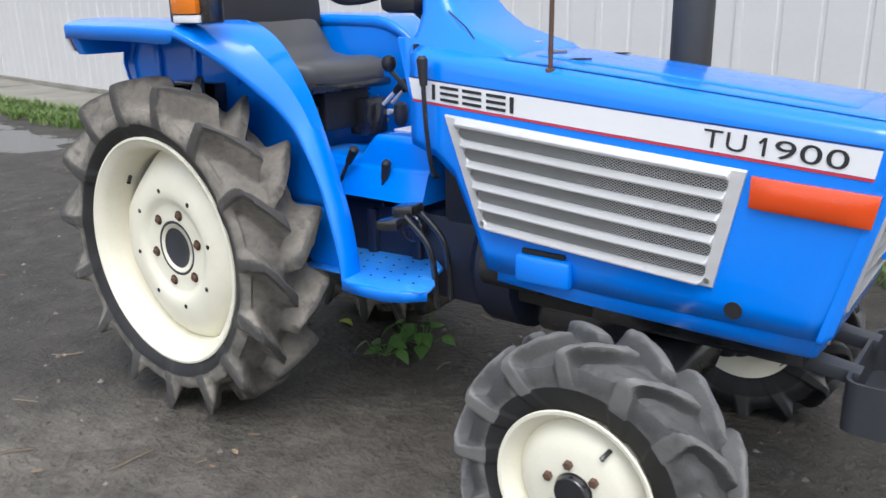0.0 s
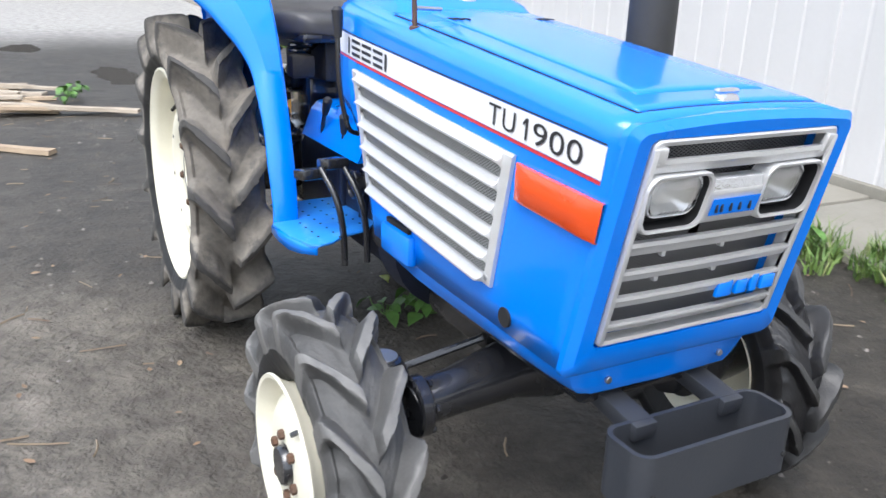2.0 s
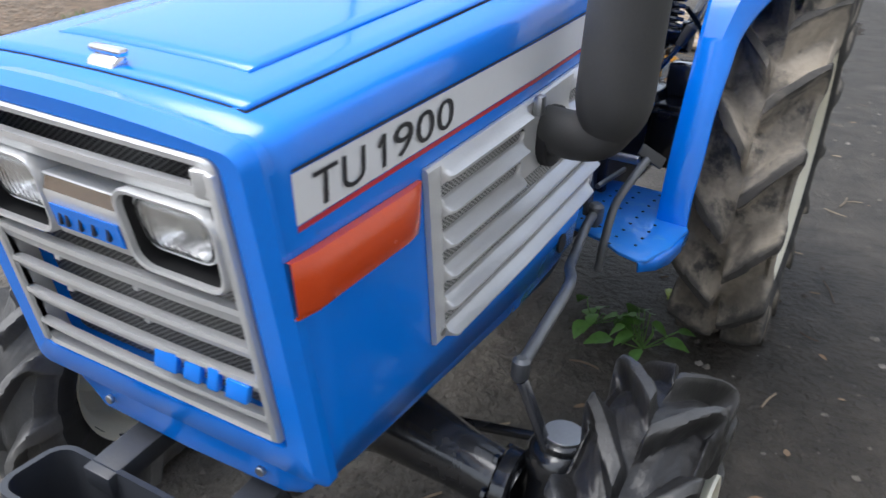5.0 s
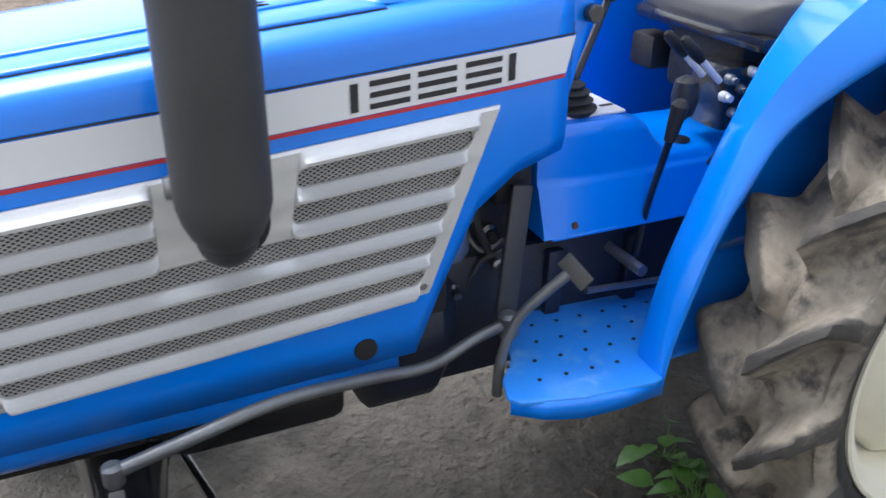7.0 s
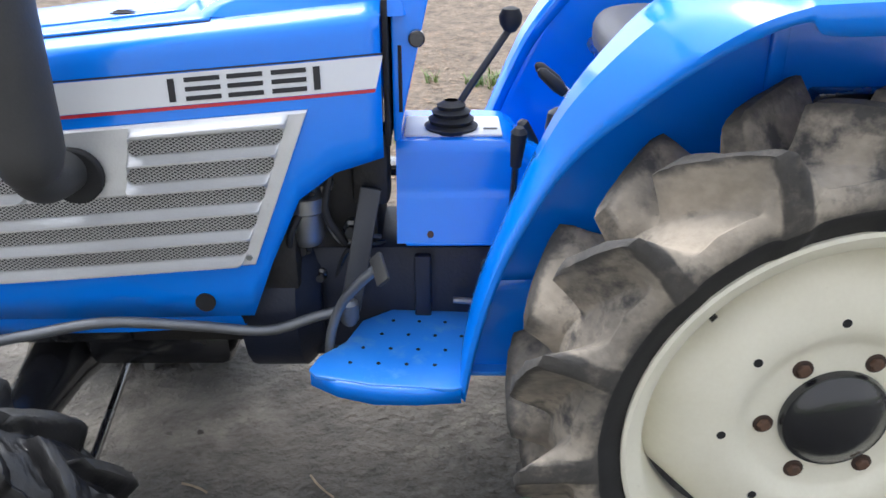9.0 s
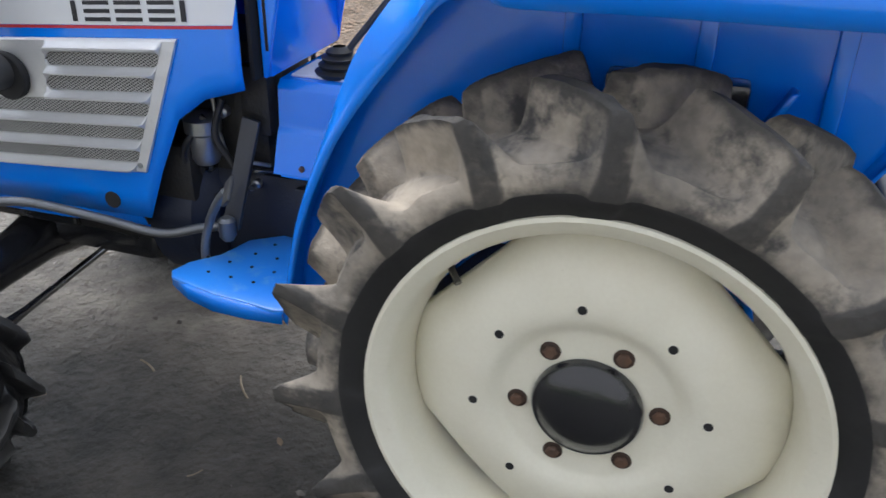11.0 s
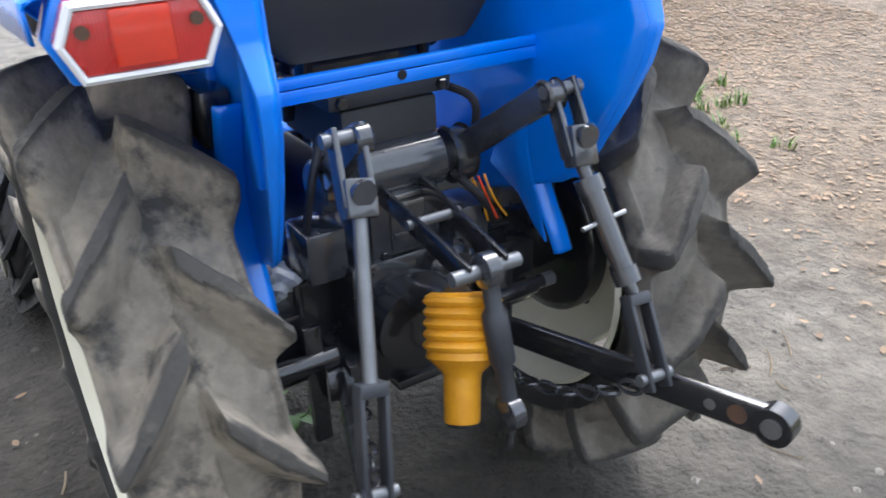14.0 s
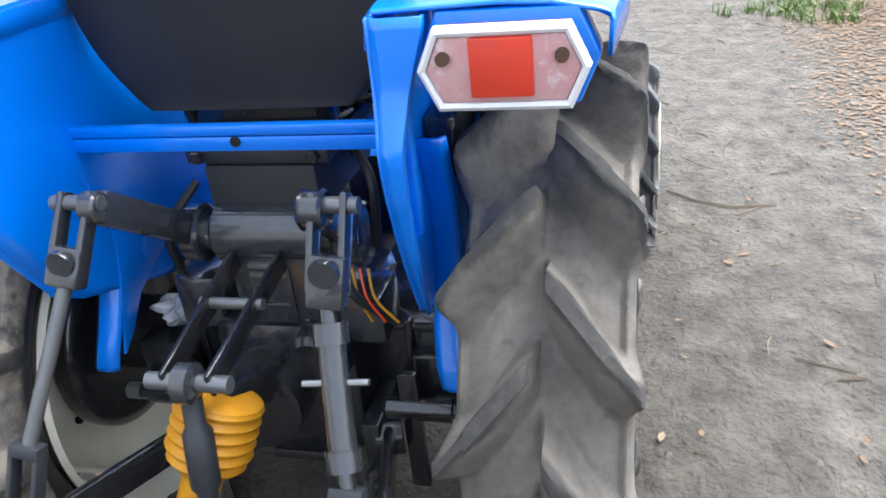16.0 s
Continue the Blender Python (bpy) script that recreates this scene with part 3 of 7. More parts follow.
def loops_bm(loops, closed=False):
    """Bridge loops of points one after another."""
    bm = bmesh.new()
    vs = [[bm.verts.new(p) for p in l] for l in loops]
    for a, b in zip(vs, vs[1:]):
        n = len(a)
        for i in range(n):
            bm.faces.new((a[i], a[(i + 1) % n], b[(i + 1) % n], b[i]))
    if closed:
        bm.faces.new(vs[-1])
    return bm


def nose_loop(loop, out):
    return [(nose_x(z, out), y, z) for y, z in loop]


def crowned(loop, top, rise, w):
    return [(y, z + (rise * (1 - (y / w) ** 2) if z > top else 0)) for y, z in loop]


outer = crowned(rounded(0.2245, 0.2190, 0.492, 0.8955, 0.018), 0.85, 0.0115, 0.2190)
mid = crowned(rounded(0.2125, 0.2065, 0.506, 0.884, 0.016), 0.85, 0.0110, 0.21)
inner = rounded(0.184, 0.184, 0.542, 0.877, 0.012)
inner2 = rounded(0.181, 0.181, 0.545, 0.874, 0.010)
part("nose_panel", loops_bm([nose_loop(outer, -0.020), nose_loop(outer, -0.008), nose_loop(mid, 0.004), nose_loop(inner, 0.003), nose_loop(inner2, -0.004), nose_loop(inner2, -0.06)]), BLUE, tractor, "blue front cowl frame round the grille")
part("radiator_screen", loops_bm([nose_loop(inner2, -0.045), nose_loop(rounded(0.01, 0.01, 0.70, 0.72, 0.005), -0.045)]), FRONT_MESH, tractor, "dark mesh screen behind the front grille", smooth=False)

# skirt below the bonnet, drawn in towards the nose
def drawn(x, k):
    return 1.0 - k * interp(x, [1.20, 1.60], [0.030, 0.145])


path = [(0.93, 0.2000, 0.470), (1.13, 0.2080, 0.463), (1.45, 0.2125, 0.452), (1.58, 0.210, 0.446), (1.640, 0.194, 0.441)]
pts = path + [(1.648, 0.170, 0.440), (1.652, 0.0, 0.440), (1.648, -0.170, 0.440)] + [(x, -y, z) for x, y, z in reversed(path)]
rows = [[(x + (0.016 if abs(y) < 0.19 and x > 1.6 else 0), y * 1.0, 0.512) for x, y, z in pts], [(x + (0.012 if abs(y) < 0.19 and x > 1.6 else 0), y * 0.998, 0.494) for x, y, z in pts], [(x - 0.002, y * drawn(x, 0.5), z + 0.018) for x, y, z in pts], [(x - 0.004, y * drawn(x, 1.0), z + 0.003) for x, y, z in pts], [(x - 0.006, y * (drawn(x, 1.0) - 0.03), z) for x, y, z in pts]]
skirt = thicken(part("skirt", grid_sheet(rows), BLUE, tractor, "narrow blue valance under the bonnet"), 0.004)
for y in (-0.121, 0.121):
    part("screw", disc((1.652, y, 0.467), 0.006, 0.006, "x", 12), STEEL, skirt, "small bright screw")

# lid on the bonnet's top with its raised inner panel
def top_z(u, y):
    """The height of the bonnet's top at y."""
    w, zt, c = half_width(u), crease_z(u), crown(u)
    return zt + interp(abs(y), [0, w * 0.4, w * 0.75, w - 0.022, w - 0.009], [c, c * 0.94, c * 0.70, c * 0.27, -0.001])


def lid_sheet(u0, u1, w0, w1, lift, n=16, soft=0.0):
    """A sheet over the bonnet's top, its rim drawn down by soft."""
    rows = []
    for i in range(n + 1):
        u = lerp(u0, u1, i / n)
        w = lerp(w0, w1, i / n)
        rows.append([(u, w * k, top_z(u, w * k) + lift - (soft if abs(k) == 1 or i in (0, n) else 0)) for k in (-1, -0.97, -0.85, -0.7, -0.5, -0.25, 0, 0.25, 0.5, 0.7, 0.85, 0.97, 1)])
    return grid_sheet(rows)


lid = thicken(part("bonnet_lid", lid_sheet(0.93, 1.716, 0.172, 0.174, 0.0040, 40, 0.0012), BLUE, tractor, "blue hinged bonnet lid with a raised panel"), 0.004)
# dark sheet that paints the shade in the seam round the lid
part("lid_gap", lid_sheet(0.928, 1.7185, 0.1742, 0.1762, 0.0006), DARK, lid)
thicken(part("raised_panel", lid_sheet(0.98, 1.655, 0.122, 0.126, 0.0072, 40, 0.0024), BLUE, lid), 0.0034)
clip = bmesh.new()
prism(clip, [(1.690, 0.905), (1.694, 0.922), (1.702, 0.925), (1.712, 0.918), (1.716, 0.903)], "y", -0.017, 0.017, 0.003)
box(clip, (1.695, -0.021, 0.922), (1.707, 0.021, 0.930), 0.003)
part("lid_catch", clip, CHROME, lid, "bright metal bonnet catch")
for y in (-0.10, 0.10):
    for j in range(3):
        part("vent_slot", block((1.06, y - 0.018 + 0.014 * j, top_z(1.08, y) + 0.0068), (1.10, y - 0.012 + 0.014 * j, top_z(1.08, y) + 0.0092), 0.001, None), DARK, lid)


# decals
def decal(side, x0, x1, z0, z1, lift, n=16):
    """A film on the bonnet's side; x0, x1, z0, z1 are functions of how far along or up."""
    rows = []
    for j in (0.0, 1.0):
        row = []
        for i in range(n + 1):
            x = lerp(lerp(x0[0], x0[1], j), lerp(x1[0], x1[1], j), i / n)
            z = lerp(lerp(z0[0], z0[1], i / n), lerp(z1[0], z1[1], i / n), j)
            row.append((x, side * (side_y(x, z) + lift), z))
        rows.append(row)
    return grid_sheet(rows)


def belt(x, up):
    """The height of the stripe: 0 at its foot, 1 at its top."""
    return interp(x, [0.687, 1.701], [0.884, 0.808]) + 0.055 * up


for side in (1, -1):
    stripe = part("stripe", decal(side, (0.680, 0.668), (1.711, 1.718), (0.890, 0.814), (0.939, 0.862), 0.0015), WHITE, tractor, "white side stripe film with red piping")
    part("red_piping", decal(side, (0.682, 0.680), (1.710, 1.711), (0.884, 0.808), (0.8893, 0.8133), 0.0020), RED, stripe)
    part("pinstripe", decal(side, (0.6685, 0.668), (1.7175, 1.718), (0.9405, 0.8635), (0.943, 0.866), 0.0020), INK, stripe)
    # the maker's mark as plain blocks
    lo, hi = (0.744, 0.978) if side < 0 else (0.993, 0.763)
    bars = [(0.0, 0.045, 0.0, 1.0), (0.955, 1.0, 0.0, 1.0)]
    for a, w in ((0.11, 0.235), (0.39, 0.235), (0.68, 0.23)):
        bars += [(a, a + w, v, v + 0.20) for v in (0.0, 0.40, 0.80)]
    for a, b, v0, v1 in bars:
        x0, x1 = sorted((lerp(lo, hi, a), lerp(lo, hi, b)))
        v0, v1 = lerp(0.22, 0.86, v0), lerp(0.22, 0.86, v1)
        part("mark_bar", decal(side, (x0, x0), (x1, x1), (belt(x0, v0), belt(x1, v0)), (belt(x0, v1), belt(x1, v1)), 0.0030, 2), INK, stripe)


def lettering(body, height, width, m, mat, parent, name="lettering"):
    """Flat letters in the built-in font, scaled to a width, on the plane m."""
    cu = bpy.data.curves.new("letters", "FONT")
    cu.body, cu.size, cu.extrude, cu.offset = body, 1.0, 0.0, 0.0
    tmp = new("letters", cu)
    dg = bpy.context.evaluated_depsgraph_get()
    me = bpy.data.meshes.new_from_object(tmp.evaluated_get(dg))
    bpy.data.objects.remove(tmp)
    bpy.data.curves.remove(cu)
    xs_ = [v.co.x for v in me.vertices]
    ys_ = [v.co.y for v in me.vertices]
    for v in me.vertices:
        v.co = Vector(((v.co.x - min(xs_)) / (max(xs_) - min(xs_)) * width, (v.co.y - min(ys_)) / (max(ys_) - min(ys_)) * height, 0))
    me.transform(m)
    me.materials.append(mat)
    ob = new(name, me)
    ob.parent = parent
    return ob


for side in (1, -1):
    x0, x1 = (1.404, 1.670) if side < 0 else (1.692, 1.432)
    a = Vector((x0, side * (side_y(x0, 0.85) + 0.0032), belt(x0, 0.24)))
    b = Vector((x1, side * (side_y(x1, 0.85) + 0.0032), belt(x1, 0.24)))
    ax = (b - a).normalized()
    upv = Vector((0, 0, 1)) - ax * ax.z
    upv.normalize()
    m = Matrix((ax, upv, ax.cross(upv))).transposed().to_4x4()
    m.translation = a
    st = [o for o in tractor.children if o.name.startswith("stripe")][0 if side > 0 else 1]
    cell = (b - a).length / 6
    for k, ch in enumerate("TU1900"):
        wide = 0.40 if ch == "1" else 0.84
        shift = Matrix.Translation(ax * cell * (k + 0.5 - wide / 2 + (0.10 if ch == "1" else 0.0)))
        if ch == "1":
            one = bmesh.new()
            one.faces.new([one.verts.new(p) for p in ((0.0, 0.0240, 0), (0.0085, 0.034, 0), (0.0150, 0.034, 0), (0.0150, 0.0, 0), (0.0088, 0.0, 0), (0.0088, 0.0262, 0), (0.0042, 0.0212, 0))])
            one.transform(shift @ m)
            part("model_number", one, INK, st, smooth=False)
            continue
        lettering(ch, 0.034, cell * wide, shift @ m, INK, st, "model_number")


# side grilles: a pressed frame with slats over expanded metal
def grille_edge(v, top=True):
    """Rear and front ends of the grille at height share v (0 foot, 1 top)."""
    return lerp(0.890, 0.786, v), lerp(1.452, 1.498, v)


def grille_point(side, s, v, out):
    xr, xf = grille_edge(v)
    x = lerp(xr, xf, s)
    z = lerp(lerp(0.602, 0.568, s), lerp(0.860, 0.806, s), v)
    return (x, side * (side_y(x, z) + out), z)


SLOTS = [(0.075, 0.178), (0.253, 0.360), (0.437, 0.542), (0.617, 0.725), (0.800, 0.900)]


def slot_open(s, spans):
    """How far a slot is open at s along the grille: 0 at its round ends, 1 inside."""
    g = 0.0
    for a, b in spans:
        d = min(s - a, b - s) / 0.016
        if d > 0:
            g = max(g, math.sqrt(max(0.0, 1 - max(0.0, 1 - d) ** 2)))
    return g


def grille_plate(side):
    """A pressed plate with five rows of round-ended slots and a soft rib along each slat."""
    full, split = [(0.036, 0.962)], [(0.036, 0.385), (0.630, 0.962)]
    spans = [full, full, full, split if side > 0 else full, split if side > 0 else full]
    ss = set(k / 40 for k in range(41))
    for row in (full, split):
        for a, b in row:
            for d in (0.0, 0.001, 0.003, 0.006, 0.010, 0.016):
                ss |= {a + d, b - d}
    ss = sorted(ss)
    bm = bmesh.new()
    for k in range(6):
        rows = []
        for s in ss:
            lo_g = slot_open(s, spans[k - 1]) if k else 1.0
            hi_g = slot_open(s, spans[k]) if k < 5 else 1.0
            lo = 0.0 if k == 0 else lerp(SLOTS[k - 1][0], SLOTS[k - 1][1], 0.5 + 0.5 * lo_g)
            hi = 1.0 if k == 5 else lerp(SLOTS[k][0], SLOTS[k][1], 0.5 - 0.5 * hi_g)
            e = min(lo_g, hi_g)
            rib = 0.015 * e if 0.02 < s < 0.98 else 0.0
            row = []
            for f, o in ((0, 0.001 if lo_g > 0 else 0.008), (0, 0.008 - 0.003 * lo_g), (0.10, 0.008), (0.28, 0.008 + rib), (0.45, 0.0085 + rib), (0.62, 0.008 + 0.3 * rib), (0.90, 0.008), (1, 0.008 - 0.003 * hi_g), (1, 0.001 if hi_g > 0 else 0.008)):
                row.append(bm.verts.new(grille_point(side, s, lerp(lo, hi, f), o)))
            rows.append(row)
        for p, q in zip(rows, rows[1:]):
            for n in range(8):
                bm.faces.new((p[n], p[n + 1], q[n + 1], q[n]))
        for end in (rows[0], rows[-1]):
            base = [bm.verts.new(Vector((v.co.x, side * (side_y(v.co.x, v.co.z) + 0.0005), v.co.z))) for v in end]
            for n in range(8):
                bm.faces.new((end[n], end[n + 1], base[n + 1], base[n]))
    bmesh.ops.remove_doubles(bm, verts=bm.verts, dist=2e-5)
    return bm


for side in (1, -1):
    grille = part("side_grille", grille_plate(side), SILVER, tractor, "silver-painted louvred side grille plate")
    mesh = []
    for i in range(11):
        mesh.append([grille_point(side, i / 10, v, 0.0025) for v in (0.02, 0.5, 0.98)])
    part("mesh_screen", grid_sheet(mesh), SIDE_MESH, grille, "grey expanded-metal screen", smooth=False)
    for s, v in ((0.025, 0.06), (0.975, 0.06)):
        p = grille_point(side, s, v, 0.006)
        part("grille_screw", disc(p, 0.0055, 0.004 * side, "y", 12), STEEL, grille)
    if side > 0:
        part("exhaust_port", disc((1.150, 0.2240, 0.764), 0.044, 0.016, "y", 28), DARK, grille, "dark round exhaust port")
        part("port_clip", block((1.203, 0.225, 0.806), (1.222, 0.239, 0.834), 0.005), STEEL, grille)

# orange side markers and small holes in the side
for side in (1, -1):
    bm = bmesh.new()
    rows = []
    for i in range(9):
        s = i / 8
        row = []
        for v, o in ((0, 0.001), (0.0, 0.010), (0.12, 0.015), (0.88, 0.015), (1, 0.010), (1, 0.001)):
            x = lerp(1.506, lerp(1.717, 1.727, v), s)
            z = lerp(lerp(0.738, 0.727, s), lerp(0.797, 0.786, s), v)
            if s in (0.0, 1.0):
                o = min(o, 0.006)
            row.append((x, side * (side_y(x, z) + o), z))
        rows.append(row)
    lamp = part("side_marker", grid_sheet(rows), ORANGE, tractor, "long orange side marker lens")
    hx = 1.495 if side < 0 else 0.983
    part("side_hole", disc((hx, side * (side_y(hx, 0.53) - 0.004), 0.530), 0.017, 0.0055 * side, "y", 20), DARK, bonnet)

# battery hatch on the tractor's right
bm = bmesh.new()
box(bm, (0.995, -0.232, 0.497), (1.138, -0.202, 0.563), 0.010)
part("hatch", bm, BLUE, tractor, "blue side hatch under the grille")
part("hatch_slot", block((1.01, -0.2235, 0.564), (1.12, -0.212, 0.575), 0.002), DARK, bonnet)


# front grille
def nose_bar(z0, z1, w0, w1, out=0.008, back=-0.004):
    bm = bmesh.new()
    rows = []
    for i in range(9):
        s = lerp(-1, 1, i / 8)
        bow = 0.004 * (1 - s * s)
        rows.append([bm.verts.new((nose_x(z, o + bow), lerp(w0, w1, (z - z0) / (z1 - z0)) * s, z)) for z, o in ((z0, back), (z0, out * 0.2), (lerp(z0, z1, 0.3), out * 0.5), (lerp(z0, z1, 0.55), out * 0.6), (lerp(z0, z1, 0.68), out), (z1, out * 0.9), (z1, back))])
    for a, b in zip(rows, rows[1:]):
        for k in range(6):
            bm.faces.new((a[k], a[k + 1], b[k + 1], b[k]))
    bm.faces.new(rows[0])
    bm.faces.new(rows[-1])
    return bm


gi = rounded(0.169, 0.169, 0.556, 0.867, 0.008)
go = rounded(0.1795, 0.1795, 0.547, 0.876, 0.012)
grille = part("front_grille", loops_bm([nose_loop(go, -0.03), nose_loop(go, 0.003), nose_loop(rounded(0.176, 0.176, 0.550, 0.873, 0.011), 0.006), nose_loop(gi, 0.004), nose_loop(gi, -0.02)]), SILVER, tractor, "silver-painted front grille with bars")
for z0, z1 in ((0.828, 0.848), (0.702, 0.724), (0.660, 0.678), (0.615, 0.634), (0.572, 0.588)):
    part("grille_bar", nose_bar(z0, z1, 0.171, 0.171), SILVER, grille)
for y in (-0.096, 0.021):
    for z in (0.702, 0.660):
        part("grille_tab", block((nose_x(z, -0.010), y - 0.004, z - 0.010), (nose_x(z, -0.001), y + 0.004, z + 0.002), 0.001), SILVER, grille)
for s in (-1, 1):
    part("grille_boss", bar((nose_x(0.833, 0.004), 0.164 * s, 0.838), (nose_x(0.865, 0.004), 0.166 * s, 0.866), 0.022, 0.010), SILVER, grille)
    part("grille_side", bar((nose_x(0.555, 0.002), 0.174 * s, 0.555), (nose_x(0.865, 0.002), 0.174 * s, 0.865), 0.010, 0.014, up=(1, 0, 0)), SILVER, grille)


def off(loop, dy):
    return [(y + dy, z) for y, z in loop]


def headlamp(y):
    b0 = off(rounded(0.060, 0.062, 0.737, 0.826, 0.022), y)
    b1 = off(rounded(0.0545, 0.0565, 0.7425, 0.8205, 0.019), y)
    lamp = part("headlamp", loops_bm([nose_loop(b0, -0.02), nose_loop(b0, 0.010), nose_loop(off(rounded(0.058, 0.060, 0.739, 0.824, 0.021), y), 0.014), nose_loop(b1, 0.013), nose_loop(b1, 0.006)]), SILVER, tractor, "rounded silver headlamp bezel")
    # the recess's shade is put into its near-black colour
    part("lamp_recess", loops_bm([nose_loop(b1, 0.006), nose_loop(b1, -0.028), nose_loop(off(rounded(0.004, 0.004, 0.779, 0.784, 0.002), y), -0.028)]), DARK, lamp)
    inset = 0.008 if y < 0 else -0.008
    l0 = off(rounded(0.0435, 0.0455, 0.758, 0.817, 0.018), y + inset)
    l1 = off(rounded(0.040, 0.042, 0.762, 0.813, 0.016), y + inset)
    l2 = off(rounded(0.026, 0.028, 0.772, 0.805, 0.012), y + inset)
    l3 = off(rounded(0.003, 0.003, 0.786, 0.790, 0.001), y + inset)
    bowl = part("reflector", loops_bm([nose_loop(l0, -0.007), nose_loop(l1, -0.012), nose_loop(l2, -0.024), nose_loop(l3, -0.027)], True), REFLECTOR, lamp, "bright silvered reflector bowl")
    glass = part("lens", loops_bm([nose_loop(l0, -0.006), nose_loop(l1, 0.0), nose_loop(l2, 0.005), nose_loop(l3, 0.007)], True), LAMP, lamp, "clear ribbed headlamp glass")
    thicken(glass, 0.002)
    glass.visible_shadow = False
    part("lens_rim", loops_bm([nose_loop(off(rounded(0.0450, 0.0470, 0.7565, 0.8185, 0.019), y + inset), -0.02), nose_loop(off(rounded(0.0450, 0.0470, 0.7565, 0.8185, 0.019), y + inset), -0.004), nose_loop(l0, -0.004), nose_loop(l0, -0.006)]), WHITE, lamp)
    return lamp


headlamp(-0.114)
headlamp(0.110)
bm = bmesh.new()
prism(bm, [(nose_x(0.741, 0.004), 0.741), (nose_x(0.741, 0.010), 0.745), (nose_x(0.79, 0.013), 0.790), (nose_x(0.812, 0.006), 0.812), (nose_x(0.812, -0.02), 0.812), (nose_x(0.741, -0.02), 0.741)], "y", -0.054, 0.050, 0.003)
plate = part("emblem_plate", bm, SILVER, grille, "bright emblem plate between the lamps")
bm = bmesh.new()
prism(bm, [(nose_x(0.755, 0.0115), 0.755), (nose_x(0.755, 0.0135), 0.755), (nose_x(0.781, 0.0152), 0.781), (nose_x(0.781, 0.013), 0.781)], "y", -0.046, 0.046)
emblem = part("emblem", bm, BLUE, grille, "blue emblem bar")
for y in (-0.036, -0.026, -0.008, 0.010, 0.030):
    part("emblem_mark", block((nose_x(0.768, 0.0130), y - 0.0022, 0.760), (nose_x(0.768, 0.0156), y + 0.0022, 0.776), 0.0005), NAVY, emblem)
bm = bmesh.new()
prism(bm, [(nose_x(0.796, 0.0112), 0.794), (nose_x(0.810, 0.0075), 0.810), (nose_x(0.810, 0.002), 0.810), (nose_x(0.794, 0.002), 0.794)], "y", -0.052, 0.048)
part("chrome_strip", bm, CHROME, grille)
# series badge as plain blue shapes
for y0, y1 in ((0.030, 0.066), (0.071, 0.098), (0.103, 0.122), (0.127, 0.160)):
    bm = bmesh.new()
    z0, z1 = 0.604, 0.632
    prism(bm, [(y0, z0), (y1 - 0.004, z0), (y1, z1 if y0 < 0.05 or 0.1 < y0 < 0.11 else z1 - 0.005), (y0 + 0.004, z1 if y0 < 0.05 or 0.1 < y0 < 0.11 else z1 - 0.005)], "x", nose_x(0.618, 0.005), nose_x(0.618, 0.014), 0.002)
    part("badge_block", bm, BLUE, grille)

# dashboard cowl
bm = bmesh.new()
prof = [(-0.01, 0.628, 0.955, 0.165), (0.006, 0.628, 0.935, 0.160), (0.05, 0.640, 0.80, 0.140), (0.09, 0.645, 0.75, 0.128), (0.13, 0.635, 0.72, 0.115)]
rings = []
for dz, xa, xb, w in prof:
    loop = []
    for cx, cy, a0 in ((xb - 0.03, w - 0.03, 0), (xa + 0.03, w - 0.03, 90), (xa + 0.03, -w + 0.03, 180), (xb - 0.03, -w + 0.03, 270)):
        loop += [bm.verts.new((cx + 0.03 * math.cos(radians(a0 + 30 * k)), cy + 0.03 * math.sin(radians(a0 + 30 * k)), 1.0 + dz)) for k in range(4)]
    rings.append(loop)
for a, b in zip(rings, rings[1:]):
    for k in range(len(a)):
        bm.faces.new((a[k], a[(k + 1) % len(a)], b[(k + 1) % len(a)], b[k]))
bm.faces.new(rings[-1])
cowl = part("dashboard_cowl", bm, BLUE, tractor, "blue dashboard cowl rising behind the bonnet")
part("cowl_seam", rod([(0.83, -0.150, 1.028), (0.80, -0.140, 1.053), (0.74, -0.128, 1.09)], 0.0018, 6), DARK, cowl)
dash = part("dashboard", block((0.646, -0.139, 0.79), (0.658, 0.139, 1.03), 0.003), BLUE, tractor, "blue dashboard bulkhead behind the engine")
for s in (-1, 1):
    bm = bmesh.new()
    prism(bm, [(0.596, 1.03), (0.658, 1.03), (0.658, 0.79), (0.650, 0.79), (0.640, 0.84)], "y", 0.140 if s > 0 else -0.152, 0.152 if s > 0 else -0.140, 0.004)
    part("dash_side", bm, BLUE, dash)
# dark block standing in for the shade between bonnet and dashboard
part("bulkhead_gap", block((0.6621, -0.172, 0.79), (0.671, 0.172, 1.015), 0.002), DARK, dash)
part("key_switch", disc((0.618, 0.152, 0.957), 0.013, 0.016, "y", 16), BLACK, dash)
part("side_slot", block((0.642, 0.1515, 0.84), (0.648, 0.1535, 0.945), 0.001), DARK, dash)
part("fuel_cap", disc((0.875, 0.02, crease_z(0.87) + 0.020), 0.035, 0.018, "z", 24), CHROME, tractor, "round chrome filler cap")
ant = part("marker_rod", rod([(1.053, -0.185, 0.968), (1.055, -0.188, 1.02), (1.058, -0.19, 1.42)], 0.0055, 8), RUST, tractor, "thin rusty upright rod on the bonnet")
part("rod_foot", disc((1.053, -0.185, 0.962), 0.011, 0.01, "z", 12), RUST, ant)
part("cross_pin", rod([(1.054, -0.188, 1.006), (1.06, -0.13, 1.004)], 0.004, 8), STEEL, ant)

# steering wheel
bm = bmesh.new()
c, tilt = Vector((0.46, 0.0, 1.215)), radians(-32)
rim_pts = [c + Vector((0.185 * math.cos(a) * math.cos(tilt), 0.185 * math.sin(a), -0.185 * math.cos(a) * math.sin(tilt))) for a in [2 * math.pi * k / 40 for k in range(41)]]
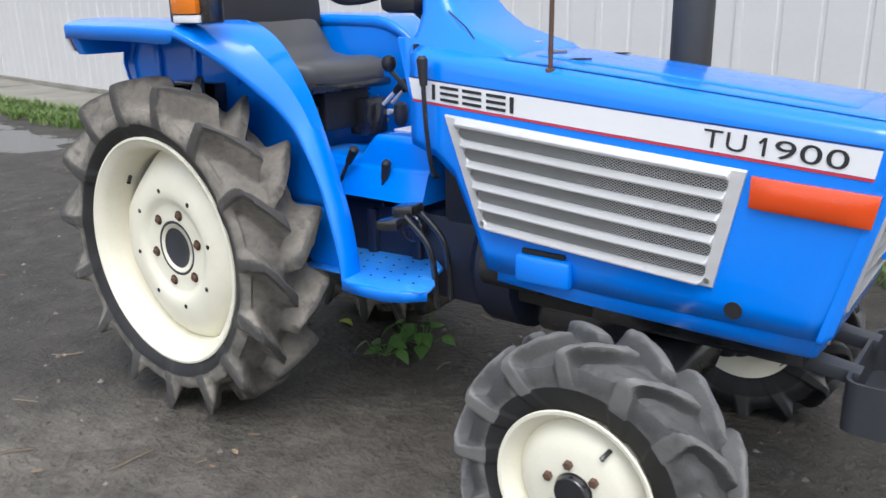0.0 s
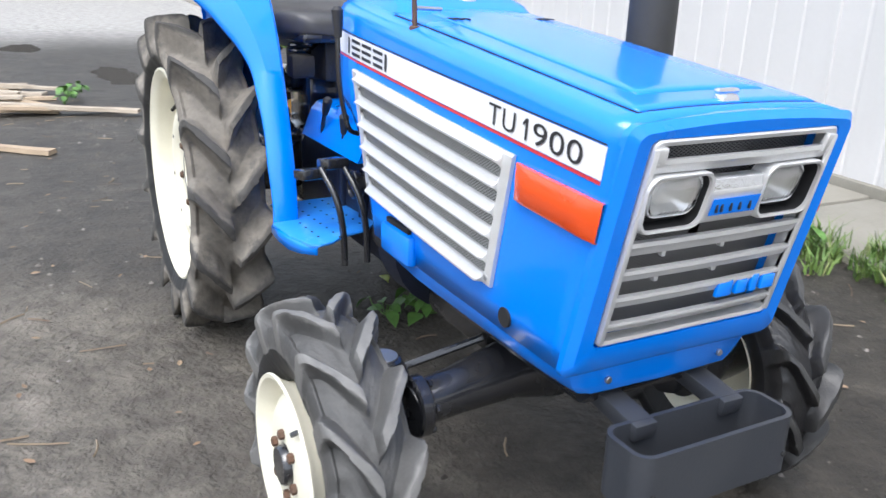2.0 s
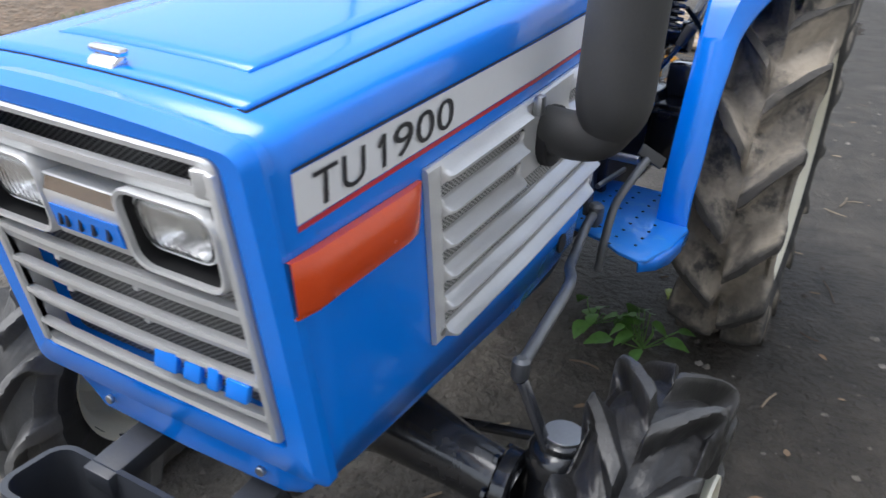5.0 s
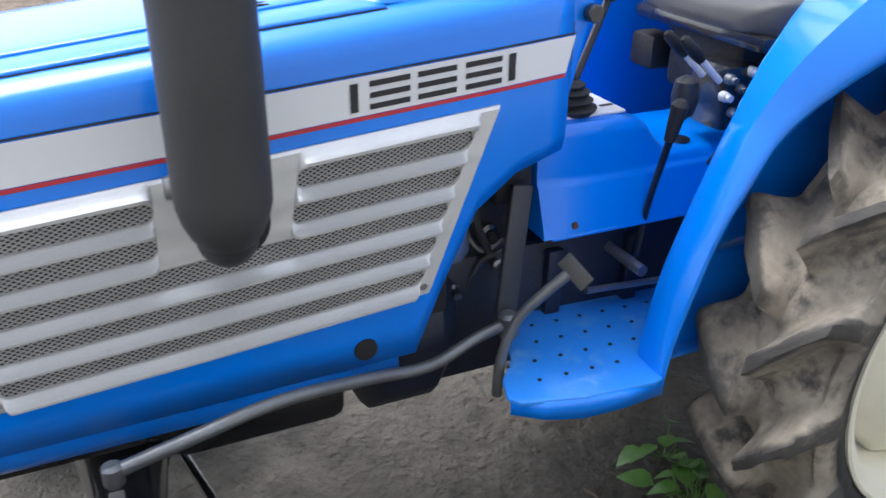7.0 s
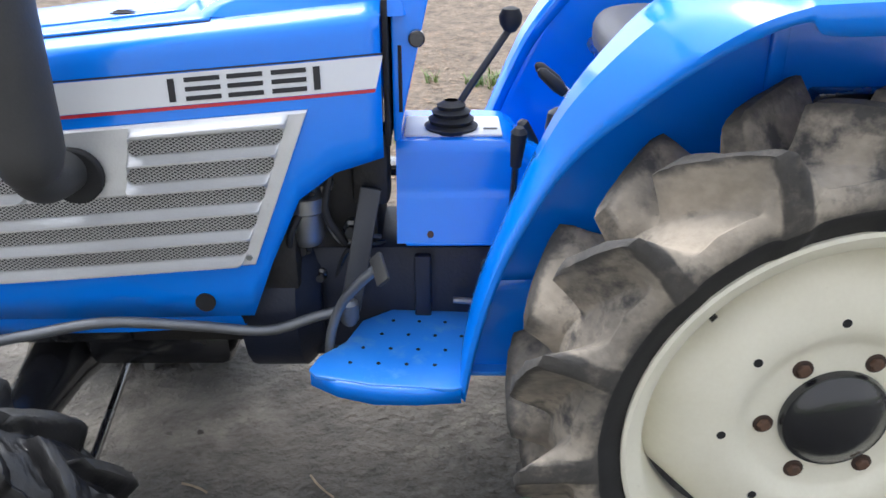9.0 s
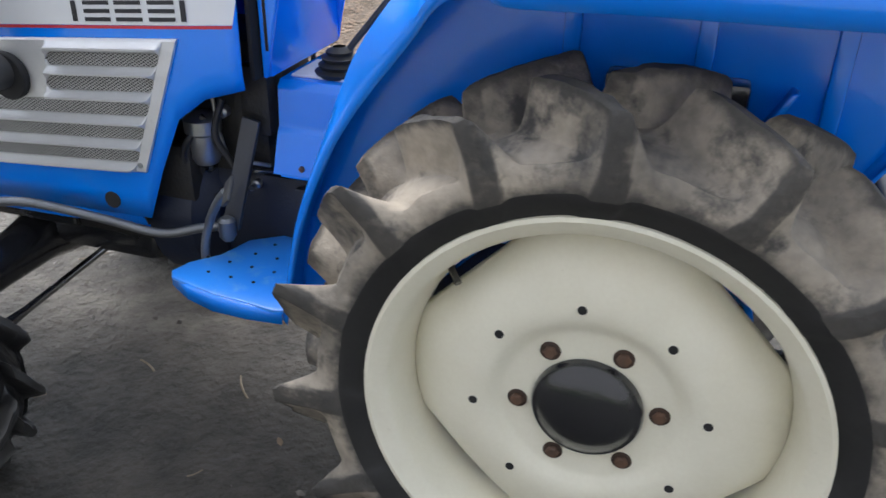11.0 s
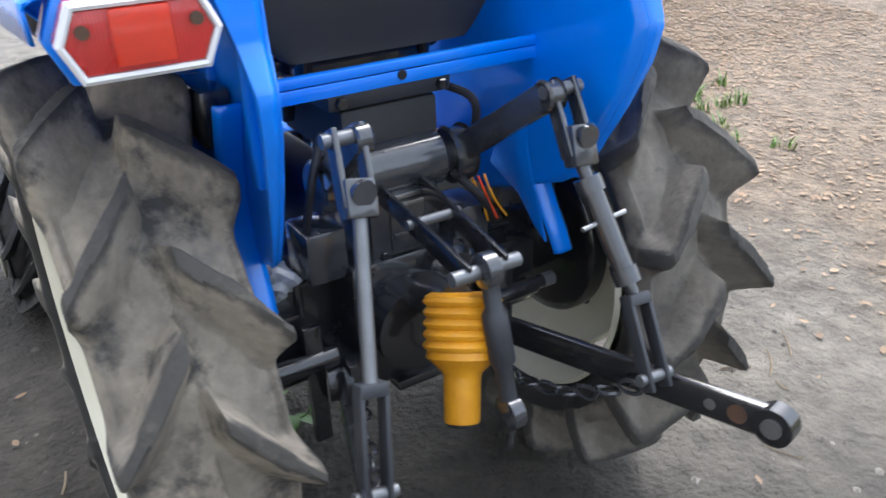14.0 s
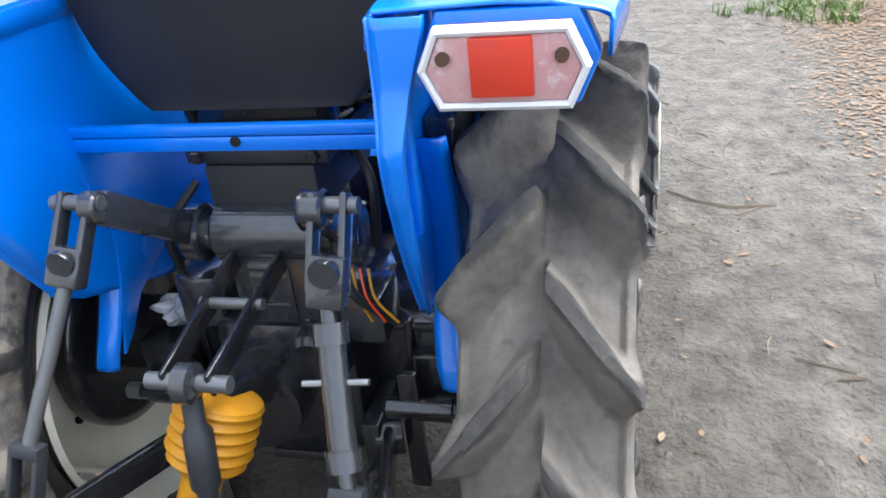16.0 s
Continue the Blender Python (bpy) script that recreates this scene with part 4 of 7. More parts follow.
tube(bm, rim_pts, 0.013, 10)
sw = part("steering_wheel", bm, VINYL, tractor, "black plastic steering wheel")
for a in (90, 210, 330):
    part("spoke", rod([c + Vector((-0.02, 0, -0.03)), c + Vector((0.18 * math.cos(radians(a)) * math.cos(tilt), 0.18 * math.sin(radians(a)), -0.18 * math.cos(radians(a)) * math.sin(tilt)))], 0.009, 8), VINYL, sw)
part("wheel_hub", disc((0.44, 0, 1.165), 0.04, 0.03, "z", 20), VINYL, sw)
part("steering_column", rod([(0.60, 0, 1.06), (0.45, 0, 1.18)], 0.024, 14), VINYL, sw)
part("instrument_pod", block((0.50, -0.11, 1.085), (0.62, 0.13, 1.14), 0.02), VINYL, tractor, "black instrument pod")

# exhaust stack on the tractor's left
EX = (1.170, 0.318)
bm = turned([(0.030, 0.785), (0.038, 0.795), (0.046, 0.812), (0.0505, 0.830), (0.0515, 0.85), (0.0515, 1.35), (0.047, 1.375), (0.025, 1.39), (0.022, 1.40), (0.022, 1.52), (0.020, 1.52)], (EX[0], EX[1], 0), 32, "z")
stack = part("exhaust_silencer", bm, STACK, tractor, "matt black upright exhaust silencer")
bm = bmesh.new()
tube(bm, arc([(EX[0], EX[1], 0.825), (EX[0], EX[1] - 0.002, 0.796), (EX[0] - 0.004, EX[1] - 0.032, 0.777), (EX[0] - 0.012, 0.215, 0.774)], 5), [0.034] * 16, 20)
part("elbow", bm, STACK, stack)


# wheels
SCALE = material("dark_rust_scale", 0.85, 0, (0.035, 0.022, 0.016), (0.07, 0.04, 0.025), 80, 0.8, 300, 0.4, 0.001)


def tyre_bm(R, base, y0, y1, rim, c, lugs, lug_w, reach, phase, fillet=0.05, hollow=1.9, n=504):
    """A tyre moulded in one: a carcass whose skin rises into broad slanting lugs with soft feet, which meet in an arrow along the middle.
    Faces carry 0 for the tread, 1 for the sidewall; 'bare' says where the rubber rubs clean."""
    bm = bmesh.new()
    mid, half = (y0 + y1) / 2, (y1 - y0) / 2

    def up(k):
        return lerp(rim, base, k)
    skin = [(rim - 0.012, 0.62), (rim + 0.004, 0.76), (up(0.35), 0.90), (up(0.62), 0.93), (up(0.85), 0.86), (base - 0.018, 0.77), (base - 0.009, 0.62), (base - 0.002, 0.40), (base + 0.002, 0.20), (base + 0.003, 0.0)]
    crest = [(rim - 0.012, 0.62), (rim + 0.004, 0.76), (up(0.37), 0.915), (up(0.66), 0.985), (up(1.0), 1.02), (R - 0.014, 1.02), (R - 0.003, 0.90), (R, 0.55), (R, 0.25), (R, 0.0)]
    skin, crest = arc([(r, f, 0) for r, f in skin], 3), arc([(r, f, 0) for r, f in crest], 3)
    m = len(skin)
    # the whole section, from one bead to the other
    section = [(skin[k], crest[k], -1, k) for k in range(m)] + [(skin[k], crest[k], 1, k) for k in range(m - 2, -1, -1)]
    bent = [[random.uniform(-0.012, 0.012) for k in range(lugs)] for s in (0, 1)]
    worn = [[random.uniform(0.0, 0.010) for k in range(lugs)] for s in (0, 1)]

    def lug(a, f, deep):
        """How far the skin is raised at angle a and share f of the half-width, with the wear of that lug."""
        best, loss = 0.0, 0.0
        for s in (-1, 1):
            g = f * s
            if g < -0.06:
                continue
            inner = min(1.0, max(0.0, (g + 0.02) / 0.12))
            inner = inner * inner * (3 - 2 * inner)
            shift = (a + reach * max(-0.1, g)) / (2 * math.pi) * lugs - (0.5 if s > 0 else 0.0) - phase
            i = round(shift)
            d = abs(shift - i + 0.035 * noise.noise((i * 5.1, g * 2.5, s * 3.0)) - bent[(s + 1) // 2][i % lugs]) * 2 * math.pi / lugs * R * 0.86
            w = lug_w * 0.24 * (1.0 + 0.5 * noise.noise((i * 3.7, g * 3, s))) * (1.0 - 0.35 * min(1.0, max(0.0, (g - 0.6) / 0.3)) + 0.9 * deep)
            if d < w:
                p = 1.0
            else:
                t = (d - w) / fillet
                p = (1 - t) ** hollow if t < 1 else 0.0
            if p * inner > best:
                best, loss = p * inner, worn[(s + 1) // 2][i % lugs] * max(0.0, g)
        return best, loss
    bare = bm.verts.layers.float.new("bare")
    rings, tops = [], []
    for q in range(n):
        ring, top = [], []
        for (r0, f0, _), (r1, f1, _), s, k in section:
            a = 2 * math.pi * q / n - reach * f1
            p, loss = lug(a, s * f1, max(0.0, (17 - k) / 12))
            chip = 0.0045 * noise.noise((a * 7, s * f1 * 2.5, R * 7)) * (1 - 0.6 * p) + 0.0020 * noise.noise((a * 15, s * f1 * 5, R * 3)) + 0.0012 * noise.noise((a * 31, s * f1 * 13, R))
            r = lerp(r0, r1 - loss * p, p) + (chip if k > 8 else 0)
            y = mid + s * half * lerp(f0, f1, p)
            ring.append(bm.verts.new((c[0] - r * math.cos(a), c[1] + y, c[2] + r * math.sin(a))))
            ring[-1][bare] = max(min(1.0, max(0.0, (p - 0.72) / 0.25)), min(1.0, max(0.0, (p - 0.62) / 0.25)) * (1.0 if k < 15 else max(0.0, 1 - (k - 15) / 4)), 0.75 if k < 7 else max(0.0, 0.75 - (k - 7) * 0.25))
            top.append(p)
        rings.append(ring)
        tops.append(top)
    for q in range(n):
        p, w = rings[q], rings[(q + 1) % n]
        for k in range(len(section) - 1):
            f = bm.faces.new((p[k], p[k + 1], w[k + 1], w[k]))
            e = min(section[k][3], section[k + 1][3])
            f.material_index = 1 if e < 7 else 0
    return bm


HUB_Y = -0.0515


def rear_wheel(side, phase):
    c = (0, HUB_Y, AX_Z)
    bm = bmesh.new()
    lathe(bm, [(0.310, 0.370), (0.318, 0.378), (0.306, 0.392), (0.290, 0.415), (0.290, 0.46), (0.303, 0.490), (0.307, 0.524), (0.316, 0.532), (0.326, 0.538), (0.332, 0.544), (0.3315, 0.549), (0.325, 0.550), (0.316, 0.543), (0.303, 0.536), (0.297, 0.525), (0.292, 0.485), (0.283, 0.462), (0.283, 0.415), (0.30, 0.392), (0.31, 0.370)], c, 72)
    wheel = part("rear_wheel", mirrored(bm, side), CREAM, tractor, "cream-painted steel rear wheel rim")
    n = 96
    rows = []
    for r, y in ((0.060, 0.486), (0.09, 0.487), (0.126, 0.487), (0.136, 0.490), (0.147, 0.497), (0.158, 0.501), (0.175, 0.5015), (0.20, 0.499), (0.235, 0.488), (0.262, 0.470), (0.278, 0.455), (0.284, 0.446)):
        row = []
        for i in range(n):
            a = 2 * math.pi * i / n
            k = a % (math.pi / 2) - math.pi / 4
            lim = min(0.284, 0.256 / math.cos(k))
            rr = r * lerp(1.0, lim / 0.284, (r / 0.284) ** 4)
            row.append((c[0] + rr * math.cos(a), c[1] + y, c[2] + rr * math.sin(a)))
        rows.append(row + row[:1])
    bm = grid_sheet(rows)
    bmesh.ops.remove_doubles(bm, verts=bm.verts, dist=1e-5)
    thicken(part("wheel_disc", mirrored(bm, side), CREAM, wheel), 0.008, 0)
    part("tyre", mirrored(tyre_bm(0.492, 0.418, 0.350, 0.570, 0.328, c, 15, 0.052, 0.27, -0.15 if side > 0 else 0.40, 0.037, 1.8), side), [DUSTY if side > 0 else DUSTY_DARK, SIDEWALL], wheel, "worn high-lug tractor tyre, dusty with dried mud")
    if side > 0:
        part("hub_cap", mirrored(turned([(0.083, 0.480), (0.083, 0.496), (0.080, 0.502), (0.074, 0.503), (0.070, 0.507), (0.045, 0.515), (0.015, 0.519), (0.002, 0.519)], c, 44), side), BLACK, wheel, "black domed hub cap")
    else:
        part("hub_cap", mirrored(turned([(0.083, 0.480), (0.083, 0.490), (0.079, 0.492), (0.074, 0.491), (0.070, 0.488), (0.030, 0.487), (0.002, 0.487)], c, 44), side), GREY_BOX, wheel, "grey recessed hub plate")
    part("hub_drum", mirrored(turned([(0.07, 0.425), (0.150, 0.430), (0.170, 0.436), (0.176, 0.444), (0.176, 0.470), (0.12, 0.476)], c, 44), side), BLACK, wheel)
    for k in range(6):
        a = phase + k * math.pi / 3
        p = (0.105 * math.cos(a), HUB_Y, AX_Z + 0.105 * math.sin(a))
        bm = turned([(0.0155, 0.484), (0.0155, 0.4925), (0.0125, 0.4935), (0.011, 0.4935)], p, 16)
        nut = part("wheel_nut_seat", mirrored(bm, side), SCALE, wheel)
        part("wheel_nut", mirrored(turned([(0.0105, 0.4890), (0.0105, 0.498), (0.008, 0.500)], p, 6), side), RUST, wheel, smooth=False)
    for k in range(8):
        a = radians(38.0 if side > 0 else 11.5) + k * math.pi / 4
        p = (0.172 * math.cos(a), HUB_Y, AX_Z + 0.172 * math.sin(a))
        part("disc_hole", mirrored(turned([(0.0070, 0.490), (0.0070, 0.5060), (0.006, 0.5062)], p, 12), side), DARK, wheel)
    a = radians(40 if side > 0 else 140)
    k = 0.983 if side > 0 else 0.968
    wheel.scale, wheel.location = (k, 1, k), (0, 0, AX_Z * (1 - k))
    pv = Vector((0.287 * math.cos(a), side * 0.424, AX_Z + 0.287 * math.sin(a)))
    part("valve", rod([pv, pv + Vector((-0.022 * math.cos(a), side * 0.018, -0.022 * math.sin(a)))], 0.006, 8), BLACK, wheel)
    return wheel


rear_wheel(1, -0.10)
rear_wheel(-1, 0.25)


def front_wheel(side, phase):
    c = (FX, 0.022, FZ)
    bm = bmesh.new()
    lathe(bm, [(r, w - 0.042) for r, w in ((0.154, 0.44), (0.144, 0.47), (0.142, 0.55), (0.154, 0.572), (0.162, 0.577), (0.1645, 0.581), (0.163, 0.585), (0.156, 0.584), (0.148, 0.574), (0.138, 0.558), (0.132, 0.545), (0.120, 0.560), (0.105, 0.570), (0.085, 0.576), (0.040, 0.576), (0.036, 0.570), (0.10, 0.56), (0.127, 0.53), (0.131, 0.47), (0.154, 0.44))], c, 56)
    wheel = part("front_wheel", mirrored(bm, side), CREAM, tractor, "cream-painted steel front wheel")
    part("tyre", mirrored(tyre_bm(0.290, 0.258, 0.380, 0.536, 0.161, c, 13, 0.052, 0.40, 0.35, 0.014, 1.3, 416), side), [BLACK_TREAD, SIDEWALL] if side > 0 else [FRONT_RUBBER, SIDEWALL], wheel, "lugged front tyre, still black and shiny" if side > 0 else "lugged front tyre, greyed by dust")
    part("hub_cap", mirrored(turned([(0.036, 0.523), (0.036, 0.544), (0.033, 0.548), (0.02, 0.549)], c, 28), side), BLACK, wheel)
    for k in range(6):
        a = phase + k * math.pi / 3
        p = (FX + 0.0558 * math.cos(a), 0.022, FZ + 0.0558 * math.sin(a))
        part("wheel_nut", mirrored(turned([(0.0095, 0.531), (0.0095, 0.542), (0.0075, 0.544)], p, 6), side), RUST, wheel, smooth=False)
    a = radians(58)
    pv = Vector((FX + 0.120 * math.cos(a), side * 0.542, FZ + 0.120 * math.sin(a)))
    part("valve", rod([pv, pv + Vector((-0.012 * math.cos(a), side * 0.022, -0.012 * math.sin(a)))], 0.005, 8), BLACK, wheel)
    return wheel


front_wheel(1, 0.3)
front_wheel(-1, 1.769)

# front axle
axle = part("front_axle", rod([(FX, -0.315, 0.300), (FX - 0.005, -0.22, 0.312), (FX - 0.01, -0.10, 0.330), (FX - 0.01, 0.0, 0.340), (FX - 0.01, 0.10, 0.330), (FX - 0.005, 0.22, 0.312), (FX, 0.315, 0.300)], [0.044, 0.047, 0.06, 0.085, 0.06, 0.047, 0.044], 20), BLACK, tractor, "glossy black front drive axle")
for s in (1, -1):
    part("flange", mirrored(turned([(0.056, 0.288), (0.060, 0.292), (0.060, 0.312), (0.056, 0.316)], (FX, 0, 0.300), 20), s), BLACK, axle)
    for k in range(6):
        a = radians(60 * k + 15)
        bolt(axle, (FX + 0.05 * math.cos(a), s * 0.286, 0.300 + 0.05 * math.sin(a)), "y", 0.008, -0.008 * s)
    hub = part("knuckle", turned([(0.034, 0.180), (0.044, 0.195), (0.045, 0.27), (0.042, 0.29), (0.042, 0.345), (0.050, 0.352), (0.050, 0.372), (0.044, 0.384), (0.036, 0.388), (0.036, 0.398), (0.030, 0.402)], (FX - 0.025, s * 0.362, 0), 24, "z"), BLACK, axle, "black steering knuckle housing with a round cap")
    part("knuckle_cap", disc((FX - 0.025, s * 0.362, 0.402), 0.029, 0.004, "z", 24), STEEL, axle, "worn bright cap")
    part("hub_housing", mirrored(turned([(0.07, 0.36), (0.072, 0.38), (0.072, 0.42), (0.06, 0.45), (0.05, 0.54)], (FX, 0, FZ), 28), s), BLACK, axle)
part("steering_arm", bar((FX, 0.350, 0.385), (1.332, 0.300, 0.478), 0.018, 0.012), IRON, axle)

# front weight tray
path = rounded(0.165, 0.165, -0.052, 0.052, 0.030, 6)
lp = [[(1.748 + v, u, z) for u, v in path] for z in (0.308, 0.412)]
inn = rounded(0.157, 0.157, -0.044, 0.044, 0.024, 6)
lpi = [[(1.748 + v, u, z) for u, v in inn] for z in (0.412, 0.316)]
bm = loops_bm([lp[0], lp[1], lpi[0], lpi[1]])
bm.faces.new([v for v in bm.verts if abs(v.co.z - 0.308) < 1e-5][:len(path)])
bm.faces.new([v for v in bm.verts if abs(v.co.z - 0.316) < 1e-5][:len(path)])
tray = part("weight_tray", bm, GREY_BOX, tractor, "dark grey open-topped steel weight tray")
for y in (-0.085, 0.105):
    part("tray_arm", bar((1.50, y, 0.425), (1.715, y, 0.395), 0.045, 0.030), GREY_BOX, tray)
for y in (-0.14, 0.14):
    bolt(tray, (1.700, y, 0.372), "x", 0.007, -0.005, BLACK)
    bolt(tray, (1.801, y, 0.345), "x", 0.005, 0.003, DARK)

# engine and gearbox, seen through the gaps
eng = part("engine", block((0.93, -0.135, 0.40), (1.60, 0.135, 0.86), 0.02), GREASE, tractor, "dark greasy engine block under the bonnet")
part("oil_pan", block((0.98, -0.11, 0.33), (1.26, 0.11, 0.42), 0.025), BLACK, eng)
part("front_frame", block((1.15, -0.145, 0.405), (1.62, 0.145, 0.455), 0.012), BLACK, eng)
part("filter_bowl", turned([(0.022, 0.60), (0.030, 0.615), (0.030, 0.66), (0.036, 0.665), (0.036, 0.69), (0.02, 0.70)], (0.815, 0.125, 0), 18, "z"), STEEL, eng, "dull metal filter bowl")
part("injection_pump", block((0.83, 0.09, 0.52), (0.93, 0.16, 0.64), 0.012), GREASE, eng)
part("starter", turned([(0.03, 0.86), (0.045, 0.87), (0.045, 1.03), (0.03, 1.04)], (0, -0.15, 0.49), 18, "x"), GREASE, eng)
for k, (a, b) in enumerate((((0.80, 0.14, 0.70), (0.84, 0.13, 0.56)), ((0.77, 0.12, 0.73), (0.75, 0.13, 0.60)), ((0.86, -0.14, 0.66), (0.90, -0.15, 0.48)))):
    part("hose", rod(arc([a, ((a[0] + b[0]) / 2 + 0.02, a[1] + 0.02 * (1 if a[1] > 0 else -1), (a[2] + b[2]) / 2), b], 6), 0.007, 8), VINYL, eng)
gear = part("gearbox", block((-0.10, -0.105, 0.345), (0.93, 0.105, 0.585), 0.03), NAVY, tractor, "dark navy-black gearbox casting")
part("bell_housing", turned([(0.13, 0.80), (0.17, 0.84), (0.17, 0.94), (0.13, 0.95)], (0, 0, 0.47), 24, "x"), NAVY, gear)
for x in (0.44, 0.60):
    part("casting_rib", block((x, 0.104, 0.40), (x + 0.03, 0.122, 0.57), 0.004), NAVY, gear)
    part("casting_rib", block((x, -0.122, 0.40), (x + 0.03, -0.104, 0.57), 0.004), NAVY, gear)
part("cross_shaft", rod([(0.50, 0.05, 0.548), (0.50, 0.20, 0.548)], 0.010, 10), STEEL, gear)
part("link_rod", rod([(0.36, 0.135, 0.475), (0.56, 0.135, 0.49)], 0.006, 8), STEEL, gear)

# blue gearbox cover between the footplates
def cover_half(w, top):
    return [(0.146, 0.607), (0.1441, 0.612), (0.1185, 0.677), (0.1165, 0.682), (0.1125, 0.686), (lerp(0.108, 0.110, w), lerp(0.690, 0.691, w)), (lerp(0.107, 0.1096, w), lerp(0.692, 0.697, w)), (lerp(0.102, 0.1048, w), lerp(0.698, top - 0.019, w)), (lerp(0.100, 0.104, w), lerp(0.700, top - 0.012, w)), (lerp(0.090, 0.093, w), lerp(0.705, top, w)), (0.03, lerp(0.7065, top + 0.001, w))]


rows = []
for x, w in ((0.658, 1.0), (0.60, 1.0), (0.50, 1.0), (0.47, 0.97), (0.45, 0.80), (0.43, 0.45), (0.41, 0.15), (0.39, 0.0), (0.30, 0.0), (0.22, 0.0)):
    half_sec = cover_half(w, 0.774)
    rows.append([(x, y, z) for y, z in half_sec] + [(x, -y, z) for y, z in reversed(half_sec)])
bm = grid_sheet(rows)
bm.verts.ensure_lookup_table()
bm.faces.new(bm.verts[:2 * len(half_sec)])
cover = part("gearbox_cover", bm, BLUE, tractor, "blue sheet-metal gearbox tunnel cover")
part("cover_plug", disc((0.345, 0.065, 0.7055), 0.018, 0.005, "z", 20), BLACK, cover)
for x in (0.36, 0.60):
    bolt(cover, (x, 0.139, 0.622), "y", 0.006, 0.006, RUST)
part("cover_lip", block((0.26, 0.135, 0.602), (0.643, 0.147, 0.609), 0.003), BLUE, cover)
part("shift_plate", block((0.475, -0.035, 0.774), (0.645, 0.075, 0.779), 0.002), WHITE, cover, "pale shift pattern plate")
part("shift_mark", block((0.482, 0.040, 0.7795), (0.506, 0.047, 0.7805), 0.0), INK, cover)
bm = bmesh.new()
lathe(bm, [(0.044, 0.776), (0.048, 0.784), (0.037, 0.789), (0.041, 0.796), (0.031, 0.802), (0.035, 0.809), (0.024, 0.814), (0.026, 0.820), (0.012, 0.828)], (0.563, 0.035, 0), 20, "z")
part("gaiter", bm, VINYL, cover, "black rubber gaiter")
lever = part("gear_lever", rod(arc([(0.563, 0.035, 0.79), (0.545, 0.025, 0.825), (0.50, -0.002, 0.885), (0.462, -0.025, 0.935)], 5), 0.0065, 10), GREY_BOX, tractor, "dark gear lever with a black knob")
part("lever_knob", turned([(0.010, 0.932), (0.019, 0.945), (0.021, 0.959), (0.015, 0.971), (0.004, 0.975)], (0.459, -0.027, 0), 18, "z"), VINYL, lever)


def control_lever(pts, grip, label):
    lv = part("control_lever", rod(arc(pts, 4), 0.006, 8), BLACK, tractor, label)
    a, b = Vector(pts[-2]), Vector(pts[-1])
    d = (b - a).normalized()
    part("grip", rod([b - d * grip, b - d * grip * 0.4, b, b + d * 0.008], [0.009, 0.012, 0.0135, 0.007], 12), VINYL, lv, "black plastic lever grip")
    return lv


control_lever([(0.462, 0.129, 0.535), (0.462, 0.145, 0.64), (0.460, 0.17, 0.75), (0.457, 0.180, 0.815)], 0.06, "thin black upright control lever")
control_lever([(0.36, 0.16, 0.70), (0.36, 0.20, 0.76), (0.34, 0.225, 0.815)], 0.045, "short black control lever by the seat")
control_lever([(0.735, -0.175, 0.70), (0.742, -0.205, 0.722), (0.742, -0.226, 0.83), (0.734, -0.226, 0.985)], 0.06, "long black throttle lever beside the bonnet")
control_lever([(0.500, -0.118, 0.585), (0.510, -0.126, 0.64), (0.530, -0.132, 0.706)], 0.048, "short black control lever")
control_lever([(0.352, -0.128, 0.615), (0.370, -0.134, 0.66), (0.420, -0.137, 0.733)], 0.048, "short black control lever")


# footplates
def footplate(side):
    outline = [(0.350, 0.088), (0.655, 0.088), (0.725, 0.145), (0.748, 0.215), (0.788, 0.262), (0.800, 0.300), (0.787, 0.318), (0.69, 0.337), (0.565, 0.343), (0.548, 0.338), (0.535, 0.296), (0.350, 0.288)]
    bm = bmesh.new()
    prism(bm, [(x, y) for x, y in outline], "z", 0.441, 0.449, 0.003)
    for v in bm.verts:
        v.co.z += (v.co.x - 0.55) * 0.04 - (v.co.y - 0.1) * 0.02
    plate = part("footplate", mirrored(bm, side), PLATE_BLUE, tractor, "blue steel footplate with drain holes, worn, its sky sheen put into the colour")
    lip = [[(x + 0.0, y + d, z + (x - 0.55) * 0.04 - 0.004) for x, y, z in ((0.550, 0.338, zz), (0.62, 0.341, zz - dip * 0.5), (0.69, 0.336, zz - dip), (0.75, 0.325, zz - dip * 0.5), (0.797, 0.301, zz))] for d, zz, dip in ((0.0, 0.446, 0), (0.005, 0.440, 0.002), (0.006, 0.422, 0.010))]
    thicken(part("plate_lip", mirrored(grid_sheet(lip), side), BLUE, plate), 0.004)
    for i in range(4):
        for j in range(9):
            x, y = 0.387 + 0.047 * j + (0.018 if i % 2 else 0), 0.145 + 0.045 * i
            if x < 0.775 and y + 0.8 * max(0, x - 0.73) < (0.31 if x > 0.56 else 0.27) and not (x > 0.70 and y < 0.2):
                part("drain_hole", disc((x, y * side, 0.4495 + (x - 0.55) * 0.04 - (y - 0.1) * 0.02), 0.0034, 0.0014, "z", 10), DARK, plate)
    part("plate_bracket", block((0.58, 0.10 * side if side > 0 else -0.30, 0.411), (0.61, 0.30 if side > 0 else -0.10, 0.440), 0.004), BLACK, plate)
    return plate


footplate(1)
footplate(-1)

# pedals
clutch = part("clutch_pedal", rod(arc([(0.775, 0.225, 0.40), (0.772, 0.228, 0.47), (0.750, 0.232, 0.535), (0.715, 0.25, 0.585), (0.688, 0.262, 0.615)], 5), 0.0085, 10), ZINC, tractor, "bent steel clutch pedal rod")
part("pedal_pad", bar((0.688, 0.245, 0.632), (0.672, 0.290, 0.606), 0.026, 0.008, 0.003, up=(0.6, 0, 0.6)), STACK, clutch)
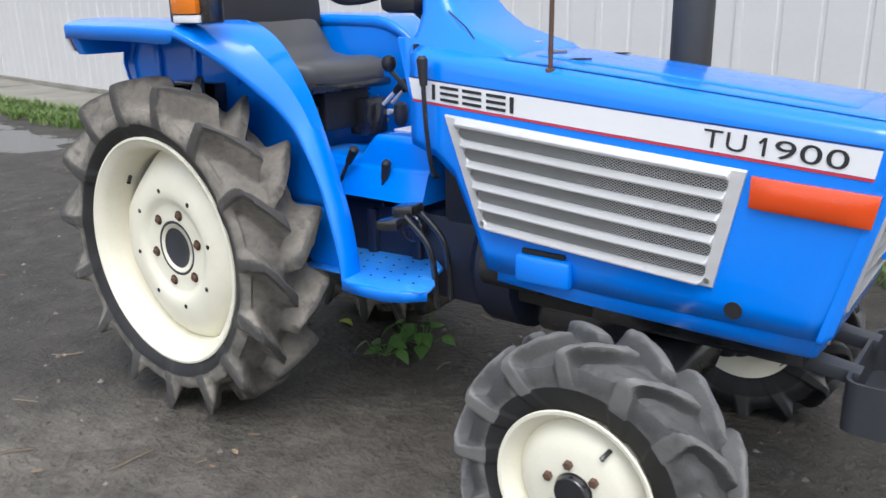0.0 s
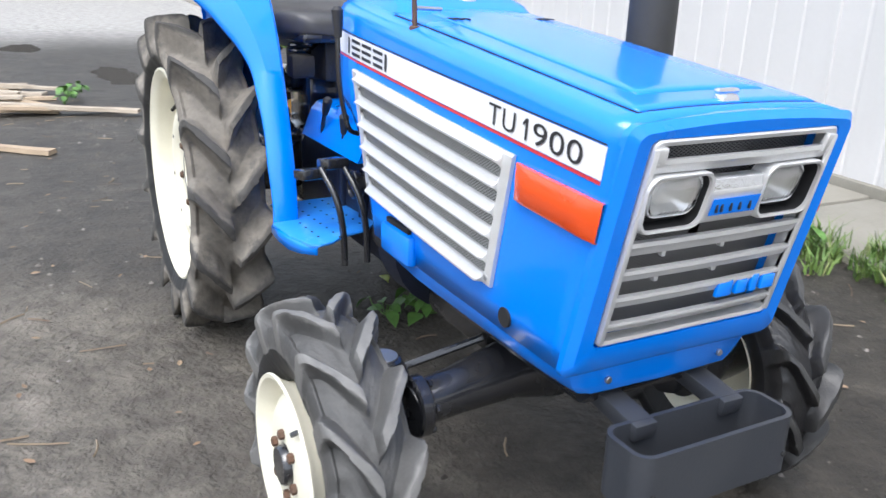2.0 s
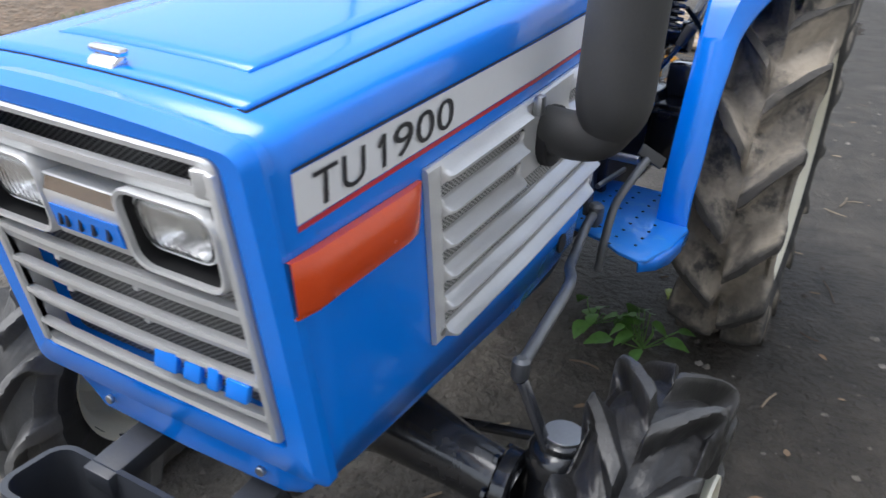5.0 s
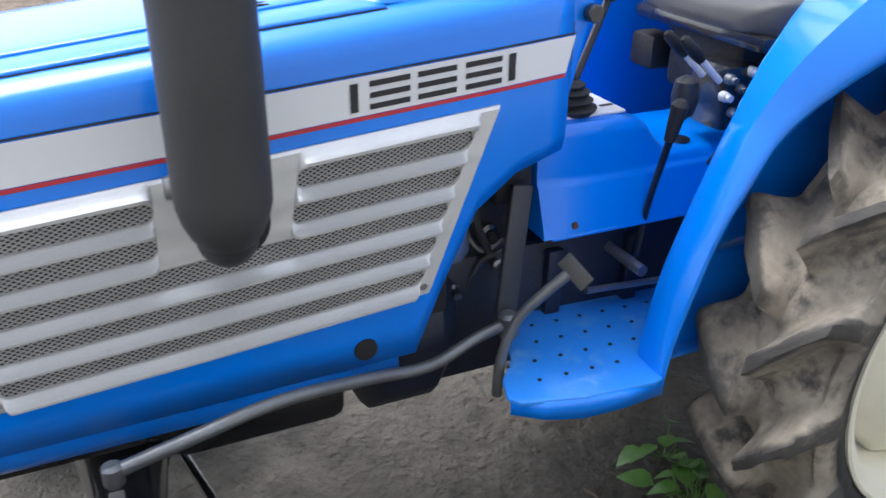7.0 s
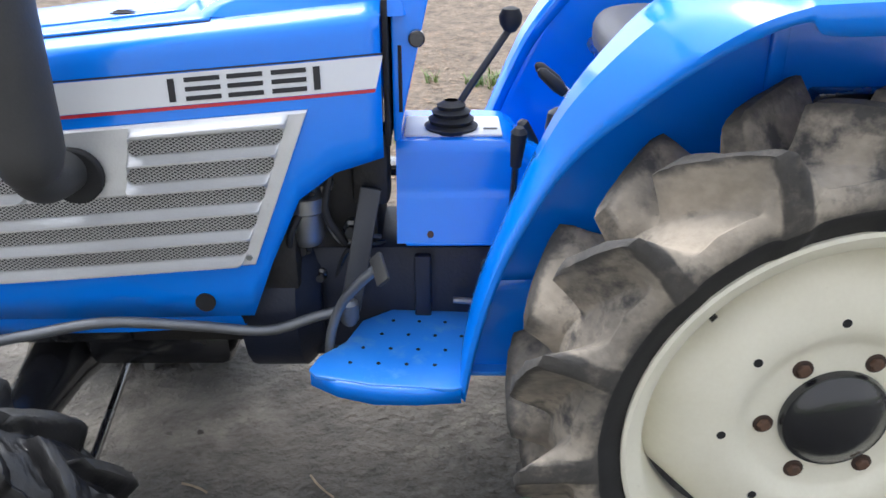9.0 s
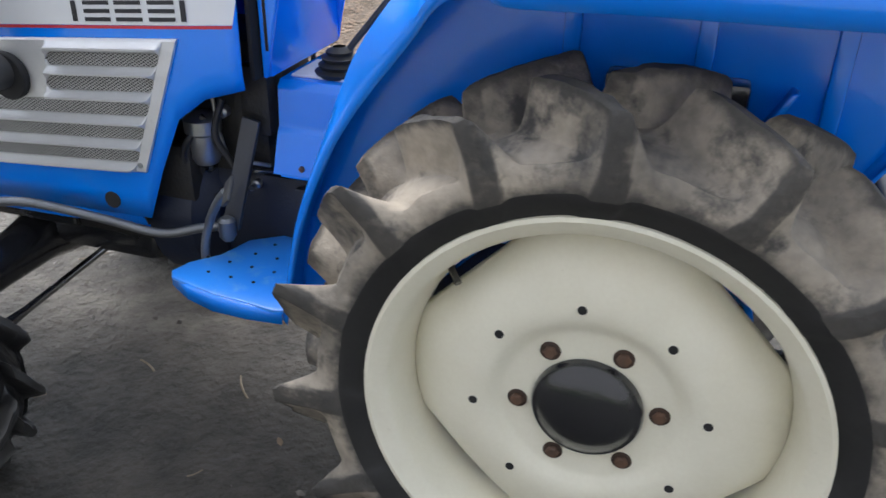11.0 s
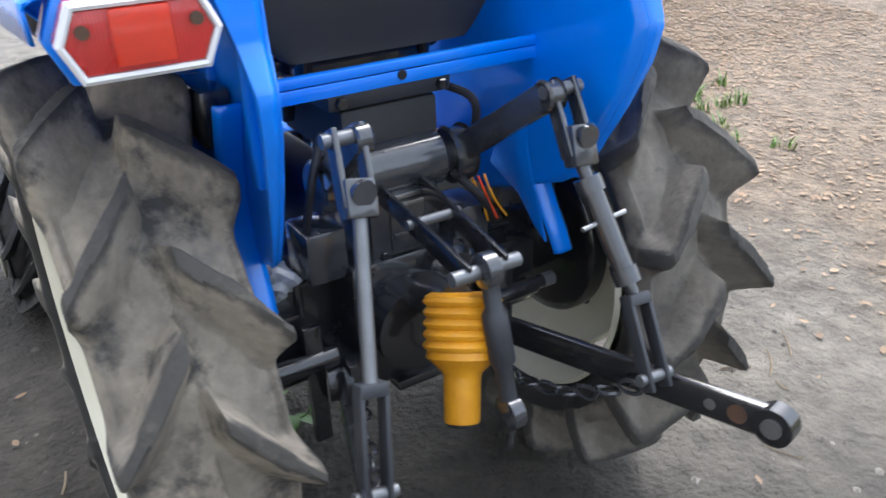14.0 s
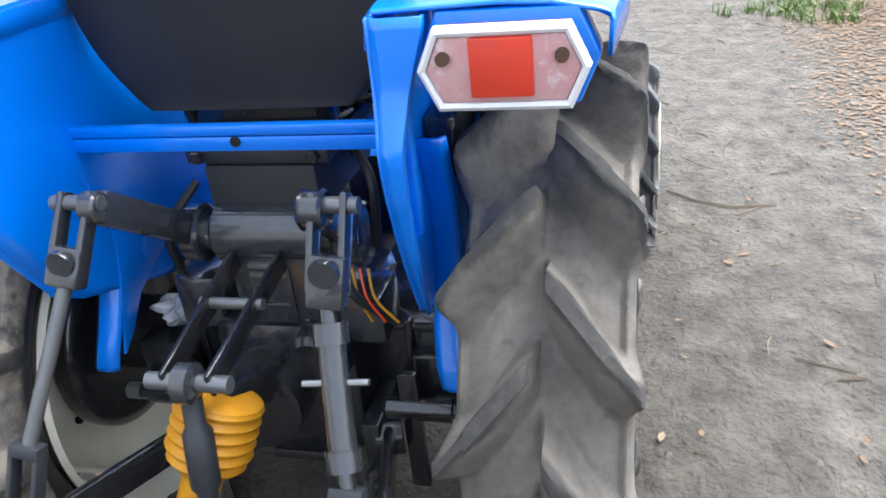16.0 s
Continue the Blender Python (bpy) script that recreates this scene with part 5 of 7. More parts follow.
for y, k in ((-0.192, 0.010), (-0.252, -0.012)):
    brk = part("brake_pedal", rod(arc([(0.760, y + 0.030, 0.38), (0.758, y + 0.028, 0.46), (0.745, y + 0.016, 0.545), (0.692, y - 0.004, 0.612)], 5), 0.0085, 10), BLACK, tractor, "black bent brake pedal")
    part("pedal_pad", bar((0.702, y - 0.022, 0.612 + k), (0.642, y - 0.030, 0.604 + k), 0.062, 0.026, 0.006), BLACK, brk)
part("brake_drum", disc((0.62, -0.125, 0.545), 0.035, -0.02, "y", 20), BLACK, gear)

# steering drag link on the left
pit = part("steering_drop_arm", bar((0.700, 0.135, 0.705), (0.742, 0.178, 0.495), 0.036, 0.012, up=(0, 1, 0)), GREY_BOX, tractor, "dark grey steel steering drop arm")
part("steering_box", block((0.670, 0.055, 0.665), (0.735, 0.120, 0.80), 0.012), GREASE, pit)
fire = part("clutch_housing", block((0.690, -0.10, 0.50), (0.94, 0.095, 0.84), 0.02), GREASE, tractor, "dark greasy clutch housing behind the engine")
for k, (x, y, z, r) in enumerate(((0.74, 0.10, 0.62, 0.016), (0.78, 0.10, 0.70, 0.012), (0.83, 0.10, 0.585, 0.018), (0.72, 0.10, 0.56, 0.010), (0.80, 0.10, 0.53, 0.012))):
    part("fitting", turned([(r, -0.01), (r, 0.012), (r * 0.6, 0.016), (r * 0.6, 0.03)], (x, y, z), 10, "y"), STEEL if k % 2 else IRON, fire)
part("pipe", rod(arc([(0.69, 0.10, 0.60), (0.72, 0.125, 0.612), (0.76, 0.12, 0.60), (0.79, 0.11, 0.66), (0.80, 0.11, 0.76)], 6), 0.004, 8), STEEL, fire)
part("pipe", rod(arc([(0.685, 0.09, 0.585), (0.72, 0.115, 0.59), (0.75, 0.11, 0.575), (0.775, 0.10, 0.52)], 6), 0.005, 8), IRON, fire)
dl = part("drag_link", rod(arc([(0.742, 0.192, 0.505), (0.80, 0.195, 0.492), (0.885, 0.208, 0.472), (1.0, 0.238, 0.500), (1.126, 0.281, 0.532), (1.25, 0.291, 0.515), (1.332, 0.295, 0.500)], 5), 0.0092, 12), ZINC, tractor, "long bent galvanised steering drag link")
for p, k in (((0.742, 0.192, 0.505), 1.0), ((1.332, 0.295, 0.500), 0.75)):
    part("ball_joint", turned([(0.010 * k, -0.030 * k), (0.017 * k, -0.02 * k), (0.017 * k, 0.012 * k), (0.010 * k, 0.018 * k)], p, 14, "z"), ZINC, dl)
part("tie_rod", rod([(1.172, 0.37, 0.290), (1.182, 0.30, 0.285), (1.255, -0.09, 0.254), (1.262, -0.20, 0.250)], [0.013, 0.009, 0.009, 0.013], 10), BLACK, tractor, "black tie rod behind the front axle")
part("brace_rod", rod([(1.28, -0.13, 0.385), (1.22, -0.36, 0.31)], 0.008, 8), BLACK, tractor, "thin black brace rod")

SCRAP = material("cloudy_plastic", 0.2, 0, (0.42, 0.44, 0.47), (0.20, 0.21, 0.23), 40, 0.8, 90, 0.3, 0.002, coat=0.5)


# rear fenders
def panel_y(x):
    """The inner panel's distance from the middle: it flares at both ends."""
    return interp(x, [-0.40, -0.30, -0.16, 0.05, 0.30, 0.55], [0.272, 0.257, 0.246, 0.248, 0.258, 0.272])


def fender(side):
    top = [(0.548, 0.305, 0.43), (0.543, 0.305, 0.5), (0.523, 0.305, 0.6), (0.491, 0.305, 0.69), (0.457, 0.308, 0.775), (0.433, 0.312, 0.83), (0.401, 0.324, 0.893), (0.356, 0.343, 0.955), (0.294, 0.367, 1.02), (0.226, 0.385, 1.058), (0.172, 0.385, 1.07), (0.144, 0.385, 1.072), (0, 0.385, 1.075), (-0.18, 0.385, 1.077), (-0.318, 0.385, 1.079), (-0.338, 0.385, 1.077)]
    edge = [(0.551, 0.333, 0.425), (0.538, 0.329, 0.495), (0.516, 0.332, 0.592), (0.484, 0.331, 0.685), (0.442, 0.335, 0.772), (0.41, 0.337, 0.822), (0.37, 0.353, 0.872), (0.329, 0.380, 0.918), (0.28, 0.418, 0.972), (0.225, 0.479, 1.03), (0.172, 0.491, 1.052), (0.144, 0.492, 1.056), (0, 0.495, 1.062), (-0.18, 0.495, 1.064), (-0.318, 0.487, 1.066), (-0.338, 0.484, 1.064)]
    lips = [0.006, 0.007, 0.008, 0.008, 0.008, 0.008, 0.008, 0.008, 0.008, 0.008, 0.008, 0.028, 0.030, 0.030, 0.030, 0.030]
    rows = []
    for (x, y, z), (xo, yo, zo), lip in zip(top, edge, lips):
        yi = panel_y(x)
        row = [(x - 0.010, yi, z - 0.034), (x - 0.003, yi + 0.001, z - 0.012), (x - 0.001, yi + 0.007, z - 0.003), (x, y, z)]
        row += [(lerp(x, xo, k), lerp(y, yo, k), lerp(z, zo, k) + 0.004 * k * (1 - k) * 4) for k in (0.5, 0.9)]
        row += [(xo, yo, zo - 0.002), (xo - 0.003, yo + 0.001, zo - 0.006), (xo - 0.005, yo - 0.001, zo - 0.006 - lip)]
        rows.append(row)
    cols = [arc([r[k] for r in rows], 5) for k in range(9)]
    f = thicken(part("fender", mirrored(grid_sheet([[tuple(c[i]) for c in cols] for i in range(len(cols[0]))]), side), BLUE, tractor, "bright blue sheet-metal rear fender"), 0.004, 1)
    tz, tx = [p[2] for p in top[:12]], [p[0] for p in top[:12]]
    foot = 0.692
    rz, rx = [0.52, 0.58, 0.685, 0.695, 0.73, 0.83, 0.90, 0.95, 1.0, 1.07], [0.16, 0.03, -0.250, -0.262, -0.282, -0.338, -0.370, -0.380, -0.356, -0.350]

    def sheet(zs, front, rear):
        rows = []
        for z in zs:
            a, b = rear(z), front(z)
            rows.append([(lerp(a, b, k / 24), panel_y(lerp(a, b, k / 24)), z) for k in range(25)])
        return mirrored(grid_sheet(rows), side)

    def front_x(z):
        return interp(z, tz, tx) - 0.006

    def rear_x(z):
        return interp(z, rz, rx)
    thicken(part("inner_panel", sheet([0.60 + 0.473 * k / 24 for k in range(25)], front_x, rear_x), BLUE, f), 0.004, 0)
    thicken(part("front_apron", sheet([0.425 + 0.1755 * k / 10 for k in range(11)], front_x, lambda z: interp(z, [0.40, 0.60], [0.40, 0.20])), BLUE, f), 0.004, 0)
    flange = []
    for k in range(31):
        z = lerp(foot, 1.074, k / 30)
        x, y = rear_x(z), panel_y(rear_x(z))
        wide = interp(z, [0.69, 0.75, 0.85, 0.95, 1.0, 1.066], [0.010, 0.014, 0.019, 0.024, 0.034, 0.054])
        flange.append([(x + 0.012, y - 0.002, z), (x, y + 0.002, z), (x - 0.006, y + 0.010, z), (x - 0.005, y + wide, z), (x + 0.002, y + wide + 0.002, z)])
    thicken(part("rear_flange", mirrored(grid_sheet(flange), side), BLUE, f), 0.003)
    for x in (-0.25, -0.08, 0.10):
        yy = panel_y(x)
        part("stiffener", mirrored(block((x - 0.012, yy + 0.001, 0.80 if x < 0.05 else 0.90), (x + 0.012, yy + 0.014, 1.06), 0.004), side), BLUE, f)
    bm = bmesh.new()
    prism(bm, [(-0.03, 0.655), (-0.08, 0.77), (-0.132, 0.765), (-0.155, 0.665), (-0.198, 0.555), (-0.165, 0.575), (-0.12, 0.62)], "y", 0.243, 0.249, 0.002)
    stay = part("fender_stay", mirrored(bm, side), BLUE, f, "bent blue fender stay")
    strap = arc([(-0.20, 0.249, 0.90), (-0.16, 0.245, 0.82), (-0.140, 0.243, 0.745), (-0.150, 0.243, 0.690), (-0.160, 0.243, 0.655), (-0.188, 0.245, 0.60), (-0.205, 0.249, 0.565), (-0.212, 0.255, 0.535)], 4)
    thicken(part("stay_strap", mirrored(grid_sheet([[(p[0] + 0.004, p[1], p[2]), (p[0] - 0.002, p[1] + 0.010, p[2]), (p[0] - 0.002, p[1] + 0.032, p[2]), (p[0] + 0.006, p[1] + 0.040, p[2])] for p in strap]), side), BLUE, stay), 0.004)
    part("wiring_box", mirrored(block((-0.145, 0.250, 0.825), (0.045, 0.292, 0.905), 0.006), side), BLACK, f, "black box under the fender")
    return f


fender(1)
fender(-1)


def tail_lamp(side):
    def hexa(g):
        return [(0.468 + g, 1.029), (0.452 + g * 0.6, 1.064 + g), (0.334 - g * 0.6, 1.064 + g), (0.318 - g, 1.029), (0.334 - g * 0.6, 0.994 - g), (0.452 + g * 0.6, 0.994 - g)]
    bm = bmesh.new()
    prism(bm, [(y * side, z) for y, z in hexa(0.010)], "x", -0.340, -0.300, 0.003)
    lamp = part("tail_lamp", bm, BLUE, tractor, "hexagonal red tail lamp in a blue housing")
    faded = side < 0
    bm = bmesh.new()
    prism(bm, [(y * side, z) for y, z in hexa(-0.001 if faded else 0.002)], "x", -0.364, -0.338, 0.003)
    part("lamp_body", bm, RED_LENS, lamp, "deep red lamp body")
    def ring(g, x):
        return [(x, y * side, z) for y, z in hexa(g)]
    part("lamp_rim", loops_bm([ring(0.003, -0.362), ring(0.003, -0.374), ring(-0.001, -0.378), ring(-0.0045, -0.376), ring(-0.005, -0.366)]), WHITE, lamp, "white lamp rim", smooth=False)
    bm = bmesh.new()
    prism(bm, [(y * side, z) for y, z in hexa(-0.005)], "x", -0.374, -0.362, 0.002)
    part("lens", bm, FADED_LENS if faded else RED_LENS, lamp, "sun-faded pink lens" if faded else "red lens")
    y0, y1 = (0.364, 0.421)
    part("centre_lens", block((-0.379, min(y0 * side, y1 * side), 1.004), (-0.372, max(y0 * side, y1 * side), 1.058), 0.002), BRIGHT_RED, lamp, "bright red reflector")
    for y in (0.340, 0.446):
        part("lens_screw", turned([(0.0065, -0.379), (0.0065, -0.373)], (0, y * side, 1.040), 12, "x"), RUST, lamp)
    return lamp


tail_lamp(1)
tail_lamp(-1)

# amber flasher on the right fender
fl = part("flasher", block((0.135, -0.475, 1.070), (0.290, -0.425, 1.20), 0.008), BLACK, tractor, "black flasher housing with an amber lens")
part("amber_lens", block((0.165, -0.490, 1.092), (0.262, -0.472, 1.19), 0.006), AMBER, fl, "amber lens")
part("flasher_foot", block((0.165, -0.486, 1.072), (0.262, -0.472, 1.090), 0.003), WHITE, fl)

# seat
def shell(stations, upright):
    """A bucket-shaped cushion: rounded cross-sections, a little hollow in the middle, along a curve of (x, z, half-width, thickness)."""
    st = arc([(x, 0, z) for x, z, w, t in stations], 4)
    wt = arc([(w, 0, t) for x, z, w, t in stations], 4)
    bm, rings = bmesh.new(), []
    for i, p in enumerate(st):
        w, t = wt[i][0], wt[i][2]
        ring = []
        for k in range(36):
            a = 2 * math.pi * k / 36
            u = math.copysign(abs(math.cos(a)) ** 0.55, math.cos(a))
            v = math.copysign(abs(math.sin(a)) ** 0.55, math.sin(a))
            d = t * 0.5 * (v - 1) + (0.016 * u * u * min(1.0, t / 0.06) if v > 0 else 0.0)
            ring.append(bm.verts.new((p[0] + (d if upright else 0.0), w * u, p[2] + (0.0 if upright else d))))
        rings.append(ring)
    for a, b in zip(rings, rings[1:]):
        for k in range(36):
            bm.faces.new((a[k], a[(k + 1) % 36], b[(k + 1) % 36], b[k]))
    bm.faces.new(rings[0])
    bm.faces.new(rings[-1])
    bmesh.ops.recalc_face_normals(bm, faces=bm.faces)
    return bm


bm = shell([(0.300, 0.910, 0.100, 0.014), (0.292, 0.932, 0.140, 0.040), (0.262, 0.949, 0.172, 0.068), (0.207, 0.955, 0.194, 0.084), (0.142, 0.952, 0.204, 0.084), (0.072, 0.955, 0.208, 0.082), (0.017, 0.972, 0.210, 0.080), (-0.010, 1.014, 0.210, 0.090), (-0.040, 1.060, 0.200, 0.080)], False)
seat = part("seat", bm, GREY_VINYL, tractor, "worn grey-black vinyl bucket seat")
bm = shell([(-0.095, 0.910, 0.146, 0.016), (-0.075, 0.928, 0.170, 0.036), (-0.052, 0.985, 0.212, 0.064), (-0.050, 1.060, 0.234, 0.072), (-0.062, 1.150, 0.238, 0.074), (-0.082, 1.250, 0.230, 0.070), (-0.102, 1.340, 0.205, 0.056), (-0.118, 1.385, 0.165, 0.020)], True)
part("backrest", bm, VINYL, seat, "black vinyl seat back")
part("seat_pan", block((0.0, -0.165, 0.872), (0.30, 0.170, 0.900), 0.012), BLACK, seat)
part("seat_hinge", block((-0.07, -0.10, 0.86), (-0.02, 0.12, 0.93), 0.01), BLACK, seat)
for y in (-0.09, 0.11):
    part("seat_stay", rod([(-0.075, y, 0.93), (-0.06, y, 0.87), (0.02, y, 0.86)], 0.012, 10), BLACK, seat)
    part("suspension_arm", bar((0.02, y, 0.80), (0.28, y * 1.1, 0.905), 0.02, 0.03), BLACK, seat)
part("suspension_box", block((0.10, -0.09, 0.76), (0.27, 0.10, 0.885), 0.015), GREASE, seat)
for k in range(2):
    bm = bmesh.new()
    tube(bm, [(0.20 + 0.012 * math.sin(a), 0.14 - 0.28 * k + 0.03 * math.cos(a), 0.78 + 0.015 * a / 6.28) for a in [j * 0.6 for j in range(60)] if 0.015 * a / 6.28 < 0.13], 0.005, 6)
    part("seat_spring", bm, IRON, seat)
valves = part("valve_block", block((0.245, 0.03, 0.735), (0.318, 0.125, 0.845), 0.010), BLACK, tractor, "black hydraulic valve block under the seat")
for x, z, mt in ((0.314, 0.826, ZINC), (0.320, 0.798, WHITE), (0.290, 0.808, ZINC), (0.300, 0.770, STEEL), (0.270, 0.835, WHITE), (0.280, 0.760, IRON)):
    part("hose_fitting", turned([(0.0085, 0.12), (0.0085, 0.132), (0.006, 0.134), (0.006, 0.142)], (x, 0, z), 10), mt, valves)
for y in (0.125, 0.085):
    hl = part("control_lever", rod([(0.335, y, 0.825), (0.383, y, 0.866)], 0.006, 8), WHITE, tractor, "short lever with a black grip under the seat")
    part("grip", rod([(0.380, y, 0.863), (0.392, y, 0.874), (0.418, y, 0.896), (0.424, y, 0.901)], [0.008, 0.011, 0.009, 0.004], 10), VINYL, hl)
kn = part("lowering_knob", turned([(0.008, 0.762), (0.018, 0.772), (0.023, 0.80), (0.019, 0.825), (0.008, 0.833)], (0.384, 0.105, 0), 16, "z"), GREY_BOX, tractor, "dull grey rubber lowering knob")
part("wiring_box", block((0.22, -0.19, 0.775), (0.28, -0.12, 0.84), 0.01), GREASE, seat)

# rear: cross bar, lift case, axle, hitch
cb = part("cross_bar", block((-0.160, -0.246, 0.890), (-0.144, 0.246, 0.905), 0.003), BLUE, tractor, "blue angle-iron bar between the fenders")
part("bar_flange", block((-0.1595, -0.2455, 0.869), (-0.154, 0.2455, 0.889), 0.002), BLUE, cb)
part("bar_hole", disc((-0.1602, 0.0, 0.883), 0.007, -0.002, "x", 12), DARK, cb)

case = part("lift_case", block((-0.150, -0.066, 0.58), (0.06, 0.066, 0.757), 0.016), IRON, tractor, "black hydraulic lift case")
part("case_top", block((-0.118, -0.084, 0.750), (0.12, 0.084, 0.832), 0.008), STACK, case)
part("case_lid", block((-0.122, -0.108, 0.834), (0.11, 0.104, 0.860), 0.006), GREY_BOX, case)
for y in (-0.088, 0.084):
    bolt(case, (-0.122, y, 0.847), "x", 0.010, -0.010, BLACK)
part("case_plate", block((-0.156, -0.032, 0.600), (-0.149, 0.032, 0.690), 0.003), IRON, case)
part("lift_shaft", rod([(-0.11, -0.112, 0.722), (-0.11, 0.112, 0.722)], 0.028, 20), IRON, case)
for y in (-0.045, 0.045):
    for z in (0.61, 0.745):
        bolt(case, (-0.150, y, z - 0.012), "x", 0.007, -0.006, BLACK)
part("shaft_housing", rod([(-0.112, -0.082, 0.728), (-0.112, -0.076, 0.728), (-0.112, 0.076, 0.728), (-0.112, 0.082, 0.728)], [0.040, 0.046, 0.046, 0.040], 32), IRON, case, "glossy black rounded lift shaft housing")
for z in (0.625, 0.676, 0.690):
    part("case_rib", block((-0.160, -0.028, z), (-0.150, 0.028, z + 0.008), 0.002), STEEL if z > 0.65 else IRON, case)
rear = part("rear_housing", block((-0.165, -0.115, 0.355), (0.10, 0.115, 0.60), 0.03), BLACK, tractor, "black rear transmission housing")
for s in (1, -1):
    hs = part("axle_housing", mirrored(block((-0.088, 0.100, 0.405), (0.088, 0.250, 0.575), 0.022, None, 3), s), BLACK, rear, "glossy black axle casting")
    part("housing_flange", mirrored(turned([(0.090, 0.245), (0.104, 0.249), (0.104, 0.268), (0.092, 0.274), (0.070, 0.285), (0.066, 0.43)], (0, 0, AX_Z), 32), s), BLACK, hs)
    part("casting_rib", mirrored(block((-0.094, 0.110, 0.548), (0.094, 0.245, 0.560), 0.004), s), BLACK, hs)
    part("casting_rib", mirrored(block((-0.098, 0.168, 0.415), (-0.080, 0.182, 0.570), 0.004), s), BLACK, hs)
    part("axle_bracket", mirrored(block((-0.13, 0.185, 0.40), (-0.07, 0.275, 0.53), 0.008), s), BLACK, rear)
    part("link_bracket", mirrored(block((-0.20, 0.115, 0.36), (-0.08, 0.145, 0.45), 0.006), s), BLACK, rear)
    part("stabiliser_pin", mirrored(rod([(-0.16, 0.15, 0.455), (-0.16, 0.25, 0.455), (-0.16, 0.252, 0.455), (-0.16, 0.27, 0.455)], [0.018, 0.018, 0.013, 0.013], 14), s), BLACK, rear)
    part("pin_end", mirrored(rod([(-0.16, 0.268, 0.455), (-0.16, 0.292, 0.455)], 0.0135, 14), s), ZINC, rear, "bare grey pin end")
    part("drop_plate", mirrored(block((-0.165, 0.17, 0.30), (-0.15, 0.20, 0.52), 0.004), s), BLACK, rear)
    for k in range(5):
        a = radians(72 * k)
        bolt(rear, (0.075 * math.cos(a), s * 0.283, AX_Z + 0.075 * math.sin(a)), "y", 0.009, -0.01 * s, BLACK)
part("pto_guard", turned([(0.06, -0.24), (0.075, -0.235), (0.075, -0.16), (0.06, -0.15)], (0, 0.03, 0.50), 24, "x"), BLACK, rear)
part("housing_boss", turned([(0.04, -0.20), (0.05, -0.19), (0.05, -0.15)], (0, -0.06, 0.55), 18, "x"), BLACK, rear)
part("remote_block", block((-0.15, -0.16, 0.56), (-0.06, -0.09, 0.64), 0.010), IRON, rear)
part("remote_block", block((-0.14, 0.10, 0.57), (-0.05, 0.17, 0.66), 0.010), IRON, rear)
part("drawbar_plate", block((-0.18, -0.05, 0.350), (-0.05, 0.05, 0.37), 0.005), BLACK, rear)
for k, (a, b, c2) in enumerate((((-0.13, -0.10, 0.70), (-0.17, -0.13, 0.66), (-0.14, -0.17, 0.60)), ((-0.10, 0.11, 0.80), (-0.14, 0.15, 0.74), (-0.12, 0.16, 0.66)), ((-0.05, -0.12, 0.83), (-0.11, -0.16, 0.80), (-0.10, -0.15, 0.70)))):
    part("hose", rod(arc([a, b, c2], 6), 0.007, 8), VINYL, rear)
for k, (col, dx) in enumerate(((YELLOW, 0.0), (ORANGE, 0.012), (YELLOW, 0.024))):
    part("wire", rod(arc([(-0.150, -0.125 - dx, 0.690), (-0.165, -0.135 - dx, 0.650), (-0.162, -0.148 - dx * 1.6, 0.610)], 5), 0.0021, 6), col, rear, "loose coloured wire end")


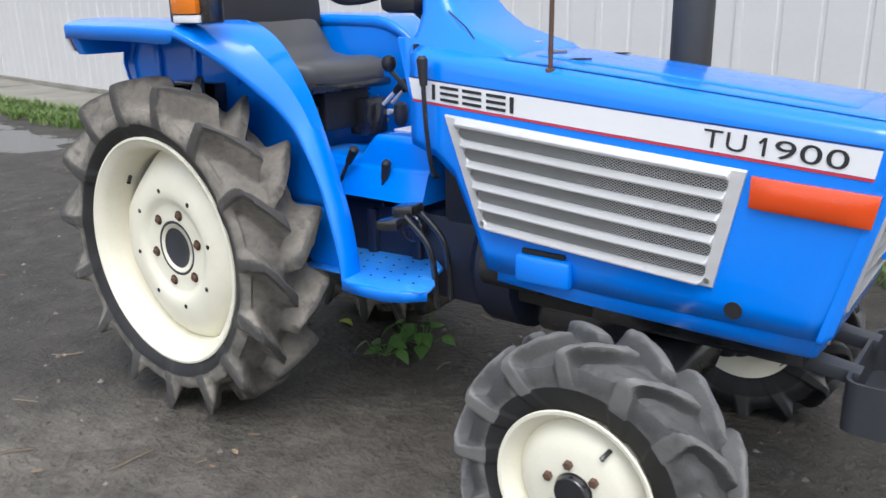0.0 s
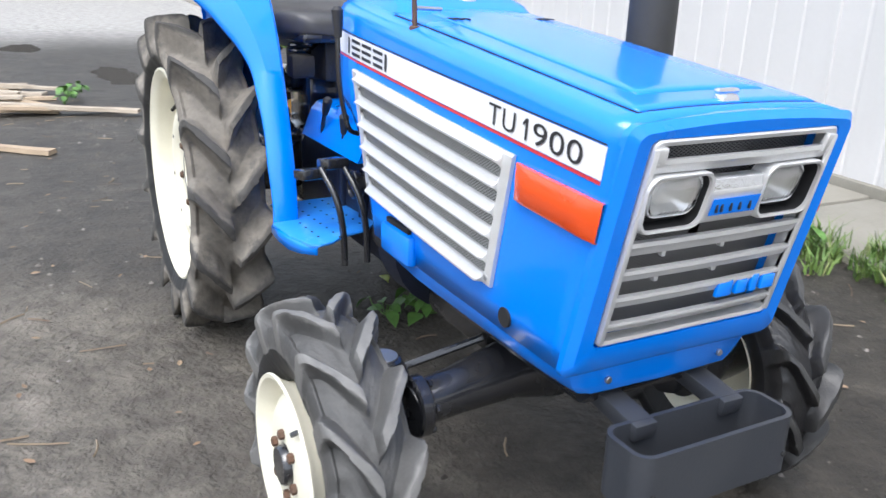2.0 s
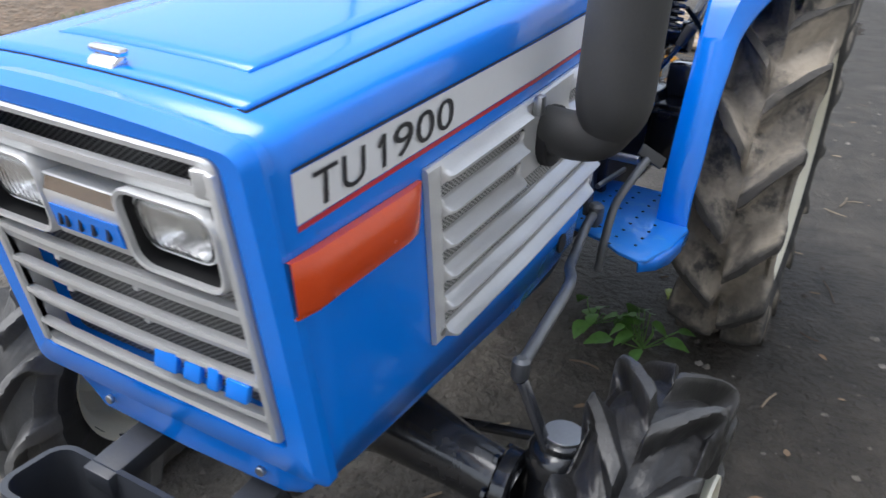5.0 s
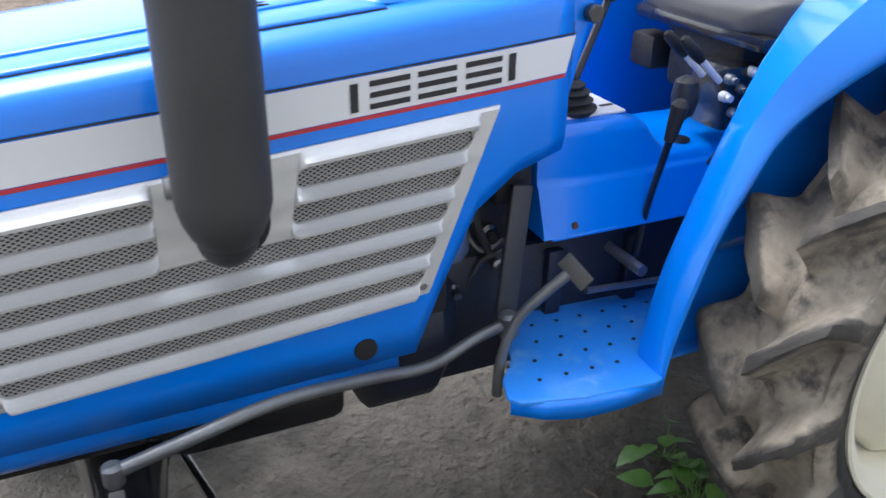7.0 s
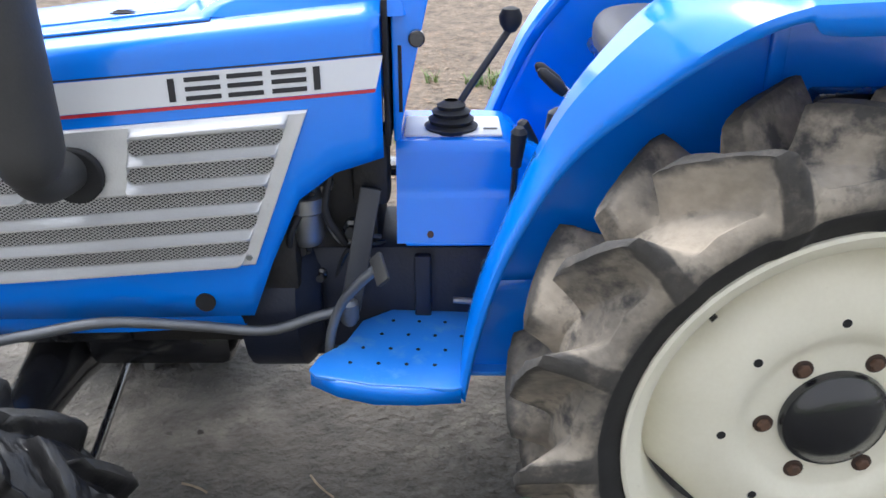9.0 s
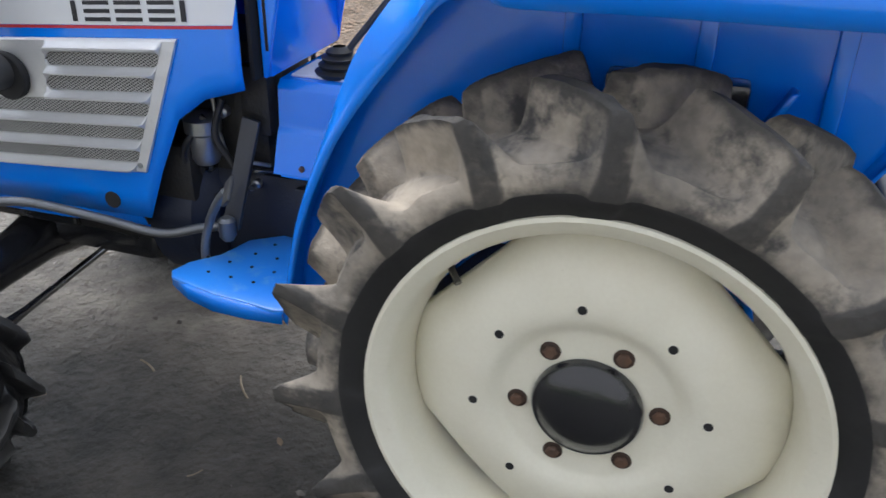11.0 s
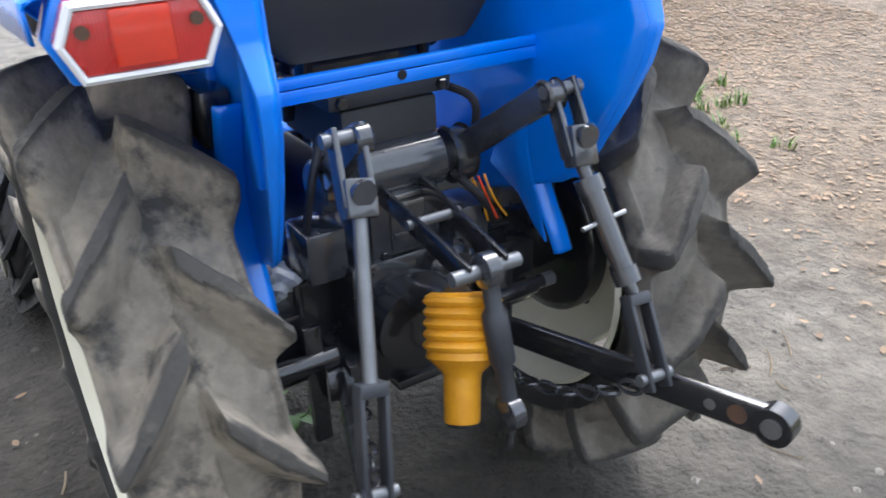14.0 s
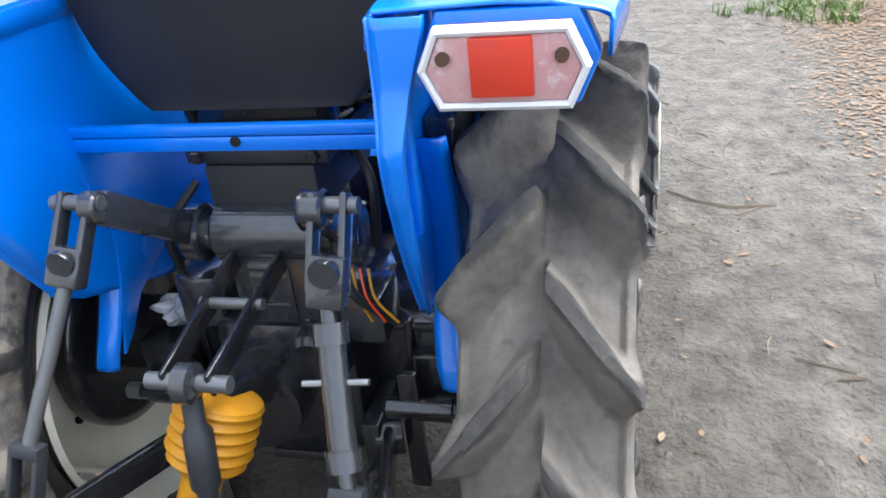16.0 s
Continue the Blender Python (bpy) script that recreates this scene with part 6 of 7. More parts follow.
def lift_side(side, fork_top, pin, fork_bot, yoke_top, yoke_bot, link_a, link_b, screw):
    arm = part("lift_arm", bar((-0.11, 0.118 * side, 0.722), (fork_top[0] + 0.006, fork_top[1] - 0.02 * side, fork_top[2] - 0.008), 0.026, 0.046, 0.008), IRON, tractor, "black forged lift arm")
    part("arm_eye", disc((fork_top[0], fork_top[1] - 0.032 * side, fork_top[2] - 0.006), 0.021, 0.024 * side, "y", 18), IRON, arm)
    part("arm_boss", disc((-0.11, 0.104 * side, 0.722), 0.044, 0.032 * side, "y", 22), IRON, arm)
    t, p, f = Vector(fork_top), Vector(pin), Vector(fork_bot)
    d = (f - t).normalized()
    fork = None
    for k in (-1, 1):
        o = Vector((0, 0.019 * k, 0))
        leg = part("lift_fork" if fork is None else "fork_leg", bar(t - d * 0.014 + o, f - d * 0.01 + o, 0.009, 0.026, 0.003, up=(1, 0, 0)), IRON, tractor if fork is None else fork, "grey steel clevis fork" if fork is None else "")
        fork = fork or leg
    part("fork_block", bar(p - d * 0.012, f + d * 0.006, 0.044, 0.030, 0.005, up=(1, 0, 0)), IRON, fork)
    part("fork_pin", rod([t + Vector((0, -0.034, 0)), t + Vector((0, 0.034, 0))], 0.010, 12), ZINC, fork)
    part("pin_head", turned([(0.017, -0.008), (0.018, -0.004), (0.018, 0.0)], (p.x - 0.016, p.y, p.z), 16, "x"), IRON, fork)
    yt, yb = Vector(yoke_top), Vector(yoke_bot)
    dr = (yt - f).normalized()
    if screw:
        r = rod([f, lerp(f, yt, 0.12), lerp(f, yt, 0.13), lerp(f, yt, 0.86), lerp(f, yt, 0.87), yt], [0.010, 0.010, 0.0165, 0.0165, 0.010, 0.010], 14)
    else:
        r = rod([f, yt], 0.0095, 12)
    lift_rod = part("lift_rod", r, IRON if screw else ZINC, tractor, "threaded turnbuckle lift rod" if screw else "plain grey lift rod")
    if screw:
        h = lerp(f, yt, 0.42)
        part("turn_handle", rod([h + Vector((0, -0.040, 0.004)), h + Vector((0, 0.040, -0.004))], 0.004, 8), STEEL, lift_rod)
        for q in (0.16, 0.82):
            hh = lerp(f, yt, q)
            part("collar", rod([hh - dr * 0.012, hh + dr * 0.012], 0.021, 14), IRON, lift_rod)
    dy = (yb - yt).normalized()
    sidev = dy.cross(Vector((1, 0, 0))).normalized()
    for k in (-1, 1):
        part("yoke_leg", bar(yt + sidev * 0.017 * k, yb + dy * 0.02 + sidev * 0.017 * k, 0.007, 0.024, 0.002, up=(1, 0, 0)), GREY_BOX, lift_rod)
    part("yoke_top", bar(yt - dy * 0.008, yt + dy * 0.010, 0.040, 0.026, 0.003, up=(1, 0, 0)), GREY_BOX, lift_rod)
    part("yoke_pin", rod([yb - sidev * 0.03, yb + sidev * 0.03], 0.009, 10), ZINC, lift_rod)
    a, b = Vector(link_a), Vector(link_b)
    link = part("lower_link", bar(a, b, 0.016, 0.052, 0.006), BLACK, tractor, "black flat lower hitch link with holes")
    dl2 = (b - a).normalized()
    nrm = dl2.cross(Vector((0, 0, 1))).normalized()
    L = (b - a).length
    for q, rr, mt in ((0.82, 0.009, STEEL), (0.90, 0.015, RUST)):
        c = a + dl2 * L * q
        for k in (-1, 1):
            part("link_hole", rod([c + nrm * 0.007 * k, c + nrm * 0.0092 * k], rr, 14), mt, link)
    part("link_eye", rod([b - nrm * 0.014, b + nrm * 0.014], 0.029, 18), BLACK, link)
    part("link_ball", rod([b - nrm * 0.017, b + nrm * 0.017], 0.015, 14), STEEL, link)
    part("link_joint", rod([a - nrm * 0.02, a + nrm * 0.02], 0.032, 16), BLACK, link)
    # check chain from the link to the housing
    c0, c1 = a + dl2 * L * 0.62 - nrm * 0.02 * side, Vector((-0.15, 0.11 * side, 0.37))
    n = 9
    for k in range(n):
        p0 = c0.lerp(c1, (k + 0.5) / n) + Vector((0, 0, -0.05 * math.sin(math.pi * (k + 0.5) / n)))
        d2 = (c1 - c0).normalized()
        sv = d2.cross(Vector((0, 0, 1) if k % 2 else (0, 1, 0))).normalized()
        bm2 = bmesh.new()
        tube(bm2, [p0 + d2 * 0.021 * math.cos(2 * math.pi * j / 10) + sv * 0.011 * math.sin(2 * math.pi * j / 10) for j in range(11)], 0.0038, 6)
        part("chain_link", bm2, IRON, link)


lift_side(1, (-0.292, 0.157, 0.857), (-0.327, 0.164, 0.801), (-0.342, 0.170, 0.772), (-0.443, 0.222, 0.589), (-0.487, 0.248, 0.465), (-0.17, 0.150, 0.41), (-0.700, 0.335, 0.490), False)
lift_side(-1, (-0.306, -0.178, 0.862), (-0.345, -0.181, 0.807), (-0.358, -0.176, 0.766), (-0.460, -0.203, 0.580), (-0.519, -0.194, 0.481), (-0.17, -0.150, 0.41), (-0.675, -0.268, 0.462), True)

# top link folded down from its bracket
tb = None
for y in (-0.030, 0.050):
    leg = part("top_link_bracket" if tb is None else "bracket_plate", bar((-0.15, lerp(y, 0.01, 0.1), 0.705), (-0.392, lerp(y, 0.010, 0.25), 0.662), 0.008, 0.036, 0.004), BLACK, tractor if tb is None else tb, "black top link bracket" if tb is None else "")
    tb = tb or leg
part("bracket_pin", rod([(-0.385, -0.045, 0.663), (-0.385, 0.065, 0.663)], 0.011, 12), ZINC, tb)
part("bracket_pin", rod([(-0.25, -0.035, 0.690), (-0.25, 0.055, 0.690)], 0.008, 12), ZINC, tb)
tl = part("top_link", rod([(-0.392, 0.008, 0.645), (-0.400, 0.007, 0.61), (-0.401, 0.007, 0.60), (-0.418, 0.005, 0.53), (-0.419, 0.005, 0.52), (-0.432, 0.004, 0.47)], [0.013, 0.013, 0.019, 0.019, 0.013, 0.013], 14), GREY_BOX, tractor, "grey threaded top link hanging down")
for p in ((-0.388, 0.010, 0.664), (-0.437, 0.004, 0.452)):
    part("link_end", turned([(0.016, -0.014), (0.026, -0.010), (0.026, 0.010), (0.016, 0.014)], p, 18, "y"), IRON, tl)
part("chain", rod(arc([(-0.30, -0.10, 0.40), (-0.34, -0.07, 0.33), (-0.40, -0.02, 0.35), (-0.42, -0.012, 0.44)], 6), 0.006, 6), IRON, tl)

# crumpled scrap of clear plastic caught on the axle
bm = bmesh.new()
bmesh.ops.create_icosphere(bm, subdivisions=3, radius=0.034)
for v in bm.verts:
    k = 1 + 0.75 * noise.noise(v.co * 42) + 0.35 * noise.noise(v.co * 95)
    v.co = Vector((-0.075 + v.co.x * k * 1.1, 0.205 + v.co.y * k, 0.568 + v.co.z * k * 0.75))
tagged(part("plastic_scrap", bm, SCRAP, smooth=False), "crumpled pale plastic scrap lying on the rear axle", "plastic scrap")

# yellow shaft guard
ax0, ax1 = Vector((-0.326, 0.010, 0.600)), Vector((-0.397, 0.062, 0.434))
sta = [(0.0, 0.046), (0.03, 0.056)]
for k in range(5):
    sta += [(0.045 + 0.085 * k, 0.056), (0.065 + 0.085 * k, 0.0585), (0.085 + 0.085 * k, 0.057), (0.105 + 0.085 * k, 0.052)]
sta += [(0.50, 0.053), (0.56, 0.040), (0.62, 0.029), (0.66, 0.0275), (0.98, 0.0265), (1.0, 0.025)]
guard = part("shaft_guard", rod([ax0.lerp(ax1, s) for s, r in sta], [r for s, r in sta], 24), YELLOW, tractor, "yellow plastic bellows guard on the drive shaft")
part("shaft_stub", rod([(-0.16, 0.01, 0.53), (-0.26, 0.02, 0.57), (-0.330, 0.024, 0.588)], [0.035, 0.035, 0.03], 16), BLACK, guard)
part("guard_end", rod([ax1, ax1.lerp(ax0, -0.03)], 0.022, 16), DARK, guard)


# ---- loose things on the ground ----
def leaf_material(name, cols, rough=0.75):
    m = bpy.data.materials.new(name)
    m.use_nodes = True
    t = m.node_tree
    b = t.nodes["Principled BSDF"]
    geo = t.nodes.new("ShaderNodeNewGeometry")
    ramp = t.nodes.new("ShaderNodeValToRGB")
    while len(ramp.color_ramp.elements) < len(cols):
        ramp.color_ramp.elements.new(0.5)
    for k, (e, c) in enumerate(zip(ramp.color_ramp.elements, cols)):
        e.position, e.color = k / (len(cols) - 1), (*c, 1)
    t.links.new(geo.outputs["Random Per Island"], ramp.inputs["Fac"])
    co = t.nodes.new("ShaderNodeTexCoord")
    nz = t.nodes.new("ShaderNodeTexNoise")
    nz.inputs["Scale"].default_value = 60
    t.links.new(co.outputs["Object"], nz.inputs["Vector"])
    hsv = t.nodes.new("ShaderNodeHueSaturation")
    mr = t.nodes.new("ShaderNodeMapRange")
    mr.inputs["To Min"].default_value, mr.inputs["To Max"].default_value = 0.6, 1.35
    t.links.new(nz.outputs["Fac"], mr.inputs["Value"])
    t.links.new(mr.outputs[0], hsv.inputs["Value"])
    t.links.new(ramp.outputs["Color"], hsv.inputs["Color"])
    t.links.new(hsv.outputs[0], b.inputs["Base Color"])
    b.inputs["Roughness"].default_value = rough
    return m


LITTER = leaf_material("dry_leaves", [(0.21, 0.138, 0.085), (0.26, 0.178, 0.108), (0.15, 0.098, 0.060), (0.31, 0.222, 0.140), (0.23, 0.150, 0.092), (0.27, 0.170, 0.100)])
GRASS = leaf_material("grass_blades", [(0.06, 0.12, 0.025), (0.11, 0.20, 0.04), (0.17, 0.25, 0.06), (0.08, 0.16, 0.03), (0.24, 0.25, 0.10)], 0.6)
WEED = leaf_material("weed_leaves", [(0.05, 0.13, 0.03), (0.09, 0.20, 0.04), (0.13, 0.24, 0.05), (0.06, 0.12, 0.035)], 0.5)
CLOD = leaf_material("soil_crumbs", [(0.09, 0.08, 0.068), (0.17, 0.155, 0.135), (0.06, 0.052, 0.045), (0.24, 0.22, 0.20)], 0.9)
TWIG = leaf_material("twigs", [(0.10, 0.07, 0.05), (0.20, 0.15, 0.10), (0.30, 0.24, 0.17)], 0.8)
TIMBER = material("weathered_timber", 0.8, 0, (0.40, 0.31, 0.21), (0.26, 0.19, 0.13), 6, 0.8, 90, 0.5, 0.003)
PALE_TIMBER = material("pale_split_wood", 0.8, 0, (0.40, 0.34, 0.265), (0.24, 0.20, 0.15), 8, 0.8, 90, 0.5, 0.003)
rng = np.random.default_rng(7)


def under_tractor(x, y):
    return -0.5 < x < 1.75 and abs(y) < 0.55


def scatter_mesh(name, verts, faces, mat, label, category):
    me = bpy.data.meshes.new(name)
    me.from_pydata(verts, [], faces)
    me.materials.append(mat)
    ob = new(name, me)
    return tagged(ob, label, category, kind="stuff")


def leaves(places, size, lift=0.006):
    vs, fs = [], []
    for x, y in places:
        s = size * rng.uniform(0.45, 1.25)
        a, w = rng.uniform(0, 6.283), rng.uniform(0.35, 0.6)
        tx, ty, fold = rng.uniform(-0.35, 0.35), rng.uniform(-0.35, 0.35), rng.uniform(0.0, 0.45)
        ca, sa = math.cos(a), math.sin(a)
        z0 = ground_height(x, y) + lift + rng.uniform(0, 0.006)
        n = len(vs)
        for u, v in ((-1, 0), (-0.3, w), (0.45, w * 0.8), (1, 0), (0.45, -w * 0.8), (-0.3, -w)):
            px, py = u * s, v * s
            vs.append((x + px * ca - py * sa, y + px * sa + py * ca, z0 + abs(py) * fold * 0.5 + px * tx * 0.3 + py * ty * 0.3 + abs(tx) * s * 0.3))
        fs += [(n, n + 1, n + 2, n + 3), (n, n + 3, n + 4, n + 5)]
    return vs, fs


def litter_density(x, y):
    """How thickly leaves lie: a belt along the right of the yard."""
    edge = -1.22 - 0.05 * x + 0.35 * noise.noise((x * 0.7, y * 0.7, 9.0))
    d = max(0.0, min(1.0, (edge - y) / 0.5))
    heap = min(1.0, max(0.0, (x - 1.1) / 1.0)) * min(1.0, max(0.0, (-1.18 - y + 0.3 * noise.noise((x, y, 8.0))) / 0.45))
    verge = 0.30 * min(1.0, max(0.0, (0.2 - x) / 0.8)) * min(1.0, max(0.0, (-1.35 - y + 0.5 * noise.noise((x, y, 5.0))) / 0.6))
    return max(verge, 0.95 * heap * (0.75 + 0.5 * noise.noise((x * 1.5, y * 1.5, 3.0))), d * 0.16 * max(0.12, min(1.0, 0.35 + 1.3 * noise.noise((x * 0.9, y * 0.9, 2.0)) + 0.12 * x - 0.10 * (y + 1.5))))


pts = []
while len(pts) < 62000:
    x, y = rng.uniform(-4.0, 6.5), rng.uniform(-4.6, -0.9)
    if rng.random() < litter_density(x, y):
        pts.append((x, y))
v, f = leaves(pts, 0.015, 0.002)
scatter_mesh("leaf_litter", v, f, LITTER, "thick brown and tan dead leaf litter", "leaf litter")
pts = []
while len(pts) < 420:
    x, y = rng.uniform(-5, 5), rng.uniform(-2.2, 2.0)
    if not under_tractor(x, y) or rng.random() < 0.25:
        pts.append((x, y))
v, f = leaves(pts, 0.016)
scatter_mesh("fallen_leaves", v, f, LITTER, "thin scatter of dead leaves on the soil", "leaves")

# crumbs of soil and small stones
vs, fs = [], []
for k in range(7000):
    x, y = rng.uniform(-4, 4), rng.uniform(-2.8, 2.1)
    s = 0.0035 + 0.010 * rng.random() ** 3.5
    if noise.noise((x * 0.8, y * 0.8, 4.0)) + 0.35 < rng.random() * 0.9:
        continue
    z0 = ground_height(x, y)
    n = len(vs)
    for u, v, w in ((1, 0, 0.1), (0.2, 1, 0), (-0.9, 0.5, 0.15), (-0.5, -0.9, 0), (0.6, -0.8, 0.1), (0, 0, 0.85)):
        vs.append((x + u * s * rng.uniform(0.7, 1.3), y + v * s * rng.uniform(0.7, 1.3), z0 - 0.001 + w * s * rng.uniform(0.6, 1.2)))
    fs += [(n, n + 1, n + 5), (n + 1, n + 2, n + 5), (n + 2, n + 3, n + 5), (n + 3, n + 4, n + 5), (n + 4, n, n + 5)]
scatter_mesh("soil_crumbs", vs, fs, CLOD, "small clods and grit on the trodden soil", "grit")

# twigs, one of them long
vs, fs = [], []
for k in range(420):
    x, y = rng.uniform(-4, 5), rng.uniform(-4.5, -0.6) if k % 3 else rng.uniform(-1, 1.9)
    a, L, r = rng.uniform(0, 6.283), 0.03 + 0.12 * rng.random() ** 2, rng.uniform(0.0012, 0.003)
    bend = rng.uniform(-0.5, 0.5)
    if k == 0:
        x, y, a, L, r, bend = 1.60, -0.60, -2.45, 0.36, 0.0036, 0.6
    prev = None
    for j in range(4):
        t = j / 3
        px = x + L * t * math.cos(a + bend * t)
        py = y + L * t * math.sin(a + bend * t)
        z = ground_height(px, py) + r + 0.002
        n = len(vs)
        nx, ny = -math.sin(a + bend * t) * r, math.cos(a + bend * t) * r
        vs += [(px + nx, py + ny, z - r * 0.5), (px, py, z + r), (px - nx, py - ny, z - r * 0.5)]
        if prev is not None:
            fs += [(prev, prev + 1, n + 1, n), (prev + 1, prev + 2, n + 2, n + 1)]
        prev = n
scatter_mesh("twigs", vs, fs, TWIG, "short dry twigs strewn over the ground", "twigs")


def grass(name, tufts, height, label):
    vs, fs = [], []
    for x, y, k in tufts:
        for j in range(k):
            a, r = rng.uniform(0, 6.283), 0.05 * rng.random() ** 0.5
            bx, by = x + r * math.cos(a), y + r * math.sin(a)
            h, w, lean_ = height * rng.uniform(0.4, 1.2), rng.uniform(0.0025, 0.006), rng.uniform(0.2, 0.9)
            d = rng.uniform(0, 6.283)
            z0 = ground_height(bx, by) + (0.055 if by > slab_y(bx) + 0.02 else -0.003)
            n = len(vs)
            sx, sy = -math.sin(d) * w, math.cos(d) * w
            for t, ww in ((0, 1.0), (0.5, 0.9), (1.0, 0.1)):
                ox, oy = math.cos(d) * h * lean_ * t * t, math.sin(d) * h * lean_ * t * t
                zz = z0 + h * t * (1 - 0.35 * lean_ * t)
                vs += [(bx + ox + sx * ww, by + oy + sy * ww, zz), (bx + ox - sx * ww, by + oy - sy * ww, zz)]
            fs += [(n, n + 1, n + 3, n + 2), (n + 2, n + 3, n + 5, n + 4)]
    return scatter_mesh(name, vs, fs, GRASS, label, "grass")


tufts = []
for k in range(560):
    x = rng.uniform(-14, 4.5)
    if noise.noise((x * 0.8, 0.0, 3.0)) > -0.15:
        tufts.append((x, slab_y(x) + rng.normal(-0.03, 0.07), 26))
for k in range(240):
    x = rng.uniform(-11.5, -5.5)
    tufts.append((x, slab_y(x) + rng.normal(-0.08, 0.10), 26))
grass("grass_verge", tufts, 0.12, "ragged green grass along the concrete edge")
tufts = []
while len(tufts) < 700:
    x, y = rng.uniform(-7, -0.6), rng.uniform(-4.0, -1.3)
    if noise.noise((x * 0.6, y * 0.6, 6.0)) > -0.12 + 0.35 * (x > -1.2):
        tufts.append((x, y, 22))
for cx, cy in ((0.95, -2.1), (1.4, -2.5), (2.9, -2.6), (4.2, -2.8), (5.5, -2.2), (0.4, -3.4), (-0.4, -2.6)):
    for k in range(9):
        tufts.append((cx + rng.normal(0, 0.14), cy + rng.normal(0, 0.12), 16))
for k in range(520):
    x, y = rng.uniform(4.6, 7.5), rng.uniform(-3.6, -1.0)
    tufts.append((x, y, 14))
for k in range(110):
    x = rng.uniform(3.7, 5.2)
    tufts.append((x, -0.55 - 0.22 * x + rng.normal(0, 0.16), 12))
grass("grass_clumps", tufts, 0.09, "green grass clumps among dead leaves")


def weed(x, y, n, size, height, label, seed):
    """A low broad-leaved weed: leaves on thin stalks."""
    w = tagged(new("weed"), label, "weed")
    w.location = (x, y, ground_height(x, y))
    r = random.Random(seed)
    for k in range(n):
        a = r.uniform(0, 6.283)
        d, h, s = r.uniform(0.25, 1.0) * size * 2.0, r.uniform(0.4, 1.0) * height, r.uniform(0.6, 1.1) * size
        tip = Vector((d * math.cos(a), d * math.sin(a), h))
        bm = bmesh.new()
        m = Matrix.Translation(tip) @ pose(0, 0, 0, r.uniform(-25, 25), r.uniform(-5, 35), math.degrees(a))
        cols = []
        for i, (u, hw) in enumerate(((-0.5, 0.04), (-0.3, 0.34), (0.0, 0.46), (0.3, 0.36), (0.55, 0.20), (0.8, 0.02))):
            dz = -0.25 * (u + 0.2) ** 2
            cols.append([bm.verts.new(m @ Vector((u * s, v * hw * s, (dz + 0.22 * abs(v) * hw) * s))) for v in (-1, 0, 1)])
        for p, q in zip(cols, cols[1:]):
            for v in (0, 1):
                bm.faces.new((p[v], p[v + 1], q[v + 1], q[v]))
        part("leaf", bm, WEED, w)
        part("stalk", rod([(0, 0, 0), tip * 0.6 + Vector((0, 0, h * 0.15)), m @ Vector((-0.45 * s, 0, 0))], 0.0018, 5), WEED, w)
    return w


weed(0.32, 0.25, 18, 0.058, 0.075, "fresh green broad-leaved weed under the tractor", 3)
weed(0.28, 0.10, 9, 0.045, 0.05, "fresh green broad-leaved weed under the tractor", 5)
for k, (x, y) in enumerate(((-1.7, 2.55), (-2.5, 2.45), (-0.25, 2.18), (0.35, 2.05), (-4.2, 2.75), (-1.1, 2.9), (1.2, 1.95))):
    weed(x, y, 14, 0.055, 0.075, "leafy green weed at the concrete edge", 20 + k).location.z += 0.03
for k, (x, y) in enumerate(((-4.5, -0.5), (-4.8, -0.4), (-2.2, -1.7), (-3.1, -2.0), (-1.5, -2.1), (-4.0, -2.4), (-2.6, -2.7))):
    weed(x, y, 14, 0.06, 0.13, "leafy green weed on the yard's edge", 40 + k)
weed(-2.95, 2.93, 40, 0.075, 0.26, "tall leafy weed at the foot of the shed wall", 60).location.z += 0.05


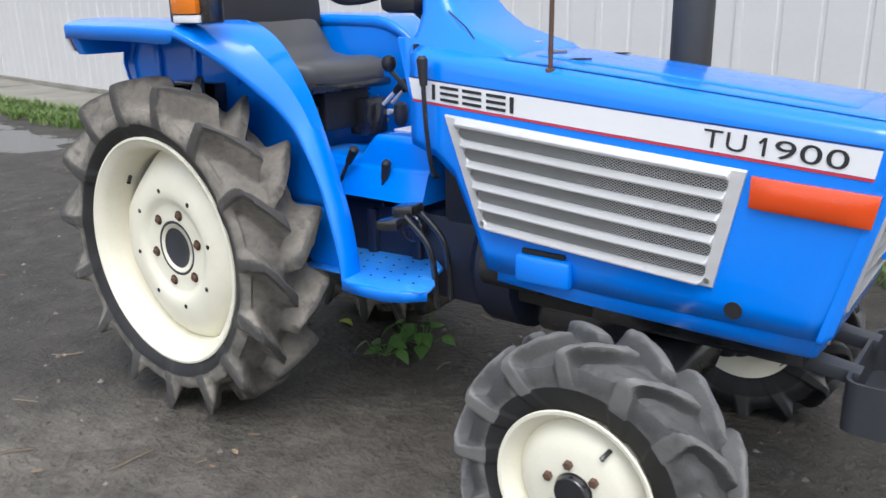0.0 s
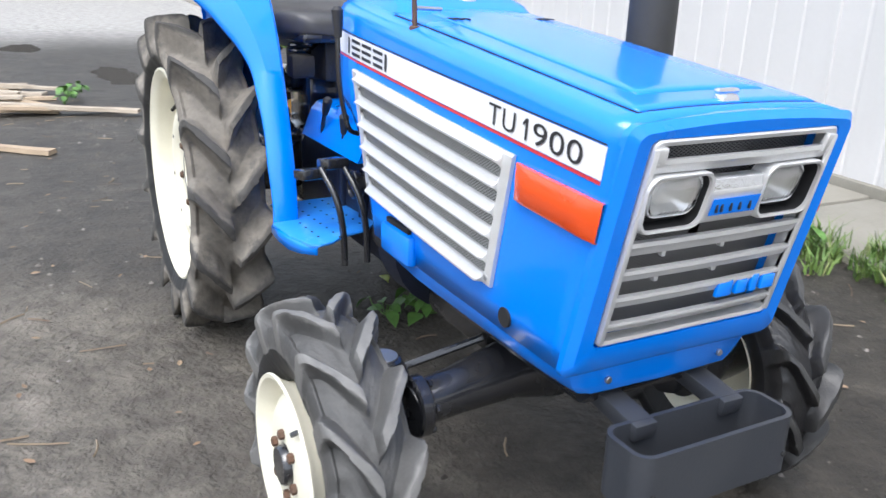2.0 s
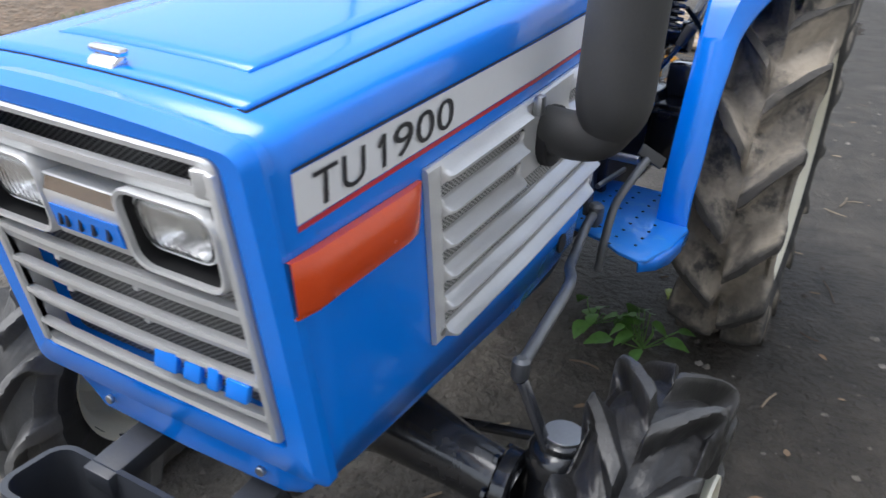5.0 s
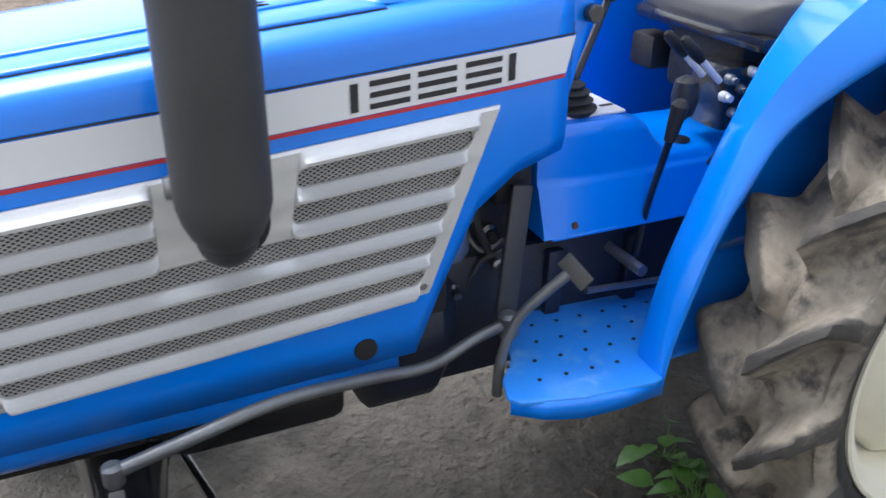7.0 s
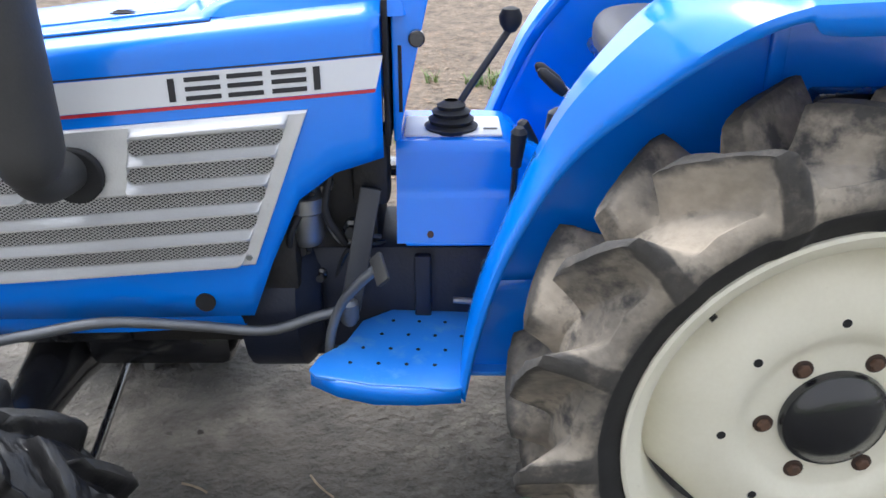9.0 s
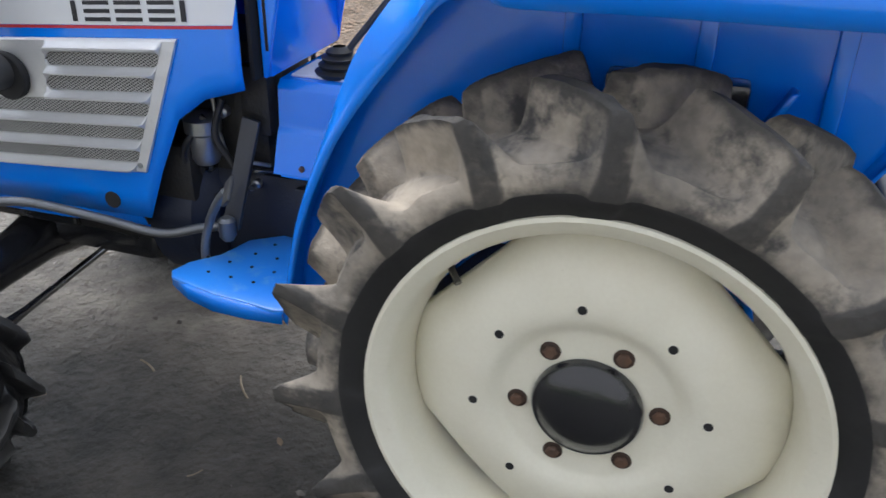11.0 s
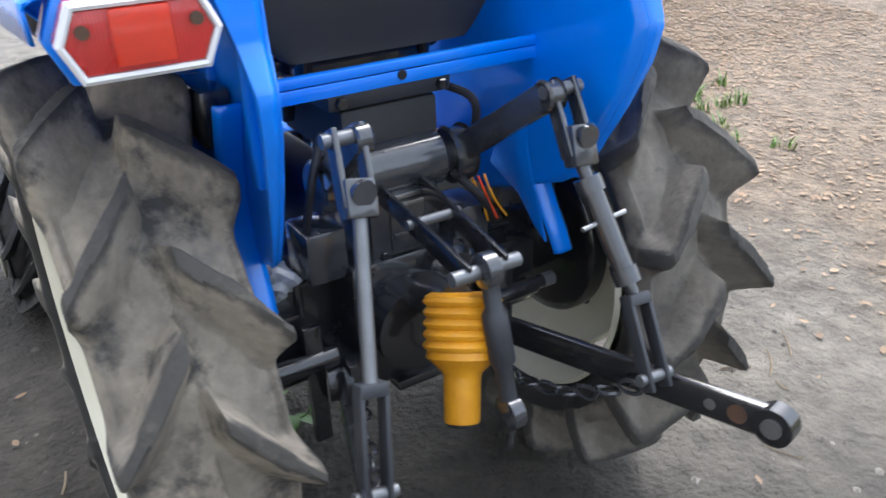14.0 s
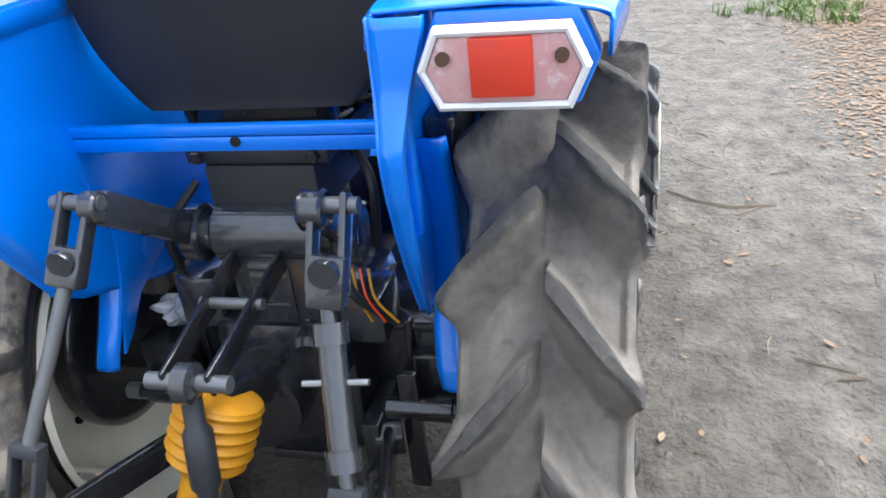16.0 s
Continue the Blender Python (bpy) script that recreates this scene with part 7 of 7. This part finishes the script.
def plank(name, a, b, w, h, mat, label):
    bm = bmesh.new()
    a, b = Vector(a), Vector(b)
    d = (b - a).normalized()
    s = Vector((-d.y, d.x, 0))
    rings = []
    for k in range(9):
        t = k / 8
        p = a.lerp(b, t)
        p.z += ground_height(p.x, p.y) + 0.006
        ww = w * (0.75 + 0.35 * noise.noise((t * 4, w * 30, 1.0)) + 0.15 * math.sin(t * 7))
        rings.append([bm.verts.new(p + s * u * ww / 2 + Vector((0, 0, v * h))) for u, v in ((-1, 0), (-0.85, 0.9), (0.7, 1.0), (1, 0.1))])
    for p, q in zip(rings, rings[1:]):
        for k in range(4):
            bm.faces.new((p[k], p[(k + 1) % 4], q[(k + 1) % 4], q[k]))
    bm.faces.new(rings[0])
    bm.faces.new(rings[-1])
    return tagged(part(name, bm, mat), label, "plank")


plank("split_plank", (-3.45, -1.66, 0), (-2.68, -0.70, 0), 0.10, 0.03, TIMBER, "weathered split timber lying on the soil")
plank("split_plank", (-7.4, -2.7, 0), (-6.0, -1.2, 0), 0.12, 0.04, TIMBER, "weathered split timber lying on the soil")
r = random.Random(11)
for k in range(16):
    cx, cy, a, L = r.uniform(-5.4, -4.0), r.uniform(-1.5, -0.55), r.gauss(1.2, 0.35), r.uniform(0.25, 0.6)
    plank("split_board", (cx - L * math.cos(a), cy - L * math.sin(a), 0.02 * (k % 4)), (cx + L * math.cos(a), cy + L * math.sin(a), 0.02 * (k % 3)), r.uniform(0.07, 0.13), 0.025, PALE_TIMBER if k % 3 else TIMBER, "pale broken board in a heap of scrap wood")


# a scrap of teal sheet among the leaves and one yellow leaf
TEAL = material("teal_sheet", 0.5, 0, (0.02, 0.22, 0.20), (0.015, 0.15, 0.14), 12, 0.7, 60, 0.4, 0.004)
rows = []
for i in range(9):
    rows.append([(-3.80 + 0.05 * i, -3.78 + 0.045 * j, ground_height(-3.62, -3.62) + 0.03 + 0.06 * abs(noise.noise((i * 0.5, j * 0.5, 3.0))) + 0.03 * math.sin(i * 0.8)) for j in range(8)])
tagged(thicken(part("plastic_sheet", grid_sheet(rows), TEAL), 0.004), "crumpled teal plastic sheet lying among dead leaves", "plastic sheet")
YELLOW_LEAF = material("yellow_leaf", 0.5, 0, (0.36, 0.42, 0.05), (0.24, 0.32, 0.04), 60, 0.7, 200, 0.2, 0.001)
lx, ly = -0.02, 0.235
lz = ground_height(lx, ly)
rows = [[(lx + u * 0.032, ly + w * k, lz + 0.012 + 0.010 * abs(k) - 0.008 * u * u) for k in (-1, 0, 1)] for u, w in ((-1, 0.001), (-0.6, 0.013), (-0.1, 0.019), (0.4, 0.015), (0.8, 0.006), (1, 0.001))]
tagged(thicken(part("fallen_leaf", grid_sheet(rows), YELLOW_LEAF), 0.001), "single yellow-green leaf fallen on the dark soil", "leaf")
